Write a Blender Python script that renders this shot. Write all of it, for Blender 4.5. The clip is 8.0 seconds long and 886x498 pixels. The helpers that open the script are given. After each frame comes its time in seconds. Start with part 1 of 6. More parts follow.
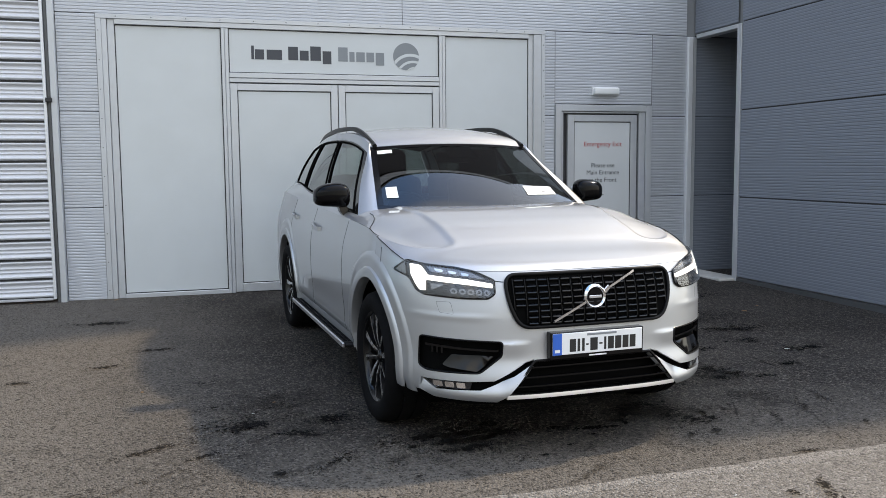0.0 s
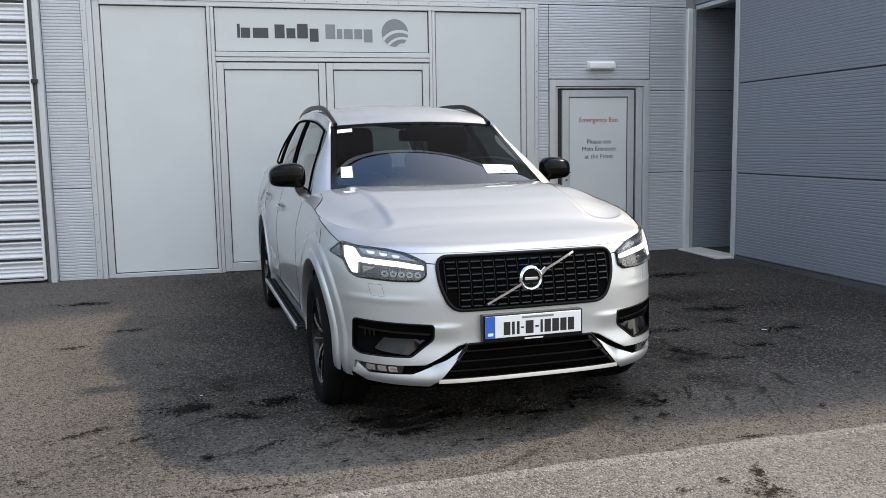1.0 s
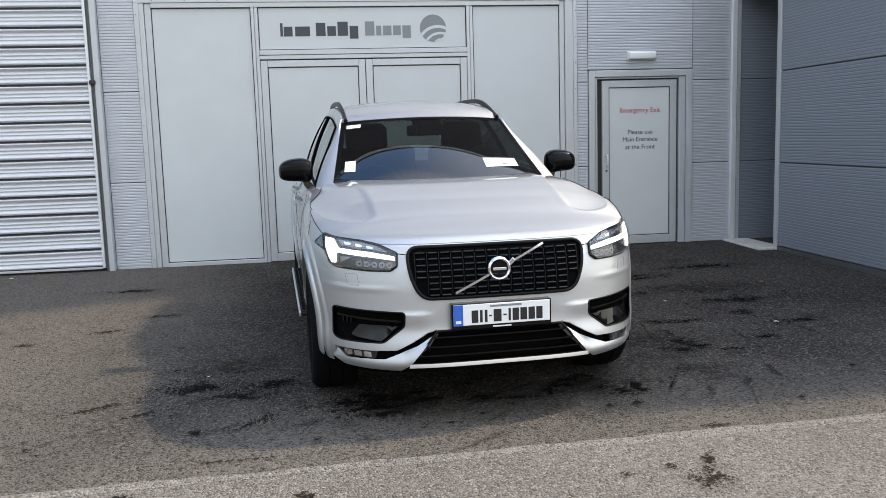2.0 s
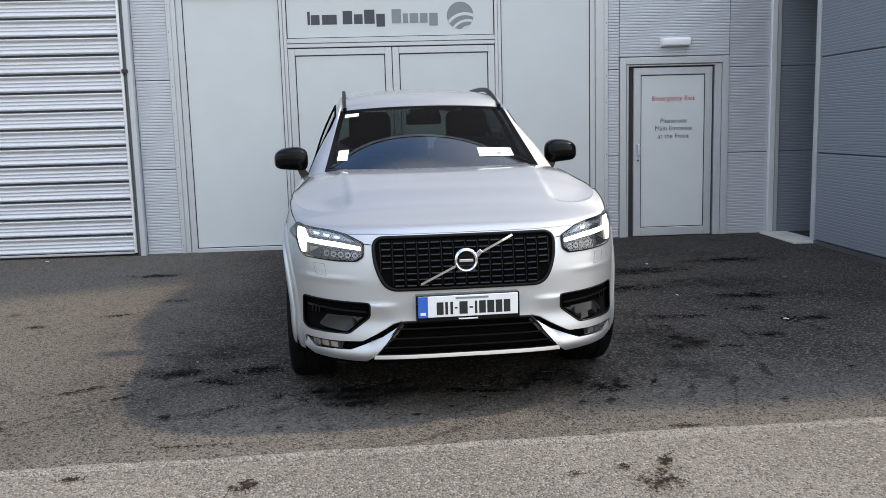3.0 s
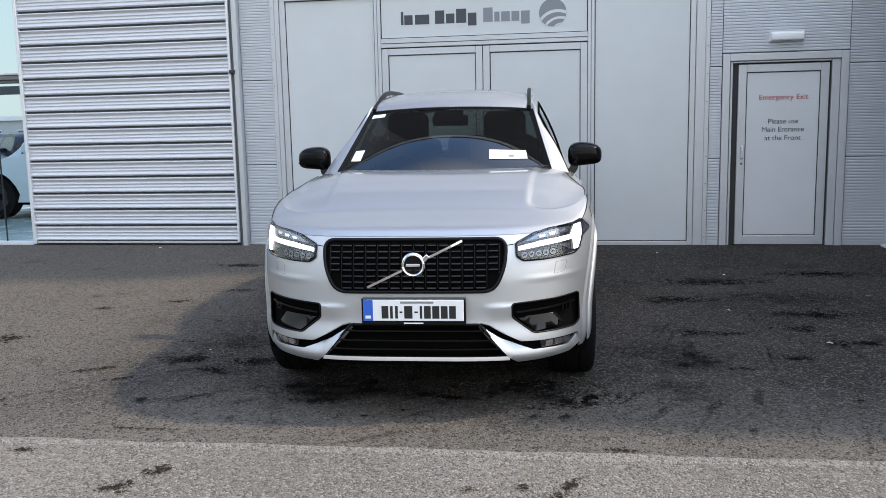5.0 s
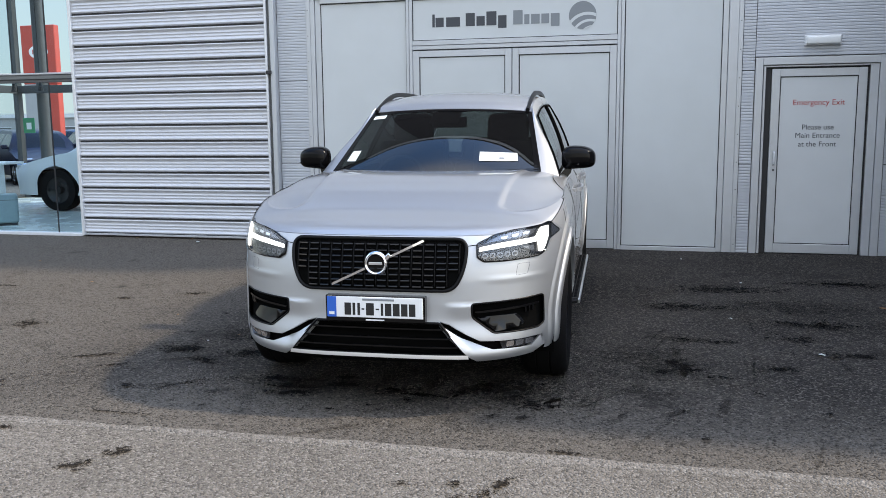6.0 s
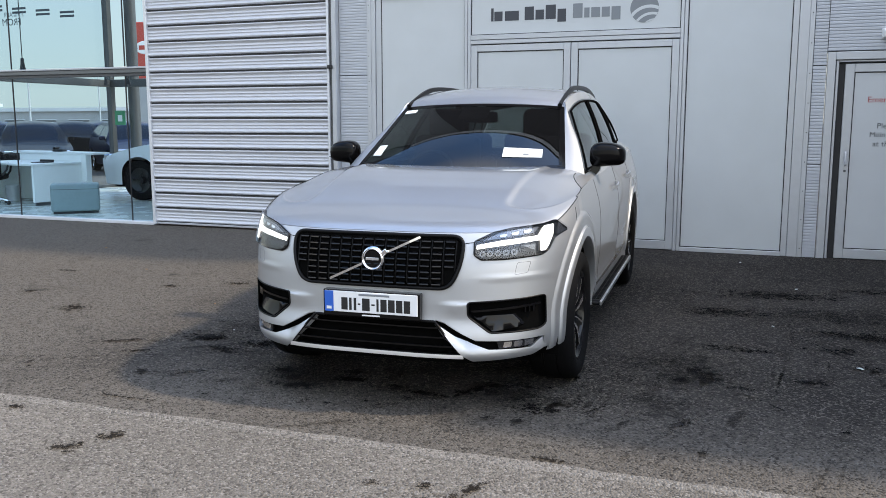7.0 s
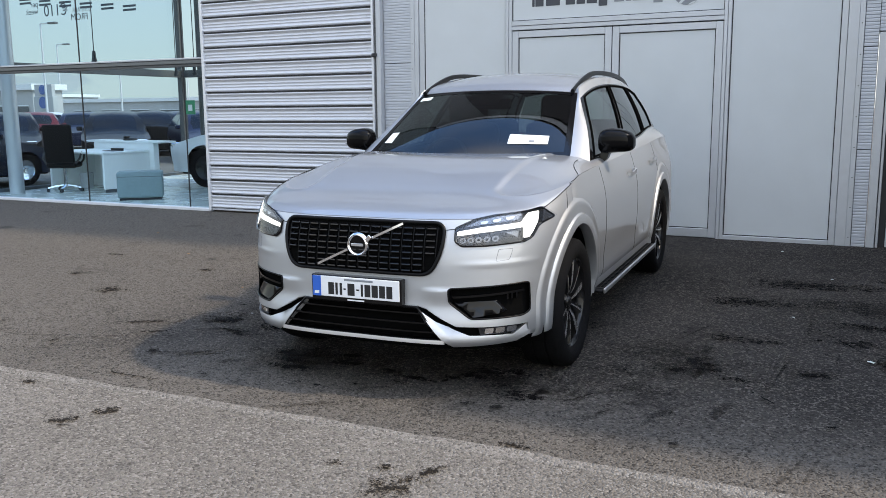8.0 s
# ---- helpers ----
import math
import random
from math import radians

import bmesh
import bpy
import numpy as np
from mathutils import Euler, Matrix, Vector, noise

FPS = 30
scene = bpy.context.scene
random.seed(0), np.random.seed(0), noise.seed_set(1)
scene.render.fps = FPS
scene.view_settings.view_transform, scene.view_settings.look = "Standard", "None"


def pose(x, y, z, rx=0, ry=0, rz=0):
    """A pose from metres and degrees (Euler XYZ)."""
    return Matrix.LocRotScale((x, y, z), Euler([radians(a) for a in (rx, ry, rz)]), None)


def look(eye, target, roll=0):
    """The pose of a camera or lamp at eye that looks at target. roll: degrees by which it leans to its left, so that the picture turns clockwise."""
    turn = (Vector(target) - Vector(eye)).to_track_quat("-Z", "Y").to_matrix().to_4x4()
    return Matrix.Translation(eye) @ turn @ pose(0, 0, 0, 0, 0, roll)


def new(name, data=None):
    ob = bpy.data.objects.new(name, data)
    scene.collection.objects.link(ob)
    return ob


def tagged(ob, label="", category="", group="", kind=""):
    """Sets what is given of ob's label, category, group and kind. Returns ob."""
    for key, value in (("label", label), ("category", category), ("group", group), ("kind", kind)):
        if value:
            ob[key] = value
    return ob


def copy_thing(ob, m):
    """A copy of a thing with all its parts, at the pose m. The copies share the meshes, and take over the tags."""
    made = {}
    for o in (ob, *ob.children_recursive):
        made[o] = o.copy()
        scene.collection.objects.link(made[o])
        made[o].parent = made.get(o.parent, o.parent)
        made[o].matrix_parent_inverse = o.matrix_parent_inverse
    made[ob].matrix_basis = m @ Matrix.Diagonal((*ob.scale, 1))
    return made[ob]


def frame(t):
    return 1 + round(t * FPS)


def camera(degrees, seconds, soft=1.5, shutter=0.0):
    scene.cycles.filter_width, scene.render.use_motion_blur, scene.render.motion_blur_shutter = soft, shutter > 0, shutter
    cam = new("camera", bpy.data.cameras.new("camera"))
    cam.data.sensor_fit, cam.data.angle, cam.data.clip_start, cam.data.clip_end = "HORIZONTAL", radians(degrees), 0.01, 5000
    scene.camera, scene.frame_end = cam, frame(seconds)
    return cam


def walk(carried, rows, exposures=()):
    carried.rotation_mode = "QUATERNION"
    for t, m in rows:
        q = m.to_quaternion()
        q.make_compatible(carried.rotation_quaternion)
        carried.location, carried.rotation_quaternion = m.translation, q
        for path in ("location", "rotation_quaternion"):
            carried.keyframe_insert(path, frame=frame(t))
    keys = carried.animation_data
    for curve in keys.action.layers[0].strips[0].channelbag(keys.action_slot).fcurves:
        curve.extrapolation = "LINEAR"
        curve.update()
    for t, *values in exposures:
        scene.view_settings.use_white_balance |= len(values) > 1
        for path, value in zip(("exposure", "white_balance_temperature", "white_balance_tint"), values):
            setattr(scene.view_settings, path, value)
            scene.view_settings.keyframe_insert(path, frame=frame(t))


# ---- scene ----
cam = camera(54.7, 8.0, soft=0.6)
PATH = [
    (0, (1.742, 0.295, 1.49), (2.305, 2.205, 1.297), -0.5),
    (0.5, (2.002, 0.282, 1.48), (2.544, 2.194, 1.261), -0.7),
    (1, (2.26, 0.247, 1.498), (2.744, 2.172, 1.252), -1.0),
    (1.5, (2.538, 0.093, 1.491), (2.898, 2.044, 1.237), -1.6),
    (2, (2.804, -0.067, 1.515), (3.086, 1.896, 1.251), -1.7),
    (3.3, (3.526, -0.078, 1.509), (3.56, 1.9, 1.216), -1.7),
    (3.5, (3.663, -0.115, 1.52), (3.63, 1.863, 1.225), -1.8),
    (4, (3.947, -0.138, 1.528), (3.815, 1.836, 1.234), -1.4),
    (4.5, (4.252, -0.051, 1.52), (4.008, 1.912, 1.226), -1.3),
    (4.7, (4.371, -0.006, 1.525), (4.098, 1.953, 1.234), -1.3),
    (6, (5.134, 0.051, 1.522), (4.651, 1.971, 1.239), -0.5),
    (6.5, (5.366, 0.198, 1.525), (4.779, 2.089, 1.24), -0.2),
    (7, (5.592, 0.279, 1.514), (4.897, 2.132, 1.222), -0.0),
    (7.5, (5.895, 0.334, 1.53), (5.08, 2.135, 1.224), -0.1),
    (8, (6.084, 0.446, 1.515), (5.213, 2.218, 1.194), -0.5),
]
walk(cam, [(t, look(eye, target, roll)) for t, eye, target, roll in PATH],
     exposures=[(0.0, 1.17, 8350, 11), (1.0, 1.27, 8400, 11), (2.0, 1.28, 8350, 11), (4.5, 1.25, 7900, 11), (8.0, 1.15, 7750, 11)])

# ---- world, sun, exposure ----
SUN_TRAVEL = Vector((-0.93, -0.235, -1.0)).normalized()
world = bpy.data.worlds.new("world")
scene.world = world
world.use_nodes = True
wn = world.node_tree
sky = wn.nodes.new("ShaderNodeTexSky")
sky.sky_type = "NISHITA"
sky.sun_disc = False
sky.sun_elevation = math.asin(-SUN_TRAVEL.z)
sky.sun_rotation = math.atan2(-SUN_TRAVEL.x, -SUN_TRAVEL.y)
sky.air_density, sky.dust_density, sky.ozone_density = 1.7, 0.3, 4.0
wco = wn.nodes.new("ShaderNodeTexCoord")
wmap = wn.nodes.new("ShaderNodeMapping")
wmap.inputs["Scale"].default_value = (1.6, 1.6, 4.0)
wno = wn.nodes.new("ShaderNodeTexNoise")
wno.inputs["Scale"].default_value, wno.inputs["Detail"].default_value, wno.inputs["Roughness"].default_value = 1.7, 7.0, 0.6
wra = wn.nodes.new("ShaderNodeValToRGB")
wra.color_ramp.elements[0].position, wra.color_ramp.elements[1].position = 0.36, 0.62
wmi = wn.nodes.new("ShaderNodeMix")
wmi.data_type = "RGBA"
wn.links.new(wco.outputs["Generated"], wmap.inputs[0])
wn.links.new(wmap.outputs[0], wno.inputs["Vector"])
wn.links.new(wno.outputs["Fac"], wra.inputs[0])
wsep = wn.nodes.new("ShaderNodeSeparateXYZ")
wn.links.new(wco.outputs["Generated"], wsep.inputs[0])
wlow = wn.nodes.new("ShaderNodeMapRange")
wlow.inputs[1].default_value, wlow.inputs[2].default_value, wlow.inputs[3].default_value, wlow.inputs[4].default_value = 0.42, 0.74, 1.0, 0.06
wn.links.new(wsep.outputs["Z"], wlow.inputs[0])
wmu = wn.nodes.new("ShaderNodeMath")
wmu.operation = "MULTIPLY"
wn.links.new(wra.outputs[0], wmu.inputs[0])
wn.links.new(wlow.outputs[0], wmu.inputs[1])
# greyer, closed cloud low down and away from the sun
whz = wn.nodes.new("ShaderNodeMapRange")
whz.interpolation_type = "SMOOTHSTEP"
whz.inputs[1].default_value, whz.inputs[2].default_value = 0.16, 0.48
wn.links.new(wsep.outputs["Z"], whz.inputs[0])
wcl = wn.nodes.new("ShaderNodeMix")
wcl.data_type = "RGBA"
wcl.inputs[6].default_value, wcl.inputs[7].default_value = (1.2, 1.45, 1.7, 1), (4.45, 4.7, 5.0, 1)
waz = wn.nodes.new("ShaderNodeMapRange")
waz.interpolation_type = "SMOOTHSTEP"
waz.inputs[1].default_value, waz.inputs[2].default_value, waz.inputs[4].default_value = -0.50, 0.45, 0.5
wn.links.new(wsep.outputs["X"], waz.inputs[0])
wup = wn.nodes.new("ShaderNodeMath")
wup.operation = "MAXIMUM"
wn.links.new(whz.outputs[0], wup.inputs[0])
wn.links.new(waz.outputs[0], wup.inputs[1])
wn.links.new(wup.outputs[0], wcl.inputs[0])
# thin cloud glows towards the sun
wdot = wn.nodes.new("ShaderNodeVectorMath")
wdot.operation = "DOT_PRODUCT"
wdot.inputs[1].default_value = -SUN_TRAVEL
wn.links.new(wco.outputs["Generated"], wdot.inputs[0])
wgl = wn.nodes.new("ShaderNodeMapRange")
wgl.interpolation_type = "SMOOTHSTEP"
wgl.inputs[1].default_value, wgl.inputs[2].default_value, wgl.inputs[3].default_value, wgl.inputs[4].default_value = 0.25, 1.0, 1.0, 1.7
wn.links.new(wdot.outputs["Value"], wgl.inputs[0])
wsc = wn.nodes.new("ShaderNodeVectorMath")
wsc.operation = "SCALE"
wn.links.new(wcl.outputs[2], wsc.inputs[0])
wn.links.new(wgl.outputs[0], wsc.inputs["Scale"])
wn.links.new(wsc.outputs[0], wmi.inputs[7])
# and covers more of the sky there
wcv = wn.nodes.new("ShaderNodeMapRange")
wcv.inputs[1].default_value, wcv.inputs[2].default_value, wcv.inputs[3].default_value, wcv.inputs[4].default_value = 0.7, 1.0, 0.0, 0.4
wn.links.new(wdot.outputs["Value"], wcv.inputs[0])
whi = wn.nodes.new("ShaderNodeMapRange")
whi.inputs[1].default_value, whi.inputs[2].default_value, whi.inputs[3].default_value, whi.inputs[4].default_value = 0.25, 0.50, 0.92, 0.0
wn.links.new(wsep.outputs["Z"], whi.inputs[0])
wmx = wn.nodes.new("ShaderNodeMath")
wmx.operation = "MAXIMUM"
wn.links.new(wmu.outputs[0], wmx.inputs[0])
wn.links.new(whi.outputs[0], wmx.inputs[1])
wmy = wn.nodes.new("ShaderNodeMath")
wmy.operation = "MAXIMUM"
wn.links.new(wmx.outputs[0], wmy.inputs[0])
wn.links.new(wcv.outputs[0], wmy.inputs[1])
# a thin white cloud added overhead, out of view, to brighten the bonnet
wdt = wn.nodes.new("ShaderNodeVectorMath")
wdt.operation = "DOT_PRODUCT"
wdt.inputs[1].default_value = Vector((0.05, -0.45, 0.89)).normalized()
wn.links.new(wco.outputs["Generated"], wdt.inputs[0])
wbk = wn.nodes.new("ShaderNodeMapRange")
wbk.interpolation_type = "SMOOTHSTEP"
wbk.inputs[1].default_value, wbk.inputs[2].default_value, wbk.inputs[3].default_value, wbk.inputs[4].default_value = 0.72, 0.96, 0.0, 0.5
wn.links.new(wdt.outputs["Value"], wbk.inputs[0])
wmz = wn.nodes.new("ShaderNodeMath")
wmz.operation = "MAXIMUM"
wn.links.new(wmy.outputs[0], wmz.inputs[0])
wn.links.new(wbk.outputs[0], wmz.inputs[1])
wn.links.new(wmz.outputs[0], wmi.inputs[0])
wti = wn.nodes.new("ShaderNodeVectorMath")
wti.operation = "MULTIPLY"
wti.inputs[1].default_value = (0.60, 0.80, 1.05)
wn.links.new(sky.outputs[0], wti.inputs[0])
wn.links.new(wti.outputs[0], wmi.inputs[6])
bg = wn.nodes["Background"]
wn.links.new(wmi.outputs[2], bg.inputs[0])
bg.inputs[1].default_value = 0.235

sun = new("sun", bpy.data.lights.new("sun", "SUN"))
sun.data.energy, sun.data.angle, sun.data.color = 1.7, radians(2.5), (1.0, 0.93, 0.82)
sun.matrix_world = look((20, 12, 21), Vector((20, 12, 21)) + SUN_TRAVEL)

# ---- materials ----
def material(name, color, rough=0.6, metal=0.0, var=0.0, scale=20.0, bump=0.0, bscale=200.0, coat=0.0, color2=None, spec=0.5, coat_rough=0.03, stretch=(1, 1, 1), piece=0.0):
    """A procedural surface: two scales of colour variation, roughness that follows it, and a fine bump."""
    m = bpy.data.materials.new(name)
    m.use_nodes = True
    t = m.node_tree
    b = t.nodes["Principled BSDF"]
    b.inputs["Base Color"].default_value = (*color, 1)
    b.inputs["Roughness"].default_value = rough
    b.inputs["Metallic"].default_value = metal
    b.inputs["Specular IOR Level"].default_value = spec
    if coat:
        b.inputs["Coat Weight"].default_value, b.inputs["Coat Roughness"].default_value = coat, coat_rough
    if not (var or bump):
        return m
    co = t.nodes.new("ShaderNodeTexCoord")
    mp = t.nodes.new("ShaderNodeMapping")
    mp.inputs["Scale"].default_value = stretch
    t.links.new(co.outputs["Object"], mp.inputs[0])
    if var:
        n1, n2 = t.nodes.new("ShaderNodeTexNoise"), t.nodes.new("ShaderNodeTexNoise")
        n1.inputs["Scale"].default_value, n1.inputs["Detail"].default_value = scale, 6
        n2.inputs["Scale"].default_value, n2.inputs["Detail"].default_value = scale * 0.09, 4
        for n in (n1, n2):
            t.links.new(mp.outputs[0], n.inputs["Vector"])
        add = t.nodes.new("ShaderNodeMath")
        add.operation = "ADD"
        t.links.new(n1.outputs["Fac"], add.inputs[0])
        t.links.new(n2.outputs["Fac"], add.inputs[1])
        src = add.outputs[0]
        if piece:
            oi = t.nodes.new("ShaderNodeObjectInfo")
            pm = t.nodes.new("ShaderNodeMath")
            pm.operation = "MULTIPLY_ADD"
            pm.inputs[1].default_value = piece
            t.links.new(oi.outputs["Random"], pm.inputs[0])
            t.links.new(src, pm.inputs[2])
            src = pm.outputs[0]
        mr = t.nodes.new("ShaderNodeMapRange")
        mr.inputs[1].default_value, mr.inputs[2].default_value = 0.7, 1.3
        t.links.new(src, mr.inputs[0])
        mix = t.nodes.new("ShaderNodeMix")
        mix.data_type = "RGBA"
        c2 = color2 or tuple(c * (1 + var) for c in color)
        c1 = color if color2 else tuple(c * (1 - var) for c in color)
        mix.inputs[6].default_value, mix.inputs[7].default_value = (*c1, 1), (*c2, 1)
        t.links.new(mr.outputs[0], mix.inputs[0])
        t.links.new(mix.outputs[2], b.inputs["Base Color"])
        rr = t.nodes.new("ShaderNodeMapRange")
        rr.inputs[3].default_value, rr.inputs[4].default_value = max(0.02, rough - 0.08), min(1, rough + 0.08)
        t.links.new(mr.outputs[0], rr.inputs[0])
        t.links.new(rr.outputs[0], b.inputs["Roughness"])
    if bump:
        nb = t.nodes.new("ShaderNodeTexNoise")
        nb.inputs["Scale"].default_value, nb.inputs["Detail"].default_value = bscale, 3
        t.links.new(mp.outputs[0], nb.inputs["Vector"])
        bp = t.nodes.new("ShaderNodeBump")
        bp.inputs["Strength"].default_value, bp.inputs["Distance"].default_value = bump, 0.004
        t.links.new(nb.outputs["Fac"], bp.inputs["Height"])
        t.links.new(bp.outputs[0], b.inputs["Normal"])
    return m


def glass(name, tint, gloss=1.0, f0=0.04):
    """Thin clear glass: tinted see-through with a mirror reflection that grows towards grazing view."""
    m = bpy.data.materials.new(name)
    m.use_nodes = True
    t = m.node_tree
    t.nodes.remove(t.nodes["Principled BSDF"])
    tr, gl, mx, lw = (t.nodes.new("ShaderNode" + k) for k in ("BsdfTransparent", "BsdfGlossy", "MixShader", "LayerWeight"))
    tr.inputs[0].default_value = (*tint, 1)
    gl.inputs[0].default_value = (gloss, gloss, gloss, 1)
    gl.inputs["Roughness"].default_value = 0.01
    lw.inputs[0].default_value = 0.5
    pw, ma = t.nodes.new("ShaderNodeMath"), t.nodes.new("ShaderNodeMath")
    pw.operation, ma.operation = "POWER", "MULTIPLY_ADD"
    pw.inputs[1].default_value = 5.0
    ma.inputs[1].default_value, ma.inputs[2].default_value = 1 - f0, f0
    t.links.new(lw.outputs["Facing"], pw.inputs[0])
    t.links.new(pw.outputs[0], ma.inputs[0])
    t.links.new(ma.outputs[0], mx.inputs[0])
    t.links.new(tr.outputs[0], mx.inputs[1])
    t.links.new(gl.outputs[0], mx.inputs[2])
    t.links.new(mx.outputs[0], t.nodes["Material Output"].inputs[0])
    return m


def glow(name, color, strength):
    m = material(name, color, 0.4)
    b = m.node_tree.nodes["Principled BSDF"]
    b.inputs["Emission Color"].default_value = (*color, 1)
    b.inputs["Emission Strength"].default_value = strength
    return m


def stain(name, color, strength=0.82):
    """A ragged, partly broken stain that fades to nothing at its rim."""
    m = bpy.data.materials.new(name)
    m.use_nodes = True
    t = m.node_tree
    b = t.nodes["Principled BSDF"]
    b.inputs["Base Color"].default_value, b.inputs["Roughness"].default_value = (*color, 1), 0.8
    b.inputs["Specular IOR Level"].default_value = 0.03
    co, oi, geo = t.nodes.new("ShaderNodeTexCoord"), t.nodes.new("ShaderNodeObjectInfo"), t.nodes.new("ShaderNodeNewGeometry")
    ln = t.nodes.new("ShaderNodeVectorMath")
    ln.operation = "LENGTH"
    t.links.new(co.outputs["Object"], ln.inputs[0])
    off = t.nodes.new("ShaderNodeVectorMath")
    off.operation = "ADD"
    cb = t.nodes.new("ShaderNodeCombineXYZ")
    mu = t.nodes.new("ShaderNodeMath")
    mu.operation = "MULTIPLY"
    mu.inputs[1].default_value = 60
    t.links.new(oi.outputs["Random"], mu.inputs[0])
    t.links.new(mu.outputs[0], cb.inputs[2])
    t.links.new(geo.outputs["Position"], off.inputs[0])
    t.links.new(cb.outputs[0], off.inputs[1])
    total = None
    for scale, weight in ((3.5, 0.9), (13.0, 1.5), (48.0, 2.1), (170.0, 1.2)):
        n = t.nodes.new("ShaderNodeTexNoise")
        n.inputs["Scale"].default_value, n.inputs["Detail"].default_value, n.inputs["Roughness"].default_value = scale, 4, 0.65
        t.links.new(off.outputs[0], n.inputs["Vector"])
        k = t.nodes.new("ShaderNodeMath")
        k.operation = "MULTIPLY_ADD"
        k.inputs[1].default_value = weight
        k.inputs[2].default_value = -0.5 * weight
        t.links.new(n.outputs["Fac"], k.inputs[0])
        if total is not None:
            t.links.new(total, k.inputs[2])
            k.inputs[2].default_value = 0
            sh = t.nodes.new("ShaderNodeMath")
            sh.operation = "SUBTRACT"
            sh.inputs[1].default_value = 0.5 * weight
            t.links.new(k.outputs[0], sh.inputs[0])
            total = sh.outputs[0]
        else:
            total = k.outputs[0]
    edge = t.nodes.new("ShaderNodeMath")
    edge.operation = "SUBTRACT"
    t.links.new(total, edge.inputs[0])
    t.links.new(ln.outputs["Value"], edge.inputs[1])
    rg = t.nodes.new("ShaderNodeMapRange")
    rg.interpolation_type = "SMOOTHSTEP"
    rg.inputs[1].default_value, rg.inputs[2].default_value, rg.inputs[3].default_value, rg.inputs[4].default_value = -0.32, -0.20, 0.0, strength
    t.links.new(edge.outputs[0], rg.inputs[0])
    t.links.new(rg.outputs[0], b.inputs["Alpha"])
    return m


def asphalt(name, dark, light, stone, stains, worn=None):
    """Tarmac: aggregate grains of three tones, broad wear and darker damp or oily stains."""
    m = bpy.data.materials.new(name)
    m.use_nodes = True
    t = m.node_tree
    b = t.nodes["Principled BSDF"]
    co = t.nodes.new("ShaderNodeTexCoord")

    def noisy(scale, detail=4, rough=0.55):
        n = t.nodes.new("ShaderNodeTexNoise")
        n.inputs["Scale"].default_value, n.inputs["Detail"].default_value, n.inputs["Roughness"].default_value = scale, detail, rough
        t.links.new(co.outputs["Object"], n.inputs["Vector"])
        return n.outputs["Fac"]

    def ranged(src, lo, hi, a=0.0, z=1.0):
        r = t.nodes.new("ShaderNodeMapRange")
        r.interpolation_type = "SMOOTHSTEP"
        for i, v in ((1, lo), (2, hi), (3, a), (4, z)):
            r.inputs[i].default_value = v
        t.links.new(src, r.inputs[0])
        return r.outputs[0]

    def mixed(fac, a, z):
        x = t.nodes.new("ShaderNodeMix")
        x.data_type = "RGBA"
        t.links.new(fac, x.inputs[0])
        for i, v in ((6, a), (7, z)):
            if isinstance(v, tuple):
                x.inputs[i].default_value = (*v, 1)
            else:
                t.links.new(v, x.inputs[i])
        return x.outputs[2]
    vo = t.nodes.new("ShaderNodeTexVoronoi")
    vo.inputs["Scale"].default_value = 92
    t.links.new(co.outputs["Object"], vo.inputs["Vector"])
    sep = t.nodes.new("ShaderNodeSeparateColor")
    t.links.new(vo.outputs["Color"], sep.inputs[0])
    c = mixed(ranged(noisy(0.7, 5), 0.35, 0.65), dark, light)
    if worn:
        # tyre wear pales it towards seam and open side, the latter with painted sunlight
        xyz = t.nodes.new("ShaderNodeSeparateXYZ")
        t.links.new(co.outputs["Object"], xyz.inputs[0])
        ways = []
        for out, lo, hi in ((1, 5.2, 3.6), (0, 2.5, 0.7)):
            ad = t.nodes.new("ShaderNodeMath")
            ad.operation = "MULTIPLY_ADD"
            ad.inputs[1].default_value = 1.6
            t.links.new(noisy(0.9, 6, 0.6), ad.inputs[0])
            t.links.new(xyz.outputs[out], ad.inputs[2])
            ways.append(ranged(ad.outputs[0], lo + 0.8, hi + 0.8, 0.0, 0.85))
        mx = t.nodes.new("ShaderNodeMath")
        mx.operation = "MAXIMUM"
        t.links.new(ways[0], mx.inputs[0])
        t.links.new(ways[1], mx.inputs[1])
        c = mixed(mx.outputs[0], c, worn)
    c = mixed(ranged(sep.outputs[0], 0.60, 0.98, 0.0, 0.8), c, stone)
    c = mixed(ranged(sep.outputs[1], 0.66, 0.92, 0.0, 0.7), c, tuple(d * 0.35 for d in dark))
    c = mixed(ranged(noisy(38, 8, 0.9), 0.50, 0.62, 0.0, 0.8), c, tuple(d * 0.45 for d in dark))
    c = mixed(ranged(noisy(55, 8, 0.9), 0.54, 0.64, 0.0, 0.7), c, stone)
    st = ranged(noisy(1.1, 9, 0.68), 0.60, 0.72, 0.0, stains)
    c = mixed(st, c, tuple(d * 0.3 for d in dark))
    c = mixed(ranged(noisy(8.0, 10, 0.78), 0.62, 0.69, 0.0, stains * 0.8), c, tuple(d * 0.4 for d in dark))
    b.inputs["Specular IOR Level"].default_value = 0.10
    t.links.new(c, b.inputs["Base Color"])
    t.links.new(ranged(st, 0, 1, 0.88, 0.72), b.inputs["Roughness"])
    bp = t.nodes.new("ShaderNodeBump")
    bp.inputs["Strength"].default_value, bp.inputs["Distance"].default_value = 1.0, 0.010
    t.links.new(vo.outputs["Distance"], bp.inputs["Height"])
    bp.invert = True
    t.links.new(bp.outputs[0], b.inputs["Normal"])
    return m


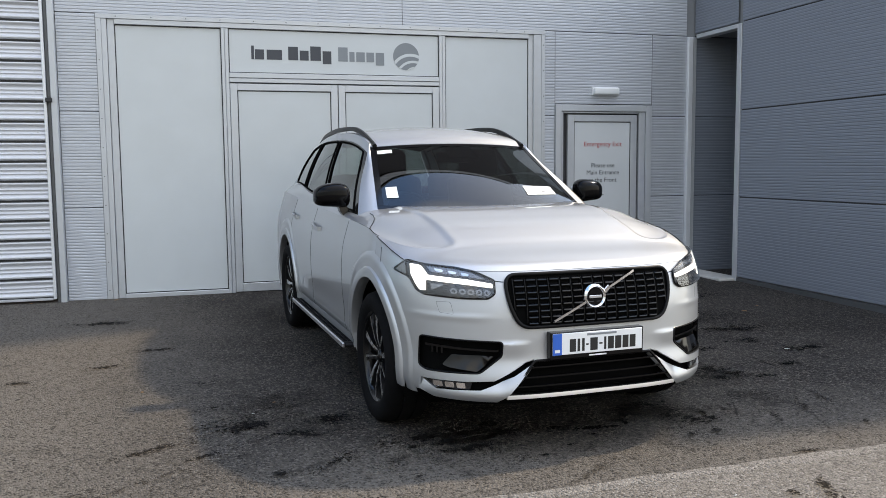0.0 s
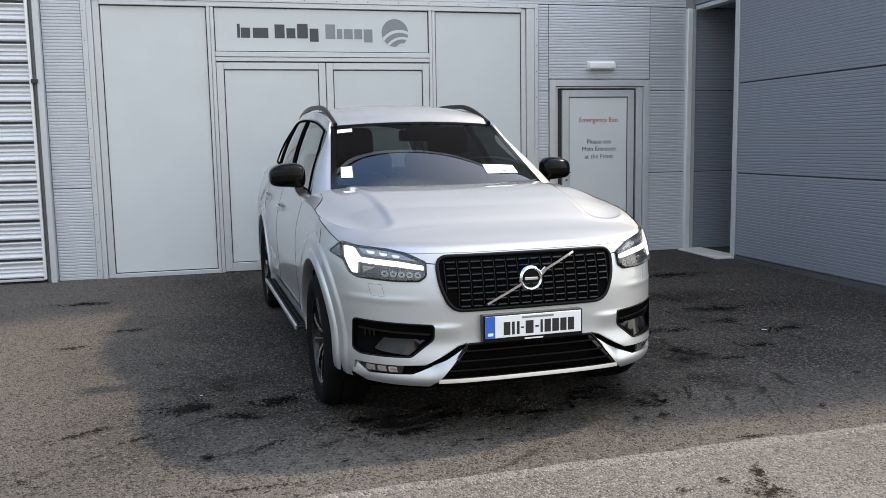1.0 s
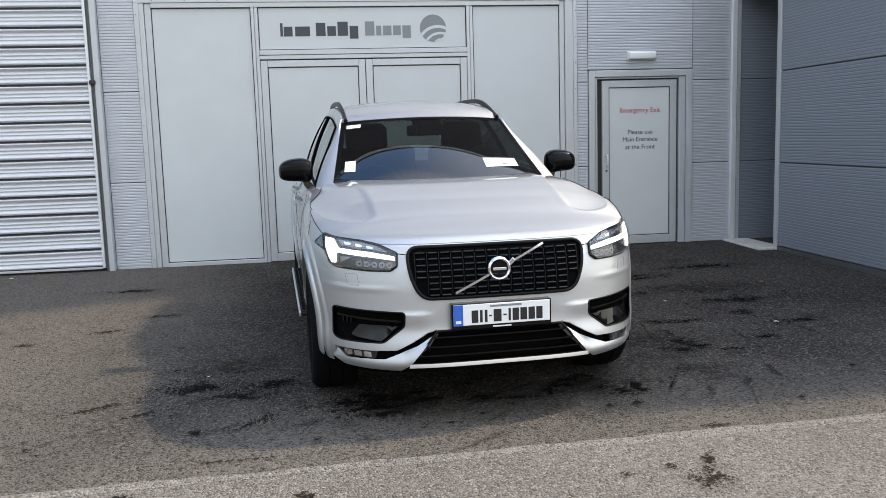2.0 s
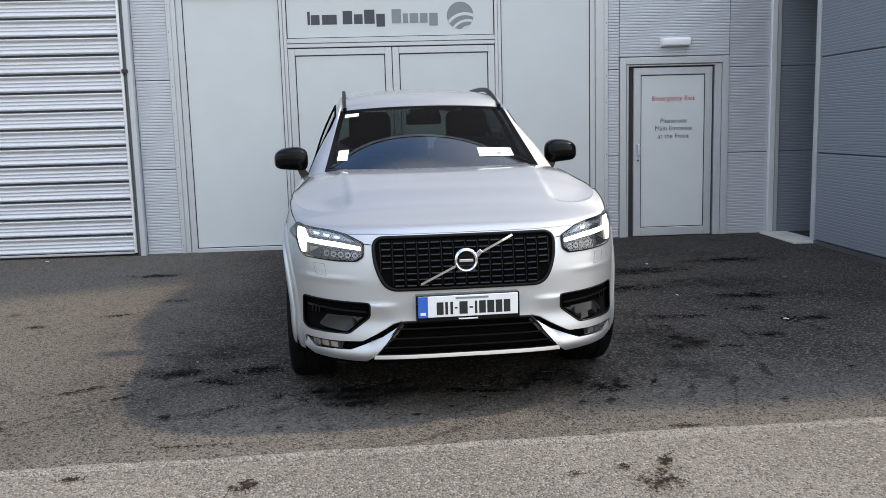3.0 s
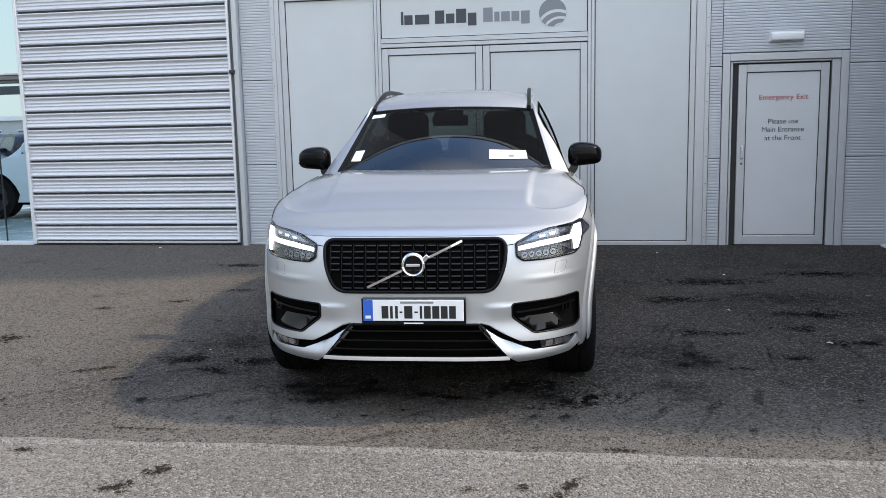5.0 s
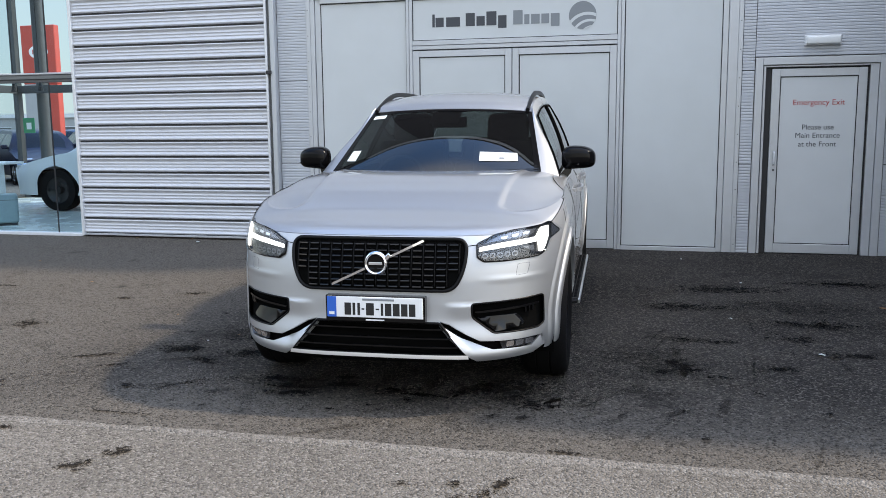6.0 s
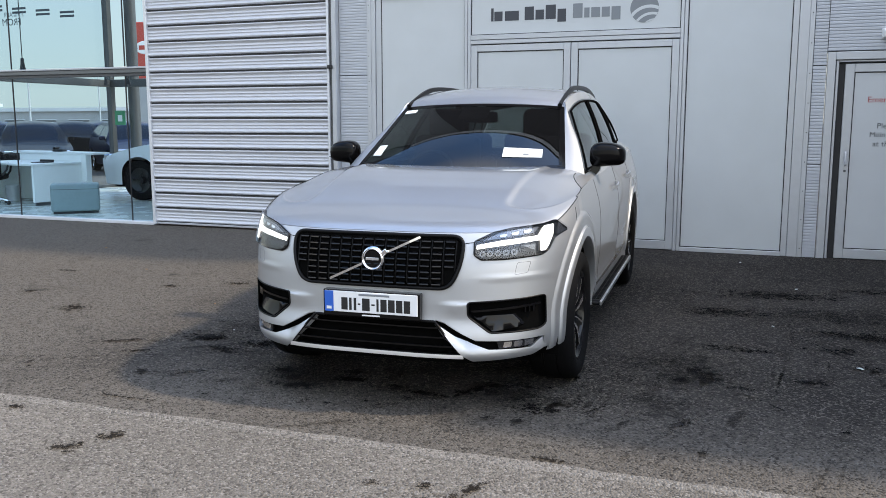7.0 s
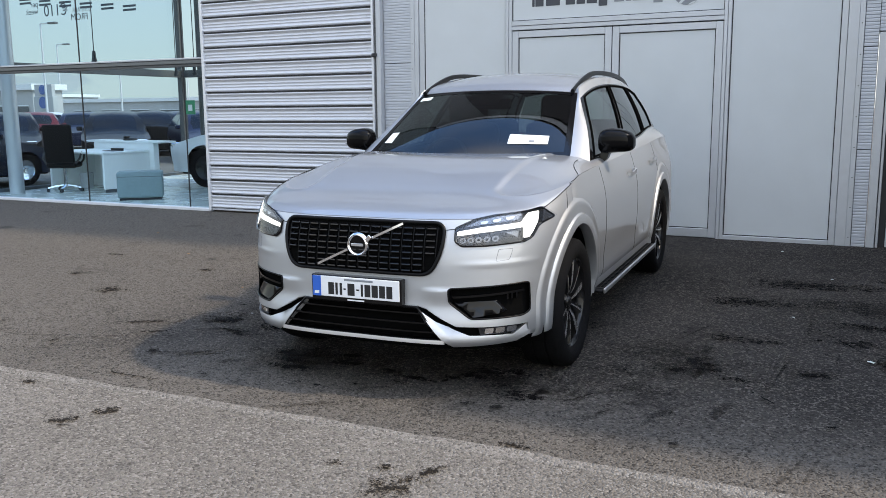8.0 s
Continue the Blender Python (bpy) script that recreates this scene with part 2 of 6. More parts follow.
# the last colour, on the open side, also makes up for sunlight
M_TARMAC = asphalt("dark_tarmac", (0.0250, 0.0224, 0.0207), (0.047, 0.0420, 0.0382), (0.165, 0.148, 0.130), 0.88, (0.142, 0.126, 0.109))
M_OLDTAR = asphalt("worn_tarmac", (0.150, 0.134, 0.117), (0.186, 0.167, 0.147), (0.29, 0.265, 0.235), 0.4)
M_SEAM = asphalt("pale_seam", (0.185, 0.167, 0.148), (0.215, 0.195, 0.174), (0.30, 0.276, 0.246), 0.35)
M_STAIN = stain("oil_stain", (0.007, 0.0065, 0.0065))
M_SMEAR = stain("faint_smear", (0.012, 0.011, 0.0105), 0.38)
M_CLAD = material("silver_cladding", (0.47, 0.495, 0.53), 0.42, 0.35, var=0.06, scale=6, bump=0.02, piece=0.5)
M_FASCIA = material("charcoal_cladding", (0.055, 0.047, 0.049), 0.5, var=0.1, scale=6)
M_CLAD_D = material("grey_and_shaded_cladding", (0.215, 0.240, 0.280), 0.45, 0.25, var=0.06, scale=6, bump=0.02, piece=0.5)
M_SHEET = material("galvanised_sheet", (0.55, 0.565, 0.595), 0.48, 0.3, var=0.07, scale=8, stretch=(1, 1, 9), piece=0.4)
M_ALU = material("painted_aluminium_frame", (0.50, 0.52, 0.54), 0.42, 0.4, var=0.05, scale=12)
M_ALU_L = material("pale_aluminium", (0.68, 0.70, 0.72), 0.4, 0.35, var=0.05, scale=12)
M_PANEL = material("grey_film_panel", (0.53, 0.56, 0.565), 0.35, var=0.035, scale=3)
M_EXIT = material("exit_door_panel", (0.55, 0.575, 0.585), 0.4, var=0.035, scale=3)
M_TRANSOM = material("dark_anodised_aluminium", (0.16, 0.17, 0.175), 0.4, 0.5, var=0.08, scale=9)
M_GASKET = material("black_gasket", (0.02, 0.02, 0.022), 0.6)
M_CORE = material("wall_core", (0.20, 0.21, 0.22), 0.8, var=0.1, scale=3)
M_BRICKBASE = material("dark_brick_plinth", (0.06, 0.045, 0.04), 0.9, var=0.4, scale=30, bump=0.5)
M_SILL = material("pale_concrete_sill", (0.45, 0.44, 0.41), 0.85, var=0.15, scale=18, bump=0.3, bscale=90)
M_LETTER_D = material("dark_grey_vinyl", (0.045, 0.05, 0.06), 0.5)
M_LETTER_M = material("mid_grey_vinyl", (0.20, 0.22, 0.235), 0.5)
M_RED_INK = material("red_vinyl", (0.42, 0.035, 0.03), 0.5)
M_LAMP_W = material("lamp_diffuser", (0.72, 0.74, 0.74), 0.4)

M_PAINT = material("silver_metallic_paint", (0.47, 0.485, 0.505), 0.52, 0.95, coat=1.0, coat_rough=0.02)
M_BLACK_GLOSS = material("gloss_black_plastic", (0.003, 0.003, 0.0035), 0.09, spec=0.3)
M_PIANO = material("piano_black_plastic", (0.003, 0.003, 0.0035), 0.06, spec=0.45)
M_MIRROR = material("black_mirror_cap", (0.003, 0.003, 0.0035), 0.12, spec=0.10, coat=0.06)
M_GRILLE = material("satin_black_plastic", (0.004, 0.004, 0.0045), 0.35, spec=0.15)
M_BLACK = material("matt_black_plastic", (0.010, 0.010, 0.011), 0.55, var=0.1, scale=300, spec=0.2)
M_UNDER = material("underbody", (0.003, 0.003, 0.003), 0.9, spec=0.03)
M_RUBBER = material("tyre_rubber", (0.006, 0.006, 0.0065), 0.8, spec=0.06, var=0.25, scale=40, bump=0.3, bscale=180)
M_RIM = material("black_rim_paint", (0.006, 0.006, 0.0065), 0.2, spec=0.2, coat=0.25)
M_RIM_CUT = material("machined_rim_face", (0.62, 0.62, 0.63), 0.28, 0.9, var=0.05, scale=400)
M_CHROME = material("chrome", (0.80, 0.80, 0.82), 0.07, 1.0)
M_SATIN = material("satin_silver_trim", (0.68, 0.68, 0.70), 0.28, 0.9)
M_LAMP_IN = material("lamp_reflector", (0.70, 0.71, 0.73), 0.14, 0.95)
M_LAMP_CELL = material("smoked_lamp_cell", (0.20, 0.205, 0.22), 0.22, 0.9)
M_WHEEL = material("grey_wheel_leather", (0.045, 0.05, 0.055), 0.5, var=0.15, scale=60)
M_LAMP_DK = material("lamp_housing", (0.045, 0.047, 0.052), 0.22, 0.8)
M_DRL = glow("daytime_light", (0.95, 0.98, 1.0), 0.9)
M_TAIL = material("red_lamp", (0.25, 0.01, 0.012), 0.15, coat=0.6)
M_PLATE_W = material("plate_white", (0.74, 0.75, 0.76), 0.35)
M_PLATE_B = material("plate_blue", (0.015, 0.11, 0.48), 0.35)
M_INK = material("black_ink", (0.012, 0.012, 0.013), 0.5)
M_PAPER = material("white_paper", (0.74, 0.78, 0.76), 0.6)
M_PAPER_G = material("pale_green_print", (0.52, 0.62, 0.45), 0.6)
M_CABIN = material("dark_cabin_trim", (0.004, 0.004, 0.0045), 0.8, var=0.2, scale=50, spec=0.1)
M_LEATHER = material("charcoal_leather", (0.004, 0.004, 0.0045), 0.6, var=0.2, scale=60, bump=0.2, spec=0.15)
M_LENS = glass("clear_lens", (0.94, 0.95, 0.96))
M_SCREEN = glass("windscreen_glass", (0.145, 0.17, 0.165), 1.0, 0.065)
M_TINT = glass("tinted_glass", (0.12, 0.14, 0.14), 1.0, 0.07)
M_FRONTGLASS = glass("front_side_glass", (0.36, 0.42, 0.40), 1.0, 0.06)
M_REARGLASS = glass("rear_glass", (0.60, 0.68, 0.66), 1.0, 0.05)
M_SHOWGLASS = glass("showroom_glass", (0.70, 0.845, 0.92), 0.7, 0.012)
M_SIDEGLASS = glass("side_glass", (0.80, 0.87, 0.90), 0.7, 0.012)

M_FLOOR = material("showroom_tiles", (0.58, 0.62, 0.58), 0.25, var=0.05, scale=3)
M_WHITE = material("white_laminate", (0.84, 0.86, 0.84), 0.35, var=0.03, scale=4)
M_TEAL = material("grey_green_leatherette", (0.22, 0.30, 0.31), 0.5, var=0.08, scale=30, bump=0.15)
M_STEEL_D = material("dark_grey_steel", (0.10, 0.105, 0.11), 0.45, 0.4, var=0.1, scale=10)
M_RED = material("red_sign_panel", (0.50, 0.06, 0.04), 0.4, var=0.05, scale=3)
M_FACADE = material("distant_white_render", (0.36, 0.37, 0.37), 0.8, var=0.08, scale=1)
M_FAR_G = material("distant_grey_wall", (0.34, 0.36, 0.36), 0.8, var=0.12, scale=1)
M_SIGNBLUE = material("blue_sign", (0.03, 0.09, 0.28), 0.4)
M_GREEN = material("green_sign", (0.03, 0.28, 0.13), 0.4)
M_CARS = [material("parked_" + n, c, 0.35, 0.0, var=0.05, scale=900, coat=0.08, spec=0.15) for n, c in
          (("navy_paint", (0.010, 0.014, 0.032)), ("black_paint", (0.007, 0.007, 0.008)), ("white_paint", (0.68, 0.69, 0.69)),
           ("silver_paint", (0.45, 0.46, 0.48)), ("maroon_paint", (0.10, 0.015, 0.02)), ("blue_paint", (0.02, 0.05, 0.12)))]

# ---- mesh helpers ----
def link(name, bm, mat, parent=None, label="", smooth=0):
    me = bpy.data.meshes.new(name)
    if smooth:
        for f in bm.faces:
            f.smooth = True
        for e in bm.edges:
            if len(e.link_faces) == 2 and e.calc_face_angle(0) > radians(smooth):
                e.smooth = False
    bm.to_mesh(me)
    bm.free()
    for m in (mat if isinstance(mat, (list, tuple)) else [mat]):
        me.materials.append(m)
    ob = new(name, me)
    if parent is not None:
        ob.parent = parent
    if label:
        ob["label"] = label
    return ob


def part(name, bm, mat, parent, label="", smooth=0):
    return link(name, bm, mat, parent, label, smooth)


def thing(name, m, label, category, group="", kind=""):
    ob = new(name)
    ob.empty_display_size = 0.1
    ob.matrix_world = m
    return tagged(ob, label, category, group, kind)


def box(x0, x1, y0, y1, z0, z1, bevel=0.0, bm=None, seg=1):
    own = bmesh.new()
    bmesh.ops.create_cube(own, size=1)
    for v in own.verts:
        v.co = Vector(((x0 + x1) / 2 + v.co.x * (x1 - x0), (y0 + y1) / 2 + v.co.y * (y1 - y0), (z0 + z1) / 2 + v.co.z * (z1 - z0)))
    if bevel:
        bmesh.ops.bevel(own, geom=own.edges[:], offset=bevel, segments=seg, affect="EDGES", profile=0.5)
    return own if bm is None else merge(bm, own)


def merge(bm, other):
    me = bpy.data.meshes.new("tmp")
    other.to_mesh(me)
    other.free()
    bm.from_mesh(me)
    bpy.data.meshes.remove(me)
    return bm


def turned(bm, m):
    bm.transform(m)
    return bm


def cyl(p, q, r, n=16, r2=None, bm=None):
    """A round bar from p to q."""
    p, q = Vector(p), Vector(q)
    own = bmesh.new()
    bmesh.ops.create_cone(own, cap_ends=True, segments=n, radius1=r, radius2=r if r2 is None else r2, depth=(q - p).length)
    own.transform(Matrix.Translation((p + q) / 2) @ (q - p).to_track_quat("Z", "Y").to_matrix().to_4x4())
    return own if bm is None else merge(bm, own)


def lathe(profile, n=48, axis="X"):
    """Turns (radius, along) pairs round an axis."""
    bm = bmesh.new()
    rings = []
    for k in range(n):
        a = 2 * math.pi * k / n
        c, s = math.cos(a), math.sin(a)
        rings.append([bm.verts.new((h, r * c, r * s) if axis == "X" else (r * c, r * s, h)) for r, h in profile])
    for k in range(n):
        a, b = rings[k], rings[(k + 1) % n]
        for i in range(len(profile) - 1):
            bm.faces.new((a[i], a[i + 1], b[i + 1], b[i]))
    bmesh.ops.remove_doubles(bm, verts=bm.verts[:], dist=1e-5)
    bmesh.ops.recalc_face_normals(bm, faces=bm.faces[:])
    return bm


def sheet(points, flip=False):
    """A quad surface from rows of points."""
    bm = bmesh.new()
    vs = [[bm.verts.new(p) for p in row] for row in points]
    for a, b in zip(vs, vs[1:]):
        for i in range(len(a) - 1):
            q = (a[i], a[i + 1], b[i + 1], b[i])
            bm.faces.new(q[::-1] if flip else q)
    return bm


def sweep(points, section, closed=False, up=Vector((0, 0, 1))):
    """Sweeps a closed 2D section (side, up) along points."""
    bm = bmesh.new()
    rings = []
    n = len(points)
    pts = [Vector(p) for p in points]
    for i, p in enumerate(pts):
        d = (pts[(i + 1) % n] - pts[i - 1]) if closed else (pts[min(i + 1, n - 1)] - pts[max(i - 1, 0)])
        d.normalize()
        side = d.cross(up).normalized()
        u = side.cross(d)
        rings.append([bm.verts.new(p + side * a + u * b) for a, b in section])
    k = len(section)
    for i in range(n if closed else n - 1):
        a, b = rings[i], rings[(i + 1) % n]
        for j in range(k):
            bm.faces.new((a[j], a[(j + 1) % k], b[(j + 1) % k], b[j]))
    if not closed:
        bm.faces.new(rings[0][::-1])
        bm.faces.new(rings[-1])
    bmesh.ops.recalc_face_normals(bm, faces=bm.faces[:])
    return bm


def disc_section(r, n=8):
    return [(r * math.cos(2 * math.pi * k / n), r * math.sin(2 * math.pi * k / n)) for k in range(n)]


def lettering(text, size, m, mat, parent, name="lettering", label="", align="CENTER", depth=0.0008):
    cu = bpy.data.curves.new(name, "FONT")
    cu.body, cu.size, cu.align_x, cu.extrude = text, size, align, depth
    tmp = new(name, cu)
    me = bpy.data.meshes.new_from_object(tmp.evaluated_get(bpy.context.evaluated_depsgraph_get()))
    bpy.data.objects.remove(tmp)
    me.materials.clear()
    me.materials.append(mat)
    me.transform(m)
    ob = new(name, me)
    ob.parent = parent
    if label:
        ob["label"] = label
    return ob


def curve_of(xs, ys):
    """Smooth function through a few pairs (monotone cubic)."""
    xs, ys = np.array(xs, float), np.array(ys, float)
    d = np.diff(ys) / np.diff(xs)
    m = np.concatenate(([d[0]], (d[1:] + d[:-1]) / 2, [d[-1]]))
    for i in range(len(d)):
        if abs(d[i]) < 1e-9:
            m[i] = m[i + 1] = 0
    for i in range(1, len(d)):
        if d[i - 1] * d[i] <= 0:
            m[i] = 0

    def f(x):
        x = min(max(x, xs[0]), xs[-1])
        i = min(max(int(np.searchsorted(xs, x) - 1), 0), len(d) - 1)
        h = xs[i + 1] - xs[i]
        s = (x - xs[i]) / h
        return float((2 * s**3 - 3 * s**2 + 1) * ys[i] + (s**3 - 2 * s**2 + s) * h * m[i] + (-2 * s**3 + 3 * s**2) * ys[i + 1] + (s**3 - s**2) * h * m[i + 1])
    return f


def smooth(a, b, x):
    s = min(max((x - a) / (b - a), 0.0), 1.0)
    return s * s * (3 - 2 * s)


def ground_z(y):
    return 0.01 * (min(y, 10.3) - 3.4)

# ---- ground ----
FACE = 10.235          # outer plane of the main facade
WING = 8.105           # face of the side wing
BASE = ground_z(FACE)


def ground_strip(name, mat, label, x0, x1, ys, front, lift=0.0, step=1.0):
    bm = bmesh.new()
    xs = [x0 + (x1 - x0) * i / 12 for i in range(13)]
    rows = []
    for j, y in enumerate(ys):
        rows.append([(x, (front(x) if j == 0 and front else y), ground_z(front(x) if j == 0 and front else y) + lift) for x in xs])
    return tagged(link(name, merge(bm, sheet(rows)), mat), label, name, kind="structure")


def joint_y(x):
    return 3.79 + 0.028 * (min(max(x, -30), 30) - 3.5)


ground_strip("ground", M_OLDTAR, "worn pale grey tarmac yard reaching far away", -900, 900, [-900, -60, -4, 0, 4, 8, 10.3, 16, 40, 200, 900], None)
ground_strip("pavement", M_TARMAC, "dark stained tarmac apron in front of the building", -14, 16, [3.8, 5, 7, 9, FACE + 0.1], joint_y, 0.006)
rows = [[(x, joint_y(x) + dy * (1 + 0.35 * math.sin(3.1 * x) * math.sin(1.7 * x)) + 0.006 * math.sin(7 * x) + 0.006 * math.sin(17.3 * x), ground_z(3.8) + dz) for x in np.linspace(-14, 16, 260)]
        for dy, dz in ((-0.048, 0.0004), (-0.030, 0.0050), (0.0, 0.0105), (0.014, 0.0100), (0.022, 0.0062))]
tagged(link("pavement_joint", sheet(rows), M_SEAM, smooth=40), "pale uneven seam between two tarmac surfaces", "joint", kind="structure")


import itertools
LAYERS = itertools.count()


def blot(cx, cy, rx, ry, mat, turn=0.0, label="dark ragged oil stain on the tarmac"):
    """A stain lying on the ground; its ragged edge is in the material."""
    ob = link("stain", sheet([[(-1, -1, 0), (1, -1, 0)], [(-1, 1, 0), (1, 1, 0)]]), mat)
    slope = radians(0.57)
    ob.matrix_world = Matrix.LocRotScale((cx, cy, ground_z(cy) + (0.0095 if cy > 3.87 else 0.0035) + 0.00006 * next(LAYERS)), (Euler((slope, 0, 0)).to_matrix() @ Euler((0, 0, radians(turn))).to_matrix()).to_quaternion(), (rx, ry, 1))
    ob.visible_shadow = False
    return tagged(ob, label, "stain", "stains on the tarmac", "stuff")


# drips where engines have stood, in front of the car
UNDER_NOSE = [(3.12, 4.46, 0.24, 0.11, 5), (2.94, 4.68, 0.26, 0.13, -15), (3.02, 4.58, 0.18, 0.10, 30), (3.30, 4.79, 0.24, 0.10, 0), (4.23, 4.82, 0.15, 0.08, 0), (4.37, 4.87, 0.22, 0.10, 0),
              (4.41, 4.63, 0.15, 0.13, 40), (4.53, 4.53, 0.24, 0.11, 0), (4.05, 4.65, 0.10, 0.05, 0), (3.68, 4.63, 0.09, 0.04, 0), (3.82, 4.46, 0.06, 0.035, 0), (3.44, 4.23, 0.06, 0.03, 0), (3.63, 4.34, 0.06, 0.03, 0), (3.38, 4.64, 0.28, 0.08, 4), (3.90, 4.56, 0.26, 0.06, -4), (4.18, 4.72, 0.28, 0.08, 0)]
# spots towards the wing
BESIDE_WING = [(5.32, 6.11, 0.15, 0.14, 0), (5.53, 6.09, 0.22, 0.12, 0), (5.48, 5.24, 0.14, 0.09, 0), (5.35, 5.37, 0.12, 0.11, 0), (6.12, 6.28, 0.18, 0.14, 0), (5.25, 5.52, 0.12, 0.11, 0), (5.19, 5.30, 0.11, 0.08, 0),
               (6.30, 6.70, 0.60, 0.20, 5), (5.9, 5.5, 0.18, 0.1, 0), (6.4, 5.9, 0.35, 0.10, 0), (5.7, 8.0, 0.9, 0.3, 5), (6.8, 8.4, 0.7, 0.25, 0), (5.4, 7.2, 0.6, 0.25, 0)]
# spots on the open side and in the yard
OPEN_SIDE = [(2.49, 5.16, 0.26, 0.17, 0), (2.02, 5.20, 0.34, 0.22, 20), (2.30, 4.95, 0.26, 0.12, -10), (0.39, 5.60, 0.24, 0.17, 0), (1.10, 6.90, 0.20, 0.09, 10), (1.40, 7.40, 0.24, 0.10, 0), (0.55, 6.60, 0.16, 0.07, 0),
             (1.50, 4.90, 0.26, 0.07, 30), (1.75, 4.72, 0.20, 0.05, 35), (0.90, 8.70, 0.40, 0.14, 0), (-0.5, 6.0, 0.2, 0.1, 0), (-0.9, 6.9, 0.16, 0.07, 0)]
YARD = [(2.68, 3.46, 0.13, 0.10, 60), (2.56, 3.26, 0.15, 0.09, 35), (4.43, 3.28, 0.20, 0.17, 20), (4.52, 3.50, 0.06, 0.20, -28), (4.33, 3.46, 0.08, 0.07, 0), (4.72, 3.88, 0.16, 0.035, 0), (4.39, 3.80, 0.07, 0.03, 0),
        (1.9, 3.62, 0.10, 0.05, 0), (4.1, 3.40, 0.10, 0.05, 10), (2.35, 3.93, 0.30, 0.03, 0)]
for spots in (UNDER_NOSE, BESIDE_WING, OPEN_SIDE, YARD):
    for cx, cy, rx, ry, turn in spots:
        blot(cx, cy, rx * 1.3, ry * 1.25, M_STAIN, turn)
for k in range(4):
    blot(4.62 + 0.075 * k, 4.66 + 0.03 * (k % 2), 0.035, 0.20, M_SMEAR, -6, "dark broken tyre mark on the tarmac")
for cx, cy, rx, ry, turn in ((5.07, 5.64, 0.75, 0.6, 0), (5.22, 5.35, 0.7, 0.45, 20), (5.10, 4.85, 0.55, 0.30, 0), (3.55, 3.93, 0.42, 0.06, 35), (3.2, 4.60, 0.8, 0.4, 0), (2.2, 5.6, 0.7, 0.5, 0), (6.2, 7.3, 1.2, 0.6, 0), (4.4, 4.7, 0.6, 0.3, 0)):
    blot(cx, cy, rx, ry, M_SMEAR, turn, "faint dark smear on the tarmac")
# short broken tyre scuffs, turning in towards the bay
scuff = random.Random(31)
for k in range(22):
    cx, cy = scuff.uniform(2.2, 6.4), scuff.uniform(4.2, 6.0)
    blot(cx, cy, scuff.uniform(0.035, 0.07), scuff.uniform(0.16, 0.38), M_SMEAR, -38 + 9 * (cx - 3.0) + scuff.uniform(-14, 14), "dark broken tyre mark on the tarmac")
for k in range(46):
    cx, cy = scuff.uniform(0.6, 7.0), scuff.uniform(4.0, 7.4)
    blot(cx, cy, scuff.uniform(0.014, 0.032), scuff.uniform(0.25, 0.70), M_SMEAR, -52 + 13 * (cx - 2.5) + scuff.uniform(-12, 12), "thin dark rubber streak on the tarmac")
for k in range(40):
    cx, cy = scuff.uniform(0.2, 6.8), scuff.uniform(3.95, 7.2)
    r = scuff.uniform(0.03, 0.085)
    blot(cx, cy, r, r * scuff.uniform(0.5, 0.9), M_STAIN, scuff.uniform(0, 90), "small dark oil spot on the tarmac")
for cx, cy, rx, ry, turn in ((6.35, 4.75, 0.50, 0.016, 55), (1.55, 3.35, 0.40, 0.012, 25), (6.0, 6.3, 0.7, 0.014, -60), (5.75, 4.9, 0.45, 0.012, -50), (0.6, 4.3, 0.6, 0.012, 12), (-0.4, 4.9, 0.5, 0.012, 20)):
    blot(cx, cy, rx, ry, M_STAIN, turn, "thin dark crack in the tarmac")


# ---- cladding ----
def ribbed(name, w, z0, z1, mat, parent, m, pitch=0.034, depth=0.0038, g=0.004):
    """A cladding panel with fine horizontal ribs; its own left lower corner at m, facing -y."""
    rows = [[(g, depth, z0 + g), (w - g, depth, z0 + g)]]
    n = max(2, round((z1 - z0) / pitch))
    for k in range(n):
        a = z0 + g + (z1 - z0 - 2 * g) * k / n
        s = (z1 - z0 - 2 * g) / n
        rows += [[(g, 0, a + 0.12 * s), (w - g, 0, a + 0.12 * s)], [(g, 0, a + 0.72 * s), (w - g, 0, a + 0.72 * s)], [(g, depth, a + 0.84 * s), (w - g, depth, a + 0.84 * s)]]
    rows.append([(g, depth, z1 - g), (w - g, depth, z1 - g)])
    rows = [[(0 + g, 0.03, z0 + g), (w - g, 0.03, z0 + g)]] + rows + [[(g, 0.03, z1 - g), (w - g, 0.03, z1 - g)]]
    bm = sheet(rows)
    ob = part(name, bm, mat, parent)
    ob.matrix_world = m
    return ob


def slab(parent, name, mat, *args, bevel=0.0, label=""):
    return part(name, box(*args, bevel=bevel), mat, parent, label)


TOP = 10.2
JOINTS = [BASE, 1.075, 2.105, 3.135, 4.165, 5.195, 6.225, 7.255, TOP]
wall_north = thing("wall_north", Matrix(), "silver ribbed metal cladding wall of the dealership", "wall", kind="structure")
for x0, x1, z0, z1 in ((-2.5, 0.88, 0.0, TOP), (0.88, 6.0, 3.11, TOP), (6.0, 6.14, 0.0, TOP), (6.14, 7.49, 2.25, TOP), (7.49, 9.4, 0.0, TOP)):
    slab(wall_north, "wall_core", M_CORE, x0, x1, FACE + 0.03, FACE + 0.35, z0 - 0.3 if z0 == 0 else z0, z1)
slab(wall_north, "parapet_band", M_ALU_L, -2.6, 9.4, FACE - 0.04, FACE - 0.01, TOP - 0.62, TOP - 0.12, bevel=0.01)
slab(wall_north, "parapet_cap", M_STEEL_D, -2.6, 9.4, FACE - 0.06, FACE + 0.4, TOP, TOP + 0.14, bevel=0.01)
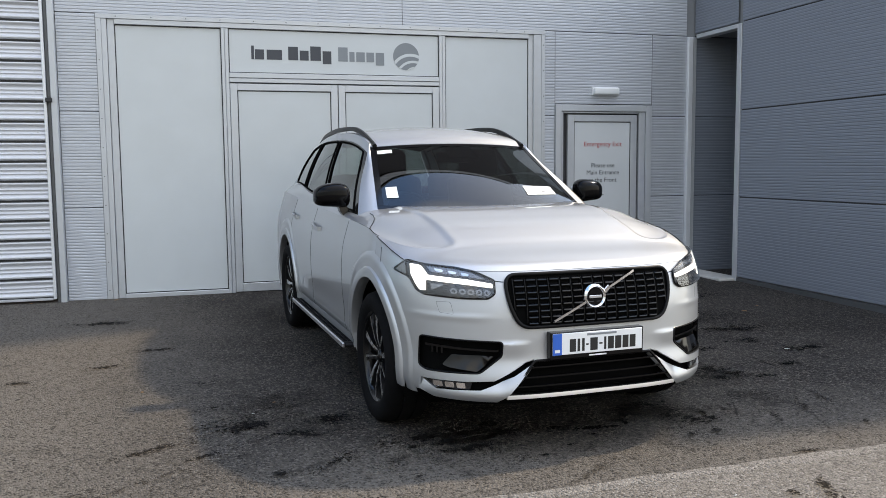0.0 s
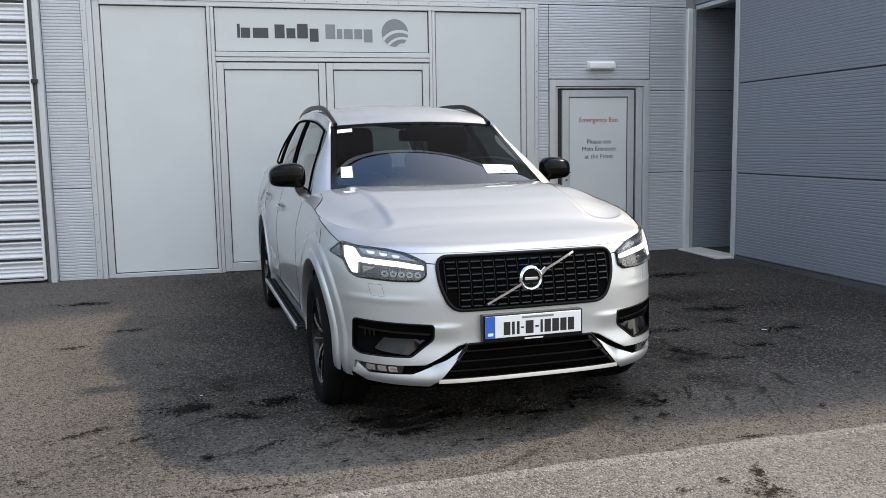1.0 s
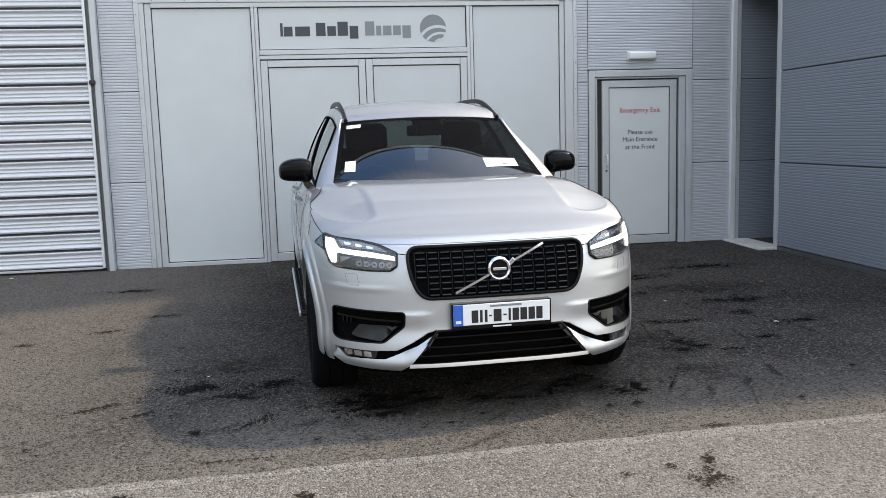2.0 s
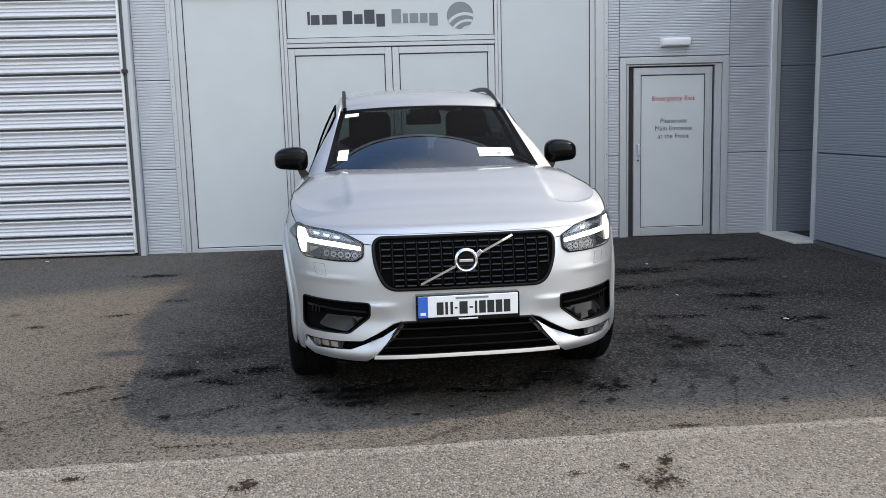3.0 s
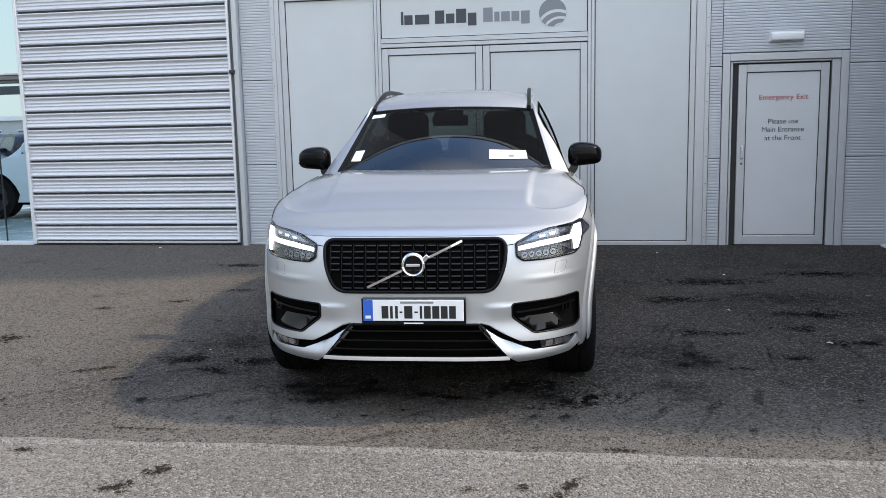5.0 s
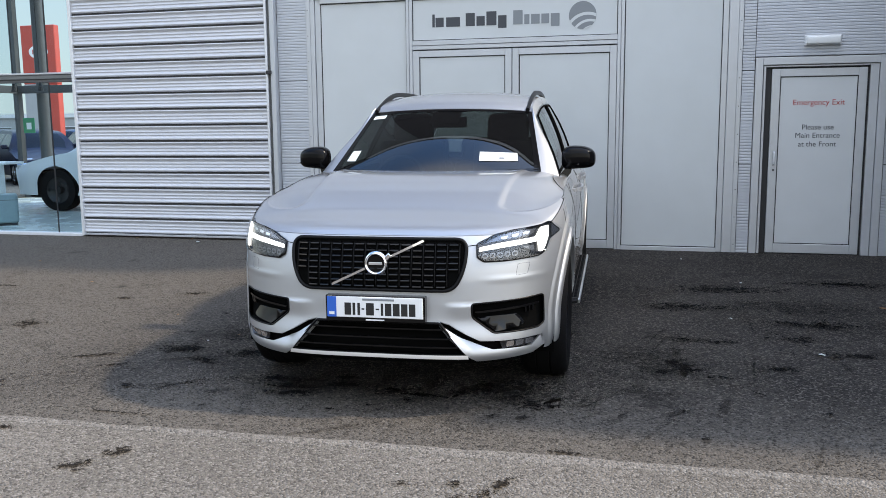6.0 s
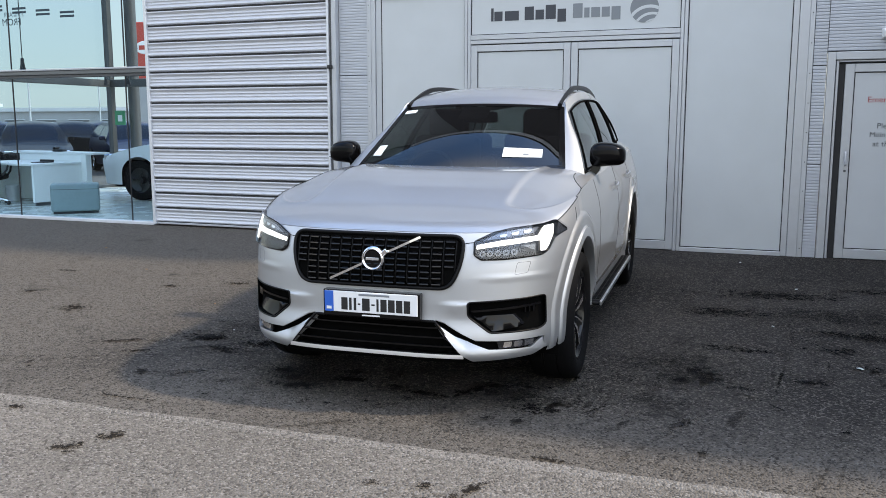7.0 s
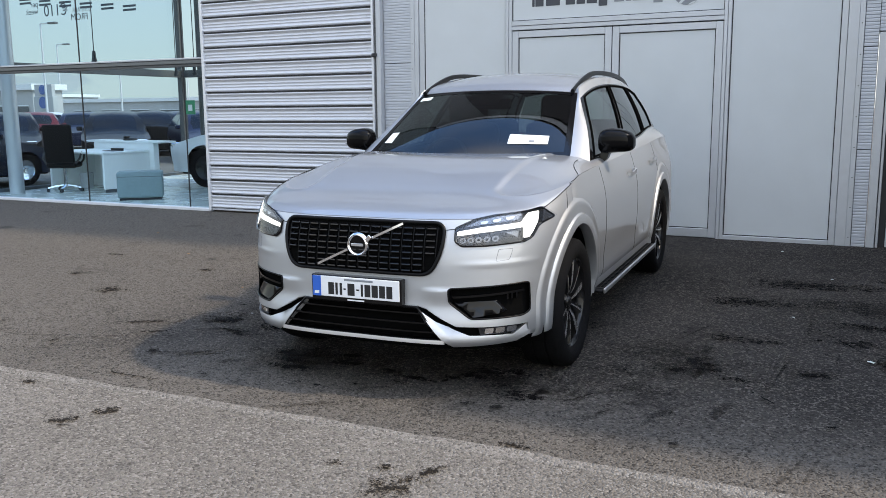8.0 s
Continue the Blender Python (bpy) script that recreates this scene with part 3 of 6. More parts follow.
for z0, z1 in zip(JOINTS, JOINTS[1:]):
    runs = [(0.45, 0.845), (6.005, 6.14), (7.49, 7.99), (8.13, 9.3)] if z0 < 2 else [(0.45, 0.845), (6.005, 7.99), (8.13, 9.3)] if z0 < 3 else [(0.45, 4.2), (4.2, 7.99), (8.13, 9.3)]
    for x0, x1 in runs:
        if z0 < 3 and z0 > 2 and x0 > 6 and x0 < 6.1:
            ribbed("cladding_panel", 0.135, z0, z1, M_CLAD, wall_north, pose(6.005, FACE, 0))
            slab(wall_north, "joint_seal", M_GASKET, 6.01, 7.98, FACE + 0.012, FACE + 0.028, z1 - 0.008, z1 + 0.008)
            ribbed("cladding_panel", 1.35, 2.25, z1, M_CLAD, wall_north, pose(6.14, FACE, 0))
            ribbed("cladding_panel", 0.50, z0, z1, M_CLAD, wall_north, pose(7.49, FACE, 0))
            continue
        slab(wall_north, "joint_seal", M_GASKET, x0, x1, FACE + 0.012, FACE + 0.028, z1 - 0.008, z1 + 0.008)
        # past x 8 the recess's shade is painted in with the darker cladding
        ribbed("cladding_panel", x1 - x0, z0, z1, M_FASCIA if z0 > 5 else M_CLAD_D if x0 > 8 else M_CLAD, wall_north, pose(x0, FACE, 0))
slab(wall_north, "corner_post", M_ALU_L, 7.99, 8.06, FACE - 0.05, FACE + 0.03, BASE - 0.05, 3.12, bevel=0.006)
slab(wall_north, "corner_post", M_ALU, 8.068, 8.12, FACE - 0.03, FACE + 0.03, BASE - 0.05, 3.12, bevel=0.006)

# flat trims on both sides of the wide entrance, and the uprights beside the sliding door
slab(wall_north, "trim", M_ALU, 0.845, 0.90, FACE - 0.012, FACE + 0.04, BASE - 0.05, 3.13, bevel=0.003)
slab(wall_north, "trim", M_ALU, 5.955, 6.003, FACE - 0.012, FACE + 0.04, BASE - 0.05, 3.13, bevel=0.003)
slab(wall_north, "trim", M_ALU, 0.845, 6.003, FACE - 0.014, FACE + 0.04, 3.085, 3.135, bevel=0.003)
slab(wall_north, "door_post", M_ALU, 0.385, 0.448, FACE - 0.09, FACE + 0.03, BASE - 0.05, 4.6, bevel=0.006)
slab(wall_north, "door_guide", M_STEEL_D, 0.348, 0.383, FACE - 0.06, FACE + 0.03, BASE - 0.05, 4.6, bevel=0.004)
bm = bmesh.new()
for z in [BASE + 0.1 + 0.31 * k for k in range(10)]:
    for x in (0.87, 5.98):
        cyl((x, FACE - 0.016, z), (x, FACE - 0.008, z), 0.006, 8, bm=bm)
for k in range(14):
    cyl((1.05 + 0.36 * k, FACE - 0.018, 3.11), (1.05 + 0.36 * k, FACE - 0.008, 3.11), 0.006, 8, bm=bm)
part("rivets", bm, M_STEEL_D, wall_north)

# ---- wide entrance with the sign over it ----
entrance = thing("door_1", Matrix(), "closed wide entrance of grey filmed panels in aluminium frames", "door", kind="structure")
F0, F1 = FACE - 0.005, FACE + 0.06


def bar(x0, x1, z0, z1, parent=None, mat=None, y0=None, name="door_frame"):
    return slab(parent or entrance, name, mat or M_ALU, x0, x1, F0 if y0 is None else y0, F1, z0, z1, bevel=0.004)


bar(0.90, 0.955, BASE - 0.03, 3.085)
bar(0.958, 1.03, BASE - 0.03, 3.085, y0=F0 + 0.02)
bar(1.03, 5.79, 3.03, 3.085)
bar(5.79, 5.85, BASE - 0.03, 3.085, y0=F0 + 0.02)
bar(5.853, 5.955, BASE - 0.03, 3.085)
bar(2.135, 2.17, BASE - 0.03, 3.03)
bar(2.172, 2.212, BASE - 0.03, 3.03, y0=F0 + 0.006)
bar(4.645, 4.682, BASE - 0.03, 3.03)
bar(4.684, 4.722, BASE - 0.03, 3.03, y0=F0 + 0.006)
bar(2.212, 4.645, 2.440, 2.486, y0=F0 + 0.004)
bar(2.212, 4.645, 2.490, 2.545)
bar(1.03, 2.135, BASE - 0.03, BASE + 0.05)
bar(4.722, 5.79, BASE - 0.03, BASE + 0.05)


def framed_panel(x0, x1, z0, z1, y, mat, parent, name="panel"):
    p = slab(parent, name, mat, x0 + 0.009, x1 - 0.009, y, y + 0.03, z0 + 0.009, z1 - 0.009, bevel=0.002)
    bm = bmesh.new()
    for a, b, c, d in ((x0, x0 + 0.009, z0, z1), (x1 - 0.009, x1, z0, z1), (x0 + 0.009, x1 - 0.009, z0, z0 + 0.009), (x0 + 0.009, x1 - 0.009, z1 - 0.009, z1)):
        box(a, b, y - 0.004, y + 0.03, c, d, bm=bm)
    part("gasket", bm, M_GASKET, p)
    return p


framed_panel(1.03, 2.135, BASE + 0.05, 3.03, FACE + 0.025, M_PANEL, entrance, "side_panel")
framed_panel(4.722, 5.79, BASE + 0.05, 3.03, FACE + 0.025, M_PANEL, entrance, "side_panel")
sign = framed_panel(2.212, 4.645, 2.545, 3.03, FACE + 0.02, M_PANEL, entrance, "sign_panel")
sign["label"] = "grey sign panel with dark shapes and a round emblem"
for x0, x1 in ((2.216, 3.424), (3.432, 4.641)):
    leaf = slab(entrance, "door_leaf", M_ALU, x0, x0 + 0.078, FACE + 0.004, FACE + 0.05, BASE + 0.012, 2.428, bevel=0.004)
    bm = bmesh.new()
    box(x1 - 0.078, x1, FACE + 0.004, FACE + 0.05, BASE + 0.012, 2.428, 0.004, bm)
    box(x0 + 0.078, x1 - 0.078, FACE + 0.004, FACE + 0.05, 2.352, 2.428, 0.004, bm)
    box(x0 + 0.078, x1 - 0.078, FACE + 0.004, FACE + 0.05, BASE + 0.012, BASE + 0.11, 0.004, bm)
    part("door_rail", bm, M_ALU, leaf)
    framed_panel(x0 + 0.078, x1 - 0.078, BASE + 0.11, 2.352, FACE + 0.02, M_PANEL, leaf, "door_panel")
SY = FACE + 0.018
for x0, x1, z0, z1, mat in ((2.46, 2.49, 2.70, 2.85, M_LETTER_D), (2.50, 2.60, 2.70, 2.81, M_LETTER_D), (2.63, 2.80, 2.70, 2.81, M_LETTER_D), (2.87, 2.98, 2.70, 2.85, M_LETTER_D), (3.00, 3.10, 2.70, 2.81, M_LETTER_D),
                            (3.12, 3.24, 2.70, 2.86, M_LETTER_D), (3.26, 3.36, 2.665, 2.81, M_LETTER_D), (3.44, 3.55, 2.70, 2.86, M_LETTER_M), (3.57, 3.63, 2.70, 2.81, M_LETTER_M),
                            (3.65, 3.75, 2.70, 2.81, M_LETTER_M), (3.77, 3.86, 2.70, 2.81, M_LETTER_M), (3.88, 3.98, 2.665, 2.81, M_LETTER_M)):
    slab(sign, "sign_bar", mat, x0, x1, SY - 0.001, SY + 0.003, z0, z1)
bm = cyl((4.245, SY - 0.001, 2.775), (4.245, SY + 0.003, 2.775), 0.157, 48)
emblem = part("emblem", bm, M_LETTER_M, sign, "round grey emblem with pale curved stripes")
for k, (c0, r, w) in enumerate((((4.30, 2.55), 0.26, 0.034), ((4.33, 2.51), 0.22, 0.028), ((4.36, 2.50), 0.16, 0.022))):
    rows = []
    for a in np.linspace(radians(62), radians(158), 30):
        row = []
        for q in (r, r - w):
            x, z = c0[0] + q * math.cos(a), c0[1] + q * math.sin(a)
            dx, dz = x - 4.245, z - 2.775
            f = min(1, 0.156 / max(1e-6, math.hypot(dx, dz)))
            row.append((4.245 + dx * f, SY - 0.0025, 2.775 + dz * f))
        rows.append(row)
    part("stripe", sheet(rows), M_PANEL, emblem)

# added black sheet keeps room light from showing through the door gaps
slab(entrance, "light_stop", M_GASKET, 0.90, 5.955, FACE + 0.063, FACE + 0.08, BASE - 0.03, 3.09)

# ---- emergency exit ----
exit_door = thing("door_2", Matrix(), "closed grey emergency exit door with red and dark lettering", "door", kind="structure")
bar(6.145, 6.225, BASE - 0.03, 2.24, exit_door, y0=FACE - 0.02)
bar(7.405, 7.485, BASE - 0.03, 2.24, exit_door, y0=FACE - 0.02)
bar(6.225, 7.405, 2.16, 2.24, exit_door, y0=FACE - 0.02)
bar(6.232, 6.258, BASE - 0.03, 2.155, exit_door, y0=FACE + 0.0)
bar(7.315, 7.40, BASE - 0.03, 2.155, exit_door, y0=FACE + 0.0)
bar(6.258, 7.315, 2.136, 2.155, exit_door, y0=FACE + 0.0)
slab(exit_door, "shadow_gap", M_GASKET, 6.258, 6.318, FACE + 0.045, FACE + 0.06, BASE, 2.134)
slab(exit_door, "shadow_gap", M_GASKET, 7.285, 7.313, FACE + 0.045, FACE + 0.06, BASE, 2.134)
slab(exit_door, "shadow_gap", M_GASKET, 6.318, 7.285, FACE + 0.045, FACE + 0.06, 2.115, 2.134)
leaf = slab(exit_door, "door_leaf", M_ALU, 6.322, 6.41, FACE + 0.01, FACE + 0.055, BASE + 0.012, 2.118, bevel=0.004)
bm = bmesh.new()
box(7.203, 7.290, FACE + 0.01, FACE + 0.055, BASE + 0.012, 2.118, 0.004, bm)
box(6.41, 7.203, FACE + 0.01, FACE + 0.055, 2.033, 2.118, 0.004, bm)
box(6.41, 7.203, FACE + 0.01, FACE + 0.055, BASE + 0.012, BASE + 0.115, 0.004, bm)
part("door_rail", bm, M_ALU, leaf)
framed_panel(6.41, 7.203, BASE + 0.115, 2.033, FACE + 0.025, M_EXIT, leaf, "door_panel")
for text, x, z, size, mat in (("Emergency Exit", 6.814, 1.722, 0.085, M_RED_INK), ("Please use", 6.818, 1.455, 0.080, M_LETTER_D), ("Main Entrance", 6.818, 1.365, 0.080, M_LETTER_D), ("at the Front", 6.818, 1.270, 0.080, M_LETTER_D)):
    lettering(text, size, pose(x, FACE + 0.0235, z, 90), mat, leaf)
bm = sweep([(6.375, FACE - 0.0, 1.07), (6.375, FACE - 0.035, 1.085), (6.375, FACE - 0.045, 1.14), (6.375, FACE - 0.035, 1.195), (6.375, FACE - 0.0, 1.21)], disc_section(0.011), up=Vector((1, 0, 0)))
part("handle", bm, M_ALU_L, leaf, "bowed pull handle", 40)
bm = cyl((6.375, FACE + 0.012, 1.01), (6.375, FACE + 0.002, 1.01), 0.013)
part("lock", bm, M_STEEL_D, leaf)
# added black sheet, blocks room light behind the exit door
slab(exit_door, "light_stop", M_GASKET, 6.145, 7.485, FACE + 0.063, FACE + 0.08, BASE - 0.03, 2.24)
lamp = thing("emergency_light", pose(6.82, FACE, 2.41), "white bulkhead emergency light on the cladding above the exit", "wall light")
part("base", box(-0.185, 0.185, -0.02, 0.0, -0.055, 0.055, 0.006), M_ALU_L, lamp)
part("diffuser", box(-0.175, 0.175, -0.075, -0.02, -0.045, 0.042, 0.018, seg=3), M_LAMP_W, lamp, "", 40)

# ---- sliding door of profiled sheets ----
slide = thing("door_3", Matrix(), "large closed sliding door of horizontal galvanised profiled sheets", "door", kind="structure")
Z0, PITCH = 0.112, 0.2077
for k in range(21):
    z = Z0 + PITCH * k
    prof = [(0.0, 0.0), (0.0, 0.018), (-0.040, 0.022), (-0.050, 0.032), (-0.050, 0.046), (-0.044, 0.052), (-0.030, 0.060), (-0.030, 0.082), (-0.034, 0.085), (-0.034, 0.092), (-0.030, 0.095),
            (-0.030, 0.122), (-0.034, 0.125), (-0.034, 0.132), (-0.030, 0.135), (-0.030, 0.165), (-0.046, 0.178), (-0.050, 0.186), (-0.050, 0.196), (-0.044, 0.200), (0.0, 0.2025), (0.0, PITCH)]
    bm = sheet([[(x, FACE - 0.03 + d, z + h) for x in (-2.46, 0.335)] for d, h in prof])
    sheet_ob = part("profiled_sheet", bm, M_SHEET, slide, smooth=50)
    # black strip paints the shade in the groove between sheets
    part("joint_shade_strip", box(-2.452, 0.310, FACE - 0.056, FACE - 0.031, z + 0.0005, z + 0.0165), M_GASKET, sheet_ob)
slab(slide, "edge_strip", M_ALU_L, -2.50, -2.455, FACE - 0.095, FACE + 0.03, BASE + 0.02, 4.66, bevel=0.006)
slab(slide, "edge_strip", M_ALU_L, 0.312, 0.344, FACE - 0.088, FACE + 0.03, BASE + 0.04, 4.5, bevel=0.005)
slab(slide, "bottom_rail", M_ALU, -2.455, 0.31, FACE - 0.075, FACE + 0.02, BASE + 0.028, BASE + 0.056, bevel=0.005)
bm = bmesh.new()
for k in range(20):
    for x in (-2.37, 0.24):
        z = Z0 + PITCH * (k + 0.53)
        cyl((x, FACE - 0.062, z), (x, FACE - 0.05, z), 0.011, 8, bm=bm)
part("screws", bm, M_ALU, slide)
part("latch", box(0.335, 0.40, FACE - 0.125, FACE - 0.09, 2.19, 2.235, 0.005), M_GASKET, slide, "black latch")
slab(wall_north, "plinth", M_BRICKBASE, -2.46, 0.34, FACE - 0.02, FACE + 0.03, BASE - 0.06, BASE + 0.03)

# ---- side wing ----
wing = thing("wall_east", Matrix(), "blue-grey cladding wall of the side wing in shade", "wall", kind="structure")
WY0, WY1, WH = 5.17, 9.30, 4.2
slab(wing, "wall_core", M_CORE, WING + 0.03, 20, WY0 + 0.03, WY1, -0.3, WH)
slab(wing, "wall_core", M_CORE, WING + 0.03, 20, WY1, FACE + 0.02, 3.14, WH)
slab(wing, "parapet_cap", M_ALU, WING - 0.03, 20, WY0 - 0.03, FACE, WH, WH + 0.06, bevel=0.01)
WJ = [0.11, 1.085, 2.128, 3.168, WH]
for z0, z1 in zip(WJ, WJ[1:]):
    ribbed("cladding_panel", WY1 - WY0 - 0.08, z0, z1, M_CLAD_D, wing, pose(WING, WY1 - 0.07, 0, 0, 0, -90), depth=0.004, g=0.007)
    slab(wing, "joint_seal", M_GASKET, WING + 0.012, WING + 0.028, WY0 + 0.02, WY1 - 0.08, z1 - 0.012, z1 + 0.012)
    ribbed("cladding_panel", 6, z0, z1, M_CLAD_D, wing, pose(WING, WY0, 0), depth=0.005)
    if z0 > 3:
        ribbed("cladding_panel", FACE - WY1 - 0.01, z0, z1, M_CLAD_D, wing, pose(WING, FACE - 0.005, 0, 0, 0, -90), depth=0.005)
slab(wing, "corner_post", M_ALU, WING - 0.012, WING + 0.05, WY1 - 0.07, WY1 + 0.012, BASE - 0.05, 3.15, bevel=0.005)
slab(wing, "lintel", M_ALU, WING - 0.012, WING + 0.12, WY1 + 0.012, FACE - 0.055, 3.10, 3.15, bevel=0.005)
slab(wing, "kick_strip", M_STEEL_D, WING - 0.006, WING + 0.03, WY0, WY1 - 0.07, -0.05, 0.105)
slab(wing, "recess_wall", M_CLAD_D, 9.3, 9.4, WY1, FACE + 0.03, -0.2, 3.14)
slab(wing, "door_sill", M_SILL, WING - 0.22, WING + 0.12, WY1 - 0.05, FACE - 0.06, BASE - 0.05, BASE + 0.025, bevel=0.012)

# ---- showroom behind glass ----
GX0, GX1 = -8.22, -2.52
show = thing("window_1", Matrix(), "tall showroom glass front with aluminium transom and slim mullions", "window", kind="structure")
slab(show, "window_sill", M_ALU_L, GX0, GX1, FACE - 0.06, FACE + 0.08, BASE - 0.08, BASE + 0.045, bevel=0.006)
slab(show, "transom", M_TRANSOM, GX0, GX1, FACE - 0.03, FACE + 0.08, 2.205, 2.262, bevel=0.006)
slab(show, "transom_cap", M_ALU, GX0, GX1, FACE - 0.045, FACE + 0.08, 2.264, 2.290, bevel=0.006)
slab(show, "transom_shadow_rail", M_STEEL_D, GX0, GX1, FACE - 0.01, FACE + 0.10, 2.165, 2.203, bevel=0.004)
xs = [GX0, -7.25, -5.05, -2.95, GX1]
for a, b in zip(xs, xs[1:]):
    for z0, z1 in ((BASE + 0.045, 2.16), (2.30, 5.6)):
        p = part("pane", sheet([[(a + 0.004, FACE + 0.025, z), (b - 0.004, FACE + 0.025, z)] for z in (z0, z1)]), M_SHOWGLASS, show)
        p.visible_shadow = False
for x in xs[1:-1]:
    slab(show, "glazing_joint", M_GASKET, x - 0.005, x + 0.005, FACE + 0.012, FACE + 0.032, BASE + 0.045, 2.16)
    slab(show, "glazing_joint", M_GASKET, x - 0.005, x + 0.005, FACE + 0.012, FACE + 0.032, 2.30, 5.6)
slab(show, "fascia", M_FASCIA, GX0, -2.6, FACE - 0.05, FACE + 0.3, 5.6, TOP)

room = thing("showroom", Matrix(), "bright glazed showroom corner with pale tiled floor", "room", kind="structure")
RY, RX = 15.95, 1.2
slab(room, "floor", M_FLOOR, GX0, RX, FACE + 0.36, RY, BASE - 0.1, BASE + 0.012)
slab(room, "floor", M_FLOOR, GX0, GX1, FACE + 0.08, FACE + 0.36, BASE - 0.1, BASE + 0.012)
slab(room, "ceiling", M_WHITE, GX0, RX, FACE + 0.36, RY, 5.6, 5.75)
slab(room, "side_wall", M_WHITE, RX, RX + 0.2, FACE + 0.36, RY, BASE - 0.1, 5.75)
slab(room, "back_transom", M_STEEL_D, GX0, RX, RY - 0.1, RY + 0.05, 2.30, 2.46)
slab(room, "back_sill", M_STEEL_D, GX0, RX, RY - 0.1, RY + 0.05, BASE, BASE + 0.1)
for x, w in ((-8.22, 0.06), (-5.2, 0.03), (-2.15, 0.03)):
    slab(room, "mullion", M_STEEL_D, x - w, x + w, RY - 0.10, RY + 0.03, BASE + 0.1, 2.30)
    slab(room, "mullion", M_STEEL_D, x - w, x + w, RY - 0.10, RY + 0.03, 2.46, 5.6)
slab(room, "side_transom", M_STEEL_D, GX0 - 0.06, GX0 + 0.06, FACE + 0.09, RY - 0.11, 2.30, 2.45)
slab(room, "side_sill", M_STEEL_D, GX0 - 0.05, GX0 + 0.05, FACE + 0.09, RY - 0.11, BASE, BASE + 0.07)
slab(room, "corner_mullion", M_STEEL_D, GX0 - 0.05, GX0 + 0.05, FACE + 0.085, FACE + 0.15, BASE + 0.07, 5.6)
for z0, z1 in ((BASE + 0.07, 2.30), (2.45, 5.6)):
    p = part("side_pane", sheet([[(GX0, y, z) for y in (FACE + 0.16, RY - 0.11)] for z in (z0, z1)]), M_SIDEGLASS, room)
    p.visible_shadow = False
for x, y, r in ((-7.72, 11.0, 0.125), (-7.80, 16.17, 0.125)):
    c = thing("column", pose(x, y, BASE + 0.012 if y < RY else 0.05), "round grey steel column at the showroom", "column", kind="structure")
    part("shaft", cyl((0, 0, 0), (0, 0, 5.6), r, 28), M_ALU if y < RY else M_STEEL_D, c, "", 40)
    for k in range(1, 9) if y > RY else ():
        part("band", cyl((0, 0, 0.62 * k), (0, 0, 0.62 * k + 0.012), r + 0.004, 28), M_STEEL_D, c)

# ---- the car ----
# own axes: x across, y from the nose backwards, z up from the ground
CAR_L, NOSE_L, NOSE_N, NOSE_M = 4.95, 0.72, 3.8, 1.8
AXLE_F, AXLE_R, HUB_Z, ARCH_R = 0.885, 3.869, 0.375, 0.472
half_width = curve_of((0.18, 0.30, 0.45, 0.62, 0.80, 0.95, 1.06, 1.18), (0.90, 0.938, 0.955, 0.962, 0.964, 0.953, 0.925, 0.885))
nose_y = curve_of((0.20, 0.29, 0.35, 0.42, 0.50, 0.62, 0.75, 0.88, 0.97, 1.05), (0.10, 0.005, -0.024, -0.018, 0.002, 0.008, 0.018, 0.05, 0.09, 0.14))
top_z = curve_of((0.0, 0.15, 0.36, 0.45, 0.60, 0.78, 0.95, 1.3, 1.6, 2.2, 3.2, 4.4, 4.95), (0.945, 0.952, 0.974, 1.004, 1.050, 1.082, 1.099, 1.116, 1.125, 1.14, 1.165, 1.20, 1.20))
rail_z = curve_of((2.0, 2.3, 2.6, 3.2, 3.9, 4.5, 4.8), (1.555, 1.645, 1.695, 1.718, 1.69, 1.62, 1.56))
SEAMS = (0.60, 1.60, 2.68, 3.62, 4.33)


def taper(y):
    return 1 - 0.012 * smooth(3.4, 4.7, y)


def bottom_z(y):
    return 0.325 - 0.040 * smooth(0.7, 1.3, y)


def fade(y):
    return 1 - smooth(NOSE_L, NOSE_L + 0.5, y)


def crease(x, z):
    """How far the pressed lines of the bumper stand out: one under the lamps, and the jaw below the ducts' upper edge."""
    a = abs(x)
    lamp_line = 0.004 * (smooth(0.690, 0.722, z) - smooth(0.724, 0.740, z)) * smooth(0.50, 0.66, a) * (1 - smooth(0.84, 0.93, a))
    jaw = 0.008 * (smooth(0.50, 0.585, z) - smooth(0.588, 0.600, z)) * smooth(0.33, 0.44, a) * (1 - smooth(0.52, 0.60, a))
    return lamp_line + jaw


def front_y(x, z):
    u = min(abs(x) / half_width(z), 0.9995)
    return nose_y(z) + NOSE_L * (1 - (1 - u**NOSE_N) ** (1 / NOSE_M)) - crease(x, z)


def side_x(y, z):
    yy = y - nose_y(z) * fade(y)
    if yy < NOSE_L:
        return half_width(z) * max(0.0, 1 - ((NOSE_L - yy) / NOSE_L) ** NOSE_M) ** (1 / NOSE_N)
    if y > CAR_L - 0.55:
        return half_width(z) * taper(y) * max(0.0, 1 - ((y - CAR_L + 0.55) / 0.55) ** 2.2) ** 0.3
    return half_width(z) * taper(y) - 0.010 * math.exp(-((z - 0.52) / 0.10) ** 2) * smooth(1.2, 1.6, y) * (1 - smooth(3.2, 3.6, y)) - 0.045 * smooth(0.46, 0.30, z) * smooth(1.25, 1.45, y) * (1 - smooth(3.32, 3.5, y))


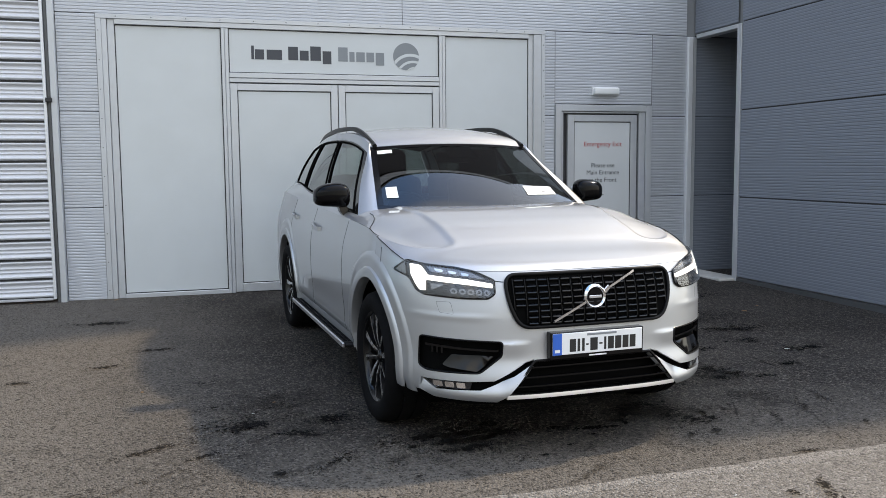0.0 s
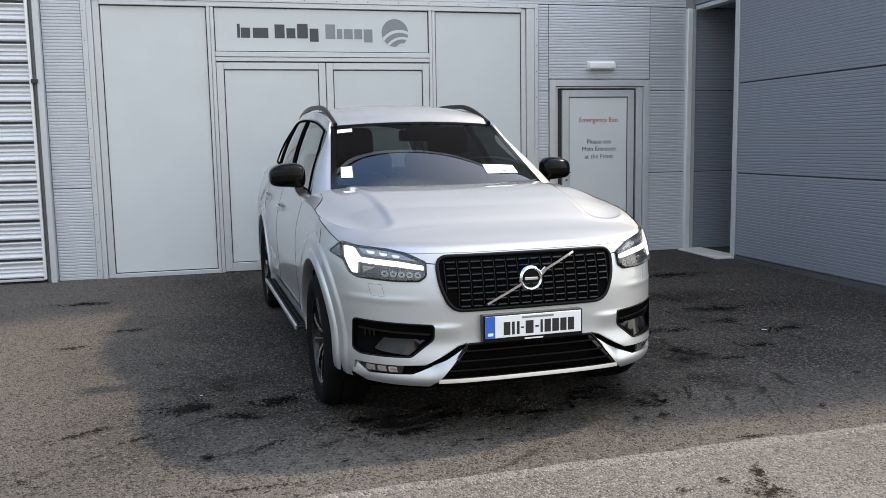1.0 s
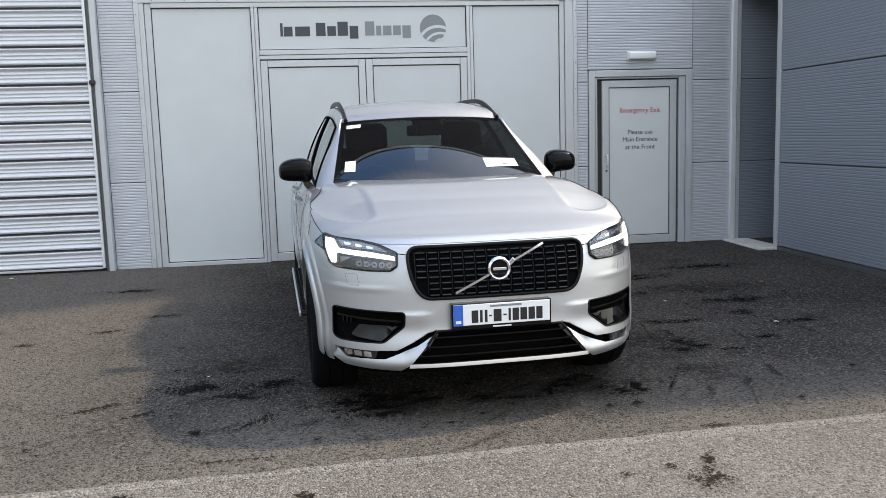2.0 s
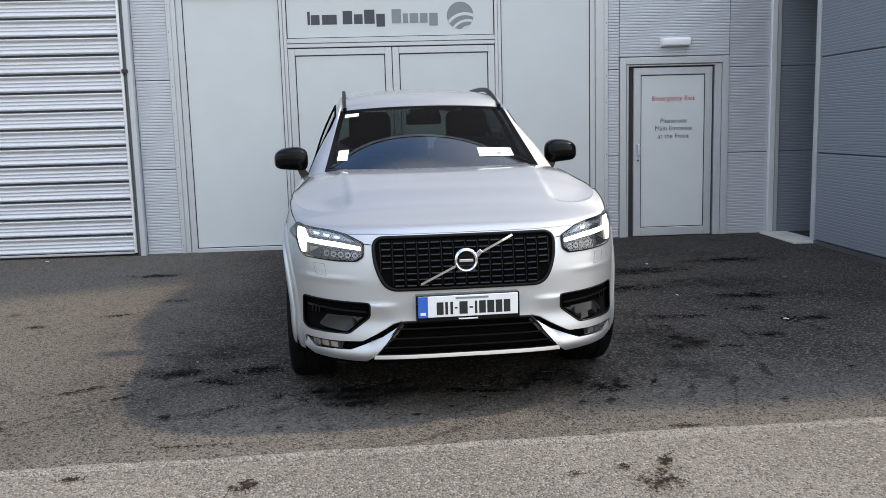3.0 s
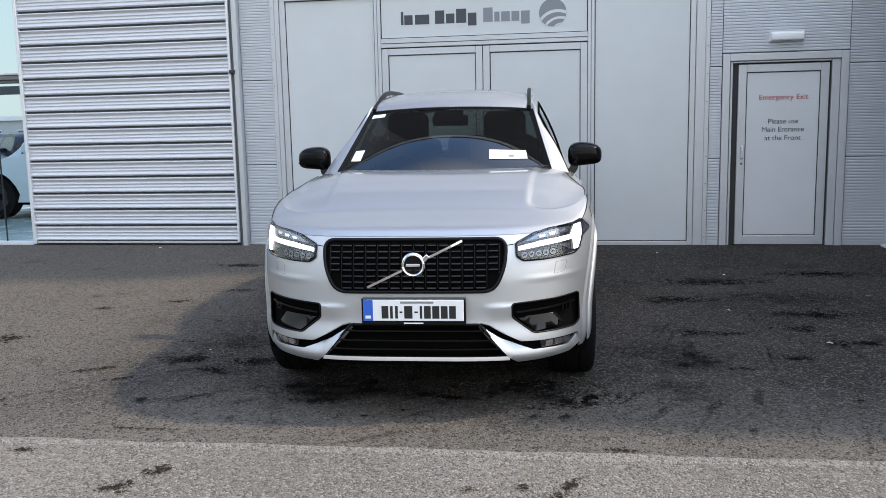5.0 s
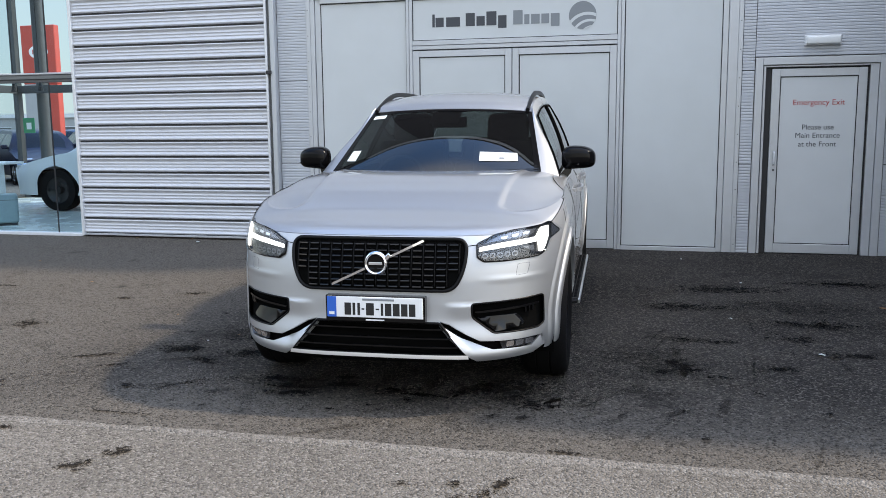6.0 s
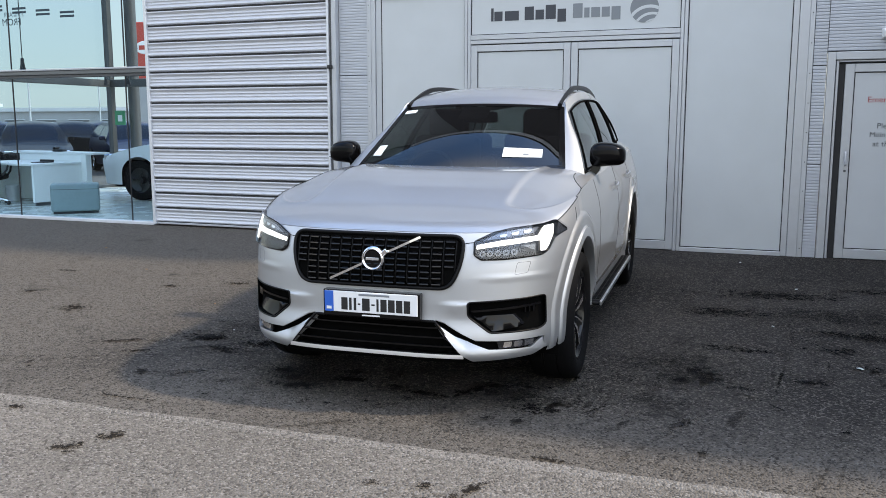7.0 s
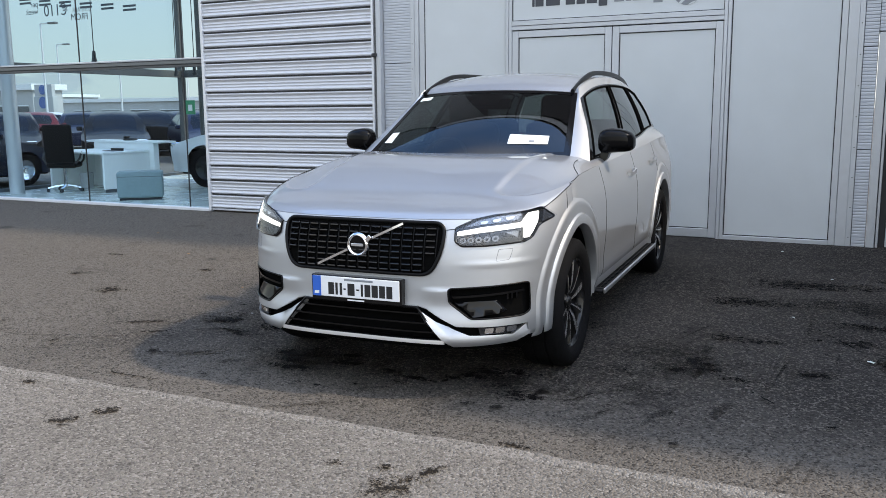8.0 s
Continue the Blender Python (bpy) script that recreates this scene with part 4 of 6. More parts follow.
def columns():
    out = [(u, NOSE_L * (1 - (1 - u**NOSE_N) ** (1 / NOSE_M))) for u in [math.sin(math.pi / 2 * k / 84) for k in range(85)]]
    ys = sorted(set([round(NOSE_L + 0.03 * k, 3) for k in range(1, 119)]) | set(SEAMS[1:]))
    out += [(1.0, y) for y in ys if y < CAR_L - 0.555]
    out += [(None, CAR_L - 0.55 + 0.55 * math.sin(math.pi / 2 * k / 14)) for k in range(15)]
    return out


COLS = columns()


def body_point(col, z):
    u, y = col
    if u is not None and u < 1:
        return Vector((u * half_width(z), y + nose_y(z) * fade(y) - crease(u * half_width(z), z), z))
    return Vector((side_x(y, z) if y < CAR_L - 1e-6 else 0.0, y + (nose_y(z) * fade(y) if y < 1.3 else 0), z))


def outward(bm, centre=Vector((0, 2.5, 0.65))):
    bm.normal_update()
    if sum(f.normal.dot(f.calc_center_median() - centre) * f.calc_area() for f in bm.faces) < 0:
        bmesh.ops.reverse_faces(bm, faces=bm.faces[:])
        bm.normal_update()
    return bm


def flange(bm, d):
    """Turns the free edges of a panel inwards."""
    bm.normal_update()
    nor = {v: v.normal.copy() for v in bm.verts}
    made = bmesh.ops.extrude_edge_only(bm, edges=[e for e in bm.edges if len(e.link_faces) == 1])["geom"]
    for v in made:
        if isinstance(v, bmesh.types.BMVert):
            near = min((e.other_vert(v) for e in v.link_edges if e.other_vert(v) in nor), key=lambda w: (w.co - v.co).length, default=None)
            if near is not None:
                v.co = near.co - nor[near] * d
    return bm


def body_panel(y0, y1, side, rows=30):
    """One painted panel of the lower body between two seams, with the wheel arches cut out."""
    cols = [c for c in COLS if y0 - 1e-6 <= c[1] <= y1 + 1e-6]
    grid = []
    for k in range(rows + 1):
        row = []
        for i, c in enumerate(cols):
            zt = top_z(c[1]) - 0.003
            z = bottom_z(c[1]) + (zt - bottom_z(c[1])) * k / rows
            p = body_point(c, z)
            if i == 0 and y0 > 0:
                p.y += 0.0025
            if i == len(cols) - 1 and y1 < CAR_L:
                p.y -= 0.0025
            p.x *= side
            row.append(p)
        grid.append(row)
    bm = sheet(grid)
    for yc in (AXLE_F, AXLE_R):
        def inside(v):
            return math.hypot(v.co.y - yc, v.co.z - HUB_Z) < ARCH_R and abs(v.co.x) > 0.5
        gone = [f for f in bm.faces if all(inside(v) for v in f.verts)]
        bmesh.ops.delete(bm, geom=gone, context="FACES")
        for v in bm.verts:
            if inside(v):
                a = math.atan2(v.co.z - HUB_Z, v.co.y - yc)
                v.co.y, v.co.z = yc + ARCH_R * math.cos(a), max(HUB_Z + ARCH_R * math.sin(a), 0.28)
                v.co.x = side * side_x(v.co.y, v.co.z)
    bmesh.ops.remove_doubles(bm, verts=bm.verts[:], dist=0.0008)
    outward(bm)
    return flange(bm, 0.018)


def rounded(points, r, n=5):
    """A polygon with rounded corners."""
    out = []
    pts = [Vector(p) for p in points]
    for i, p in enumerate(pts):
        a, b = pts[i - 1] - p, pts[(i + 1) % len(pts)] - p
        q = min(r, a.length * 0.45, b.length * 0.45)
        s, e = p + a.normalized() * q, p + b.normalized() * q
        for k in range(n + 1):
            t = k / n
            out.append(s * (1 - t) ** 2 + p * 2 * t * (1 - t) + e * t**2)
    return out


def mirrored(points):
    return [(-x, z) for x, z in points][::-1]


def patch(points, off, depth=0.012, step=0.035, surface=front_y):
    """A plate of the outline given in (x, z) that follows the nose, off in front of it."""
    bm = bmesh.new()
    bm.faces.new([bm.verts.new((p[0], 0, p[1])) for p in points])
    xs, zs = [p[0] for p in points], [p[1] for p in points]
    for lo, hi, axis in ((min(xs), max(xs), 0), (min(zs), max(zs), 2)):
        k = math.floor(lo / step) + 1
        while k * step < hi:
            no = Vector((1, 0, 0)) if axis == 0 else Vector((0, 0, 1))
            bmesh.ops.bisect_plane(bm, geom=bm.verts[:] + bm.edges[:] + bm.faces[:], plane_co=no * (k * step), plane_no=no, dist=1e-5)
            k += 1
    for v in bm.verts:
        x, z = v.co.x, v.co.z
        e = 0.004
        gx = (surface(x + e, z) - surface(x - e, z)) / (2 * e)
        gz = (surface(x, z + e) - surface(x, z - e)) / (2 * e)
        gx = max(-4, min(4, gx))
        n = Vector((gx, -1, gz)).normalized()
        v.co = Vector((x, surface(x, z), z)) + n * off
    outward(bm)
    return flange(bm, depth)


def on_nose(x, z, off=0.0):
    return Vector((x, front_y(x, z) - off, z))


def rim_line(points, off, r, n=8):
    """A bead along an outline on the nose."""
    dense = []
    for i, p in enumerate(points):
        q = points[(i + 1) % len(points)]
        m = max(1, int(math.hypot(q[0] - p[0], q[1] - p[1]) / 0.03))
        dense += [on_nose(p[0] + (q[0] - p[0]) * k / m, p[1] + (q[1] - p[1]) * k / m, off) for k in range(m)]
    return sweep(dense, disc_section(r, n), closed=True, up=Vector((0, 1, 0.01)))


car = thing("car", pose(3.716, 4.25, ground_z(4.25) + 0.004, 0.57, 0, 2.9), "silver large family SUV with black grille and roof rails, lights on", "car")

part("underbody", box(-0.80, 0.80, 0.40, 4.75, 0.20, 0.62, 0.05), M_UNDER, car)
bm = bmesh.new()
for s in (-1, 1):
    box(s * 0.60 - 0.2, s * 0.60 + 0.2, 1.36, 3.40, 0.26, 0.95, 0.02, bm)
    for yc in (AXLE_F, AXLE_R):
        liner = sheet([[(s * x, yc + 0.48 * math.cos(a), HUB_Z + 0.48 * math.sin(a)) for a in np.linspace(-0.25, math.pi + 0.25, 26)] for x in (0.55, 0.90)])
        merge(bm, liner)
    box(s * 0.35 - 0.3, s * 0.35 + 0.3, 0.25, 0.44, 0.24, 0.90, 0.02, bm)
part("inner_structure", bm, M_UNDER, car)
bumper = None
for s in (1, -1):
    for name, y0, y1 in (("front_bumper", 0, 0.60), ("front_wing", None, 1.60), ("front_door", 1.60, 2.68), ("rear_door", 2.68, 3.62), ("rear_wing", 3.62, 4.33), ("rear_bumper", 4.33, CAR_L)):
        if name == "front_bumper":
            continue
        if y0 is None:
            y0 = [c[1] for c in COLS if c[1] >= 0.60][0]
        p = part(name, body_panel(y0, y1, s), M_PAINT, car, "", 35)
        if name in ("front_door", "rear_door"):
            hy = y1 - 0.20
            hz = top_z(hy) - 0.135
            hx = side_x(hy, hz)
            pts = [(s * (hx + o), hy + d, hz + 0.012 * math.sin(d * 9)) for d, o in ((-0.11, 0.0), (-0.10, 0.022), (-0.05, 0.034), (0.0, 0.036), (0.05, 0.034), (0.10, 0.022), (0.11, 0.0))]
            part("door_handle", sweep(pts, [(-0.005, -0.014), (0.005, -0.014), (0.006, 0.014), (-0.006, 0.014)]), M_PAINT, p, "", 40)
y_seam = [c[1] for c in COLS if c[1] >= 0.60][0]
bm = body_panel(0, y_seam, 1, 64)
merge(bm, body_panel(0, y_seam, -1, 64))
bmesh.ops.remove_doubles(bm, verts=[v for v in bm.verts if abs(v.co.x) < 0.0005], dist=0.0015)


def inside_outline(x, z, poly):
    hit = False
    for i, p in enumerate(poly):
        q = poly[i - 1]
        if (p[1] > z) != (q[1] > z) and x < (q[0] - p[0]) * (z - p[1]) / (q[1] - p[1]) + p[0]:
            hit = not hit
    return hit


DUCT = rounded([(0.500, 0.597), (0.660, 0.604), (0.848, 0.611), (0.853, 0.455), (0.828, 0.437), (0.612, 0.441), (0.502, 0.525)], 0.016)
OVERHANG = [(0.336, 0.502), (0.385, 0.488), (0.460, 0.446), (0.545, 0.404), (0.660, 0.398), (0.800, 0.395), (0.846, 0.393)]
LOWER = OVERHANG + [(0.846, 0.300), (0.488, 0.290), (0.488, 0.330)]
INTAKE = rounded([(-0.335, 0.495), (0.335, 0.495), (0.484, 0.328), (-0.484, 0.328)], 0.012)
def cut_opening(bm, poly):
    """Cuts an outline given in (x, z) out of the nose."""
    xs, zs = [p[0] for p in poly], [p[1] for p in poly]
    for i, p in enumerate(poly):
        d = Vector((p[0] - poly[i - 1][0], 0, p[1] - poly[i - 1][1]))
        if d.length < 1e-4:
            continue
        x0, x1, z0, z1 = min(p[0], poly[i - 1][0]) - 0.05, max(p[0], poly[i - 1][0]) + 0.05, min(p[1], poly[i - 1][1]) - 0.03, max(p[1], poly[i - 1][1]) + 0.03
        faces = [f for f in bm.faces if any(x0 < v.co.x < x1 and z0 < v.co.z < z1 and v.co.y < 0.55 for v in f.verts)]
        geom = {e for f in faces for e in f.edges} | {v for f in faces for v in f.verts} | set(faces)
        bmesh.ops.bisect_plane(bm, geom=list(geom), plane_co=Vector((p[0], 0, p[1])), plane_no=Vector((d.z, 0, -d.x)).normalized(), dist=1e-5)
    gone = []
    for f in bm.faces:
        c = f.calc_center_median()
        if c.y < 0.55 and min(xs) < c.x < max(xs) and min(zs) < c.z < max(zs) and inside_outline(c.x, c.z, poly):
            gone.append(f)
    bmesh.ops.delete(bm, geom=gone, context="FACES")


for poly in (DUCT, mirrored(DUCT), LOWER, mirrored(LOWER), INTAKE):
    cut_opening(bm, [(q[0], q[1]) for q in poly])
bumper = part("front_bumper", bm, M_PAINT, car, "", 35)

# dark gaps between the panels
def gap_line(points, r=0.0019):
    part("shut_line", sweep(points, disc_section(r, 6), up=Vector((0.3, 1, 0.2))), M_UNDER, car)


for s in (1, -1):
    for y in SEAMS[1:-1]:
        zs = [z for z in np.linspace(bottom_z(y) + 0.03, top_z(y) - 0.01, 24) if math.hypot(y - AXLE_F, z - HUB_Z) > 0.53 and math.hypot(y - AXLE_R, z - HUB_Z) > 0.53]
        gap_line([(s * (side_x(y, z) + 0.0002), y + nose_y(z) * fade(y), z) for z in zs], 0.0012)
    zs = np.linspace(0.80, top_z(0.62) - 0.03, 10)
    gap_line([(s * (side_x(y_seam + nose_y(z) * fade(y_seam), z) + 0.0005), y_seam + nose_y(z) * fade(y_seam), z) for z in zs])
    gap_line([on_nose(s * x, 0.893 + 0.12 * (x - 0.47), 0.0005) for x in np.linspace(0.476, 0.522, 6)], 0.0022)
    edge_line = []
    for c in COLS:
        if 0.22 < c[1] < 1.03:
            p = body_point(c, top_z(c[1]))
            edge_line.append((s * (p.x + 0.001), p.y - 0.001, p.z + 0.002))
    gap_line(edge_line, 0.0019)

# wheel arch lips
for s in (1, -1):
    for yc in (AXLE_F, AXLE_R):
        rows = [[] for _ in range(10)]
        for a in np.linspace(radians(-8), radians(188), 60):
            shrink = 1 - (0.12 if yc == AXLE_F else 0.04) * smooth(radians(105), radians(185), a)
            for row, (r, o) in zip(rows, ((0.460, -0.05), (0.460, 0.004), (0.465, 0.012), (0.503, 0.015), (0.518, 0.013), (0.526, 0.003), (0.570, 0.006), (0.588, 0.009), (0.598, 0.006), (0.620, -0.003))):
                y, z = yc + r * shrink * math.cos(a), HUB_Z + r * shrink * math.sin(a)
                row.append((s * (side_x(y, max(z, 0.2)) + o), y, z))
        part("arch_lip", outward(sheet(rows), Vector((0, yc, HUB_Z))), M_PAINT, car, "", 40)

# bonnet
def bonnet_base_y(a):
    return 1.33 + 0.20 * a * a


def bonnet_point(a, b):
    """A point of the bonnet, a across from -1 to 1 and b from the nose to the windscreen."""
    u = min(abs(a), 0.99999)
    y0 = NOSE_L * (1 - (1 - u**NOSE_N) ** (1 / NOSE_M))
    yn = y0 + b * (bonnet_base_y(a) - y0)
    z = top_z(yn)
    crown = (0.050 * (0.4 * smooth(0, 1.0, b) + 0.6 * math.sin(math.pi / 2 * b)) + 0.032 * (1 - math.exp(-b / 0.075))) * (1 - u ** (6 + 6 * smooth(0.3, 0.9, b)))
    crown += 0.016 * math.sin(math.pi * b**0.9) * (1 - u ** 4)
    edge = 0.572 + 0.125 * b + 0.46 * smooth(0.30, 0.08, b) ** 1.4
    inner = 0.002 * math.exp(-((u - edge + 0.015) / 0.03) ** 2)
    out = max(0.0, min(1.0, (u - edge) / max(0.05, 1 - edge)))
    fall = math.sqrt(max(0.0, u - edge) ** 2 + 0.006 ** 2) - 0.006
    power = (inner - 0.008 * smooth(edge - 0.008, edge + 0.040, u) * (1 - out) - 0.075 * fall) * smooth(0.05, 0.20, b)
    lip = 0.006 * smooth(0.0, 0.05, b)
    return Vector((a * half_width(z) * 0.999, yn + nose_y(z) * fade(yn), z + crown + power * (1 - u ** 8) + lip * (1 - u ** 12)))


A = [math.copysign(1 - (1 - abs(k) / 90) ** 1.35, k) for k in range(-90, 91)]
rows = [[bonnet_point(a, j / 110) for a in A] for j in range(111)]
part("bonnet", flange(outward(sheet(rows)), 0.02), M_PAINT, car, "", 40)
rows = [[(a * 0.84, bonnet_base_y(a) - 0.10 + d, top_z(bonnet_base_y(a)) + 0.080 * (1 - abs(a) ** 12) + h) for a in np.linspace(-1, 1, 25)] for d, h in ((0, -0.05), (0.09, -0.02), (0.16, -0.025))]
part("cowl", sheet(rows), M_BLACK, car)
for s in (1, -1):
    gap_line([bonnet_point(s * (0.995 - 0.085 * smooth(0.40, 0.88, b)), b) + Vector((s * 0.001, 0, 0.002)) for b in np.linspace(0.40, 0.90, 22)], 0.0017)

# windscreen
def screen_point(a, s):
    x = a * (0.730 + (0.598 - 0.730) * s)
    y = (1.355 + 0.20 * a * a) * (1 - s) + (2.155 + 0.09 * a * a) * s
    z0 = 1.168 + 0.028 * a * a
    z1 = rail_z(2.155 + 0.09 * a * a) - 0.006 + 0.045 * (1 - a * a)
    return Vector((x, y, z0 + (z1 - z0) * s + 0.052 * math.sin(math.pi * max(s, 0.0) ** 0.75) * (1 - 1.05 * a * a)))


rows = [[screen_point(a, s) for a in np.linspace(-1, 1, 25)] for s in np.linspace(0, 0.93, 17)]
screen = part("windscreen", outward(sheet(rows)), M_SCREEN, car, "", 60)
screen.visible_shadow = False


def screen_strip(a0, a1, s0, s1, mat, name, lift=0.002, n=20, label=""):
    rows = []
    for s in np.linspace(s0, s1, n if abs(s1 - s0) > 0.3 else 3):
        row = []
        for a in np.linspace(a0, a1, n if abs(a1 - a0) > 0.3 else 3):
            row.append(screen_point(a, s) + Vector((0, -lift * 0.5, lift)))
        rows.append(row)
    return part(name, outward(sheet(rows)), mat, screen, label)


screen_strip(-1, 1, -0.02, 0.035, M_BLACK_GLOSS, "screen_border")
screen_strip(-1, 1, 0.875, 0.92, M_BLACK_GLOSS, "screen_border")
screen_strip(-1, -0.945, 0.035, 0.875, M_BLACK_GLOSS, "screen_border")
screen_strip(0.945, 1, 0.035, 0.875, M_BLACK_GLOSS, "screen_border")
screen_strip(-0.17, 0.17, 0.655, 0.875, M_BLACK_GLOSS, "sensor_housing", -0.004)
screen_strip(-0.91, -0.81, 0.13, 0.275, M_PAPER, "sticker", 0.003, label="pale square permit sticker")
screen_strip(-0.93, -0.77, 0.795, 0.852, M_PAPER, "sticker", 0.003, label="small white sticker")
for s in (1, -1):
    pts = [screen_point(-0.55 * s + 1.25 * s * t, -0.045 + 0.02 * t) + Vector((0, -0.012, 0.012)) for t in np.linspace(0, 1, 14)] if s > 0 else \
          [screen_point(-0.80 + 0.75 * t, -0.045 + 0.02 * t) + Vector((0, -0.012, 0.012)) for t in np.linspace(0, 1, 14)]
    part("wiper", sweep(pts, [(-0.006, -0.006), (0.006, -0.006), (0.004, 0.008), (-0.004, 0.008)]), M_BLACK, car)

# roof and greenhouse
ROOF_X = 0.608


def roof_point(a, y):
    return Vector((a * ROOF_X * (1 - 0.10 * smooth(3.2, 4.8, y)), y, rail_z(y) + 0.052 * (1 - a * a) + 0.0))


# its leading edge rolls down to the glass
rows = [[screen_point(a, q) + Vector((0, -0.002, 0.004)) for a in np.linspace(-1, 1, 25)] for q in (0.922, 0.945, 0.97)]
rows += [[roof_point(a, (2.175 + 0.09 * a * a) * (1 - t) + 4.62 * t) for a in np.linspace(-1, 1, 25)] for t in np.linspace(0, 1, 30)]
roof = part("roof", flange(outward(sheet(rows)), 0.02), M_PAINT, car, "", 50)
bm = lathe([(0.0, 0.035), (0.012, 0.034), (0.02, 0.02), (0.028, 0.0)], 16, "Z")
for v in bm.verts:
    v.co = Vector((v.co.x * 0.8, v.co.y * 2.6 + 0.02 * v.co.z, v.co.z * 1.3)) + roof_point(-0.1, 4.35)
part("aerial_fin", bm, M_PAINT, roof, "", 50)


def belt_z(y):
    return top_z(y) + 0.022 + 0.055 * smooth(1.9, 4.2, y)


def side_point(u, v, s):
    ya, yd = 1.59 + 0.62 * v, 4.72 - 0.20 * v
    y = ya + (yd - ya) * u
    z0, z1 = belt_z(y), rail_z(max(y, 2.05))
    zz = z0 + (z1 - z0) * v
    xb = (half_width(top_z(y)) - 0.052) * taper(y) * (1 - 0.085 * smooth(3.3, 4.6, y) - 0.05 * smooth(4.3, 4.8, y))
    xt = ROOF_X * (1 - 0.10 * smooth(3.2, 4.8, y))
    return Vector((s * (xb + (xt - xb) * v + 0.022 * math.sin(math.pi * v)), y, zz))


def side_sheet(u0, u1, v0, v1, s, mat, name, lift=0.0, nu=14, nv=12, parent=None, cap=False, label=""):
    bm = outward(sheet([[side_point(u, v, s) + Vector((s * lift, 0, lift * 0.4)) for u in np.linspace(u0, u1, nu)] for v in np.linspace(v0, v1, nv)]))
    if cap:
        flange(bm, 0.015)
    return part(name, bm, mat, parent or car, label, 50)


for s in (1, -1):
    rows = []
    for u in np.linspace(-0.08, 1.0, 48):
        q = side_point(u, 0.0, s)
        out = Vector((s * max(abs(q.x) + 0.001, side_x(q.y, top_z(q.y)) - 0.002), q.y, top_z(q.y) - 0.005))
        rows.append([out, out.lerp(q, 0.3) + Vector((0, 0, 0.010)), out.lerp(q, 0.65) + Vector((0, 0, 0.011)), q + Vector((-s * 0.004, 0, 0.004))])
    part("shoulder", outward(sheet(rows)), M_PAINT, car, "", 60)
    side_sheet(0, 1, 0.895, 1.0, s, M_PAINT, "roof_side", nu=40, nv=4, cap=True)
    side_sheet(0, 0.04, 0.0, 0.895, s, M_BLACK_GLOSS, "window_trim", nu=3)
    side_sheet(0.04, 0.965, 0.0, 0.045, s, M_BLACK_GLOSS, "belt_trim", nu=40, nv=3, cap=True)
    side_sheet(0.04, 0.965, 0.868, 0.895, s, M_BLACK_GLOSS, "window_trim", nu=40, nv=3, cap=True)
    side_sheet(0.345, 0.375, 0.045, 0.868, s, M_BLACK_GLOSS, "b_pillar", nu=3, cap=True)
    side_sheet(0.655, 0.685, 0.045, 0.868, s, M_BLACK_GLOSS, "c_pillar", nu=3, cap=True)
    side_sheet(0.925, 1.0, 0.0, 0.895, s, M_PAINT, "d_pillar", 0.001, nu=5, cap=True)
    for u0, u1, mat in ((0.04, 0.345, M_FRONTGLASS), (0.375, 0.655, M_TINT), (0.685, 0.925, M_TINT)):
        pane = side_sheet(u0, u1, 0.045, 0.868, s, mat, "side_window", -0.004)
        # black rubber seal all round the pane
        ring = [(u0, v) for v in np.linspace(0.05, 0.86, 9)] + [(u, 0.866) for u in np.linspace(u0, u1, 10)] + [(u1, v) for v in np.linspace(0.86, 0.05, 9)] + [(u, 0.044) for u in np.linspace(u1, u0, 10)]
        part("seal", sweep([side_point(u, v, s) + Vector((s * 0.001, 0, 0)) for u, v in ring], disc_section(0.0075, 6), closed=True), M_UNDER, pane)
    # windscreen pillar
    rows = []
    for t in np.linspace(-0.12, 1, 19):
        a, b = screen_point(s * 0.995, -0.03 + 1.03 * t), side_point(0.0, t, s)
        row = []
        for k in np.linspace(0, 1, 6):
            p = a.lerp(b, k)
            row.append(p + Vector((s * 0.3, -0.5, 0.6)).normalized() * 0.009 * math.sin(math.pi * k))
        rows.append(row)
    part("windscreen_pillar", flange(outward(sheet(rows)), 0.012), M_PAINT, car, "", 50)
    # roof rail
    pts = []
    for y in np.linspace(2.17, 4.50, 40):
        e = min(smooth(2.17, 2.80, y), 1 - smooth(4.05, 4.50, y))
        pts.append(roof_point(s * 0.95, y) + Vector((0, 0, -0.008 + 0.042 * e)))
    part("roof_rail", sweep(pts, [(-0.012, -0.022), (0.012, -0.022), (0.015, 0.002), (0.008, 0.012), (-0.008, 0.012), (-0.016, 0.002)]), M_GRILLE, car, "gloss black roof rail", 50)

# tail
rows = []
for t in np.linspace(0, 1, 14):
    row = []
    for a in np.linspace(-1, 1, 17):
        p0, p1 = roof_point(a, 4.62), Vector((a * 0.76, 4.90 - 0.10 * a * a, 1.19))
        p = p0.lerp(p1, t)
        p.y += 0.05 * math.sin(math.pi * t)
        row.append(p)
    rows.append(row)
gate = part("tailgate_window", outward(sheet(rows)), M_REARGLASS, car, "", 50)
gate.visible_shadow = False
for s in (1, -1):
    rows = [[side_point(1.0, 1 - t, s), roof_point(s, 4.62).lerp(Vector((s * 0.76, 4.80, 1.19)), t)] for t in np.linspace(0, 1, 10)]
    part("tail_pillar", outward(sheet(rows)), M_PAINT, car, "", 50)
    part("tail_lamp", box(s * 0.66 - 0.05, s * 0.66 + 0.05, 4.72, 4.88, 0.95, 1.22, 0.03), M_TAIL, car)
rows = [[(a * 0.80, 4.80 + 0.10 * (1 - a * a) - 0.25 * (1 - t), 1.20 - 0.004 * t) for a in np.linspace(-1, 1, 13)] for t in (0, 1)]
part("tail_shelf", sheet(rows), M_PAINT, car)

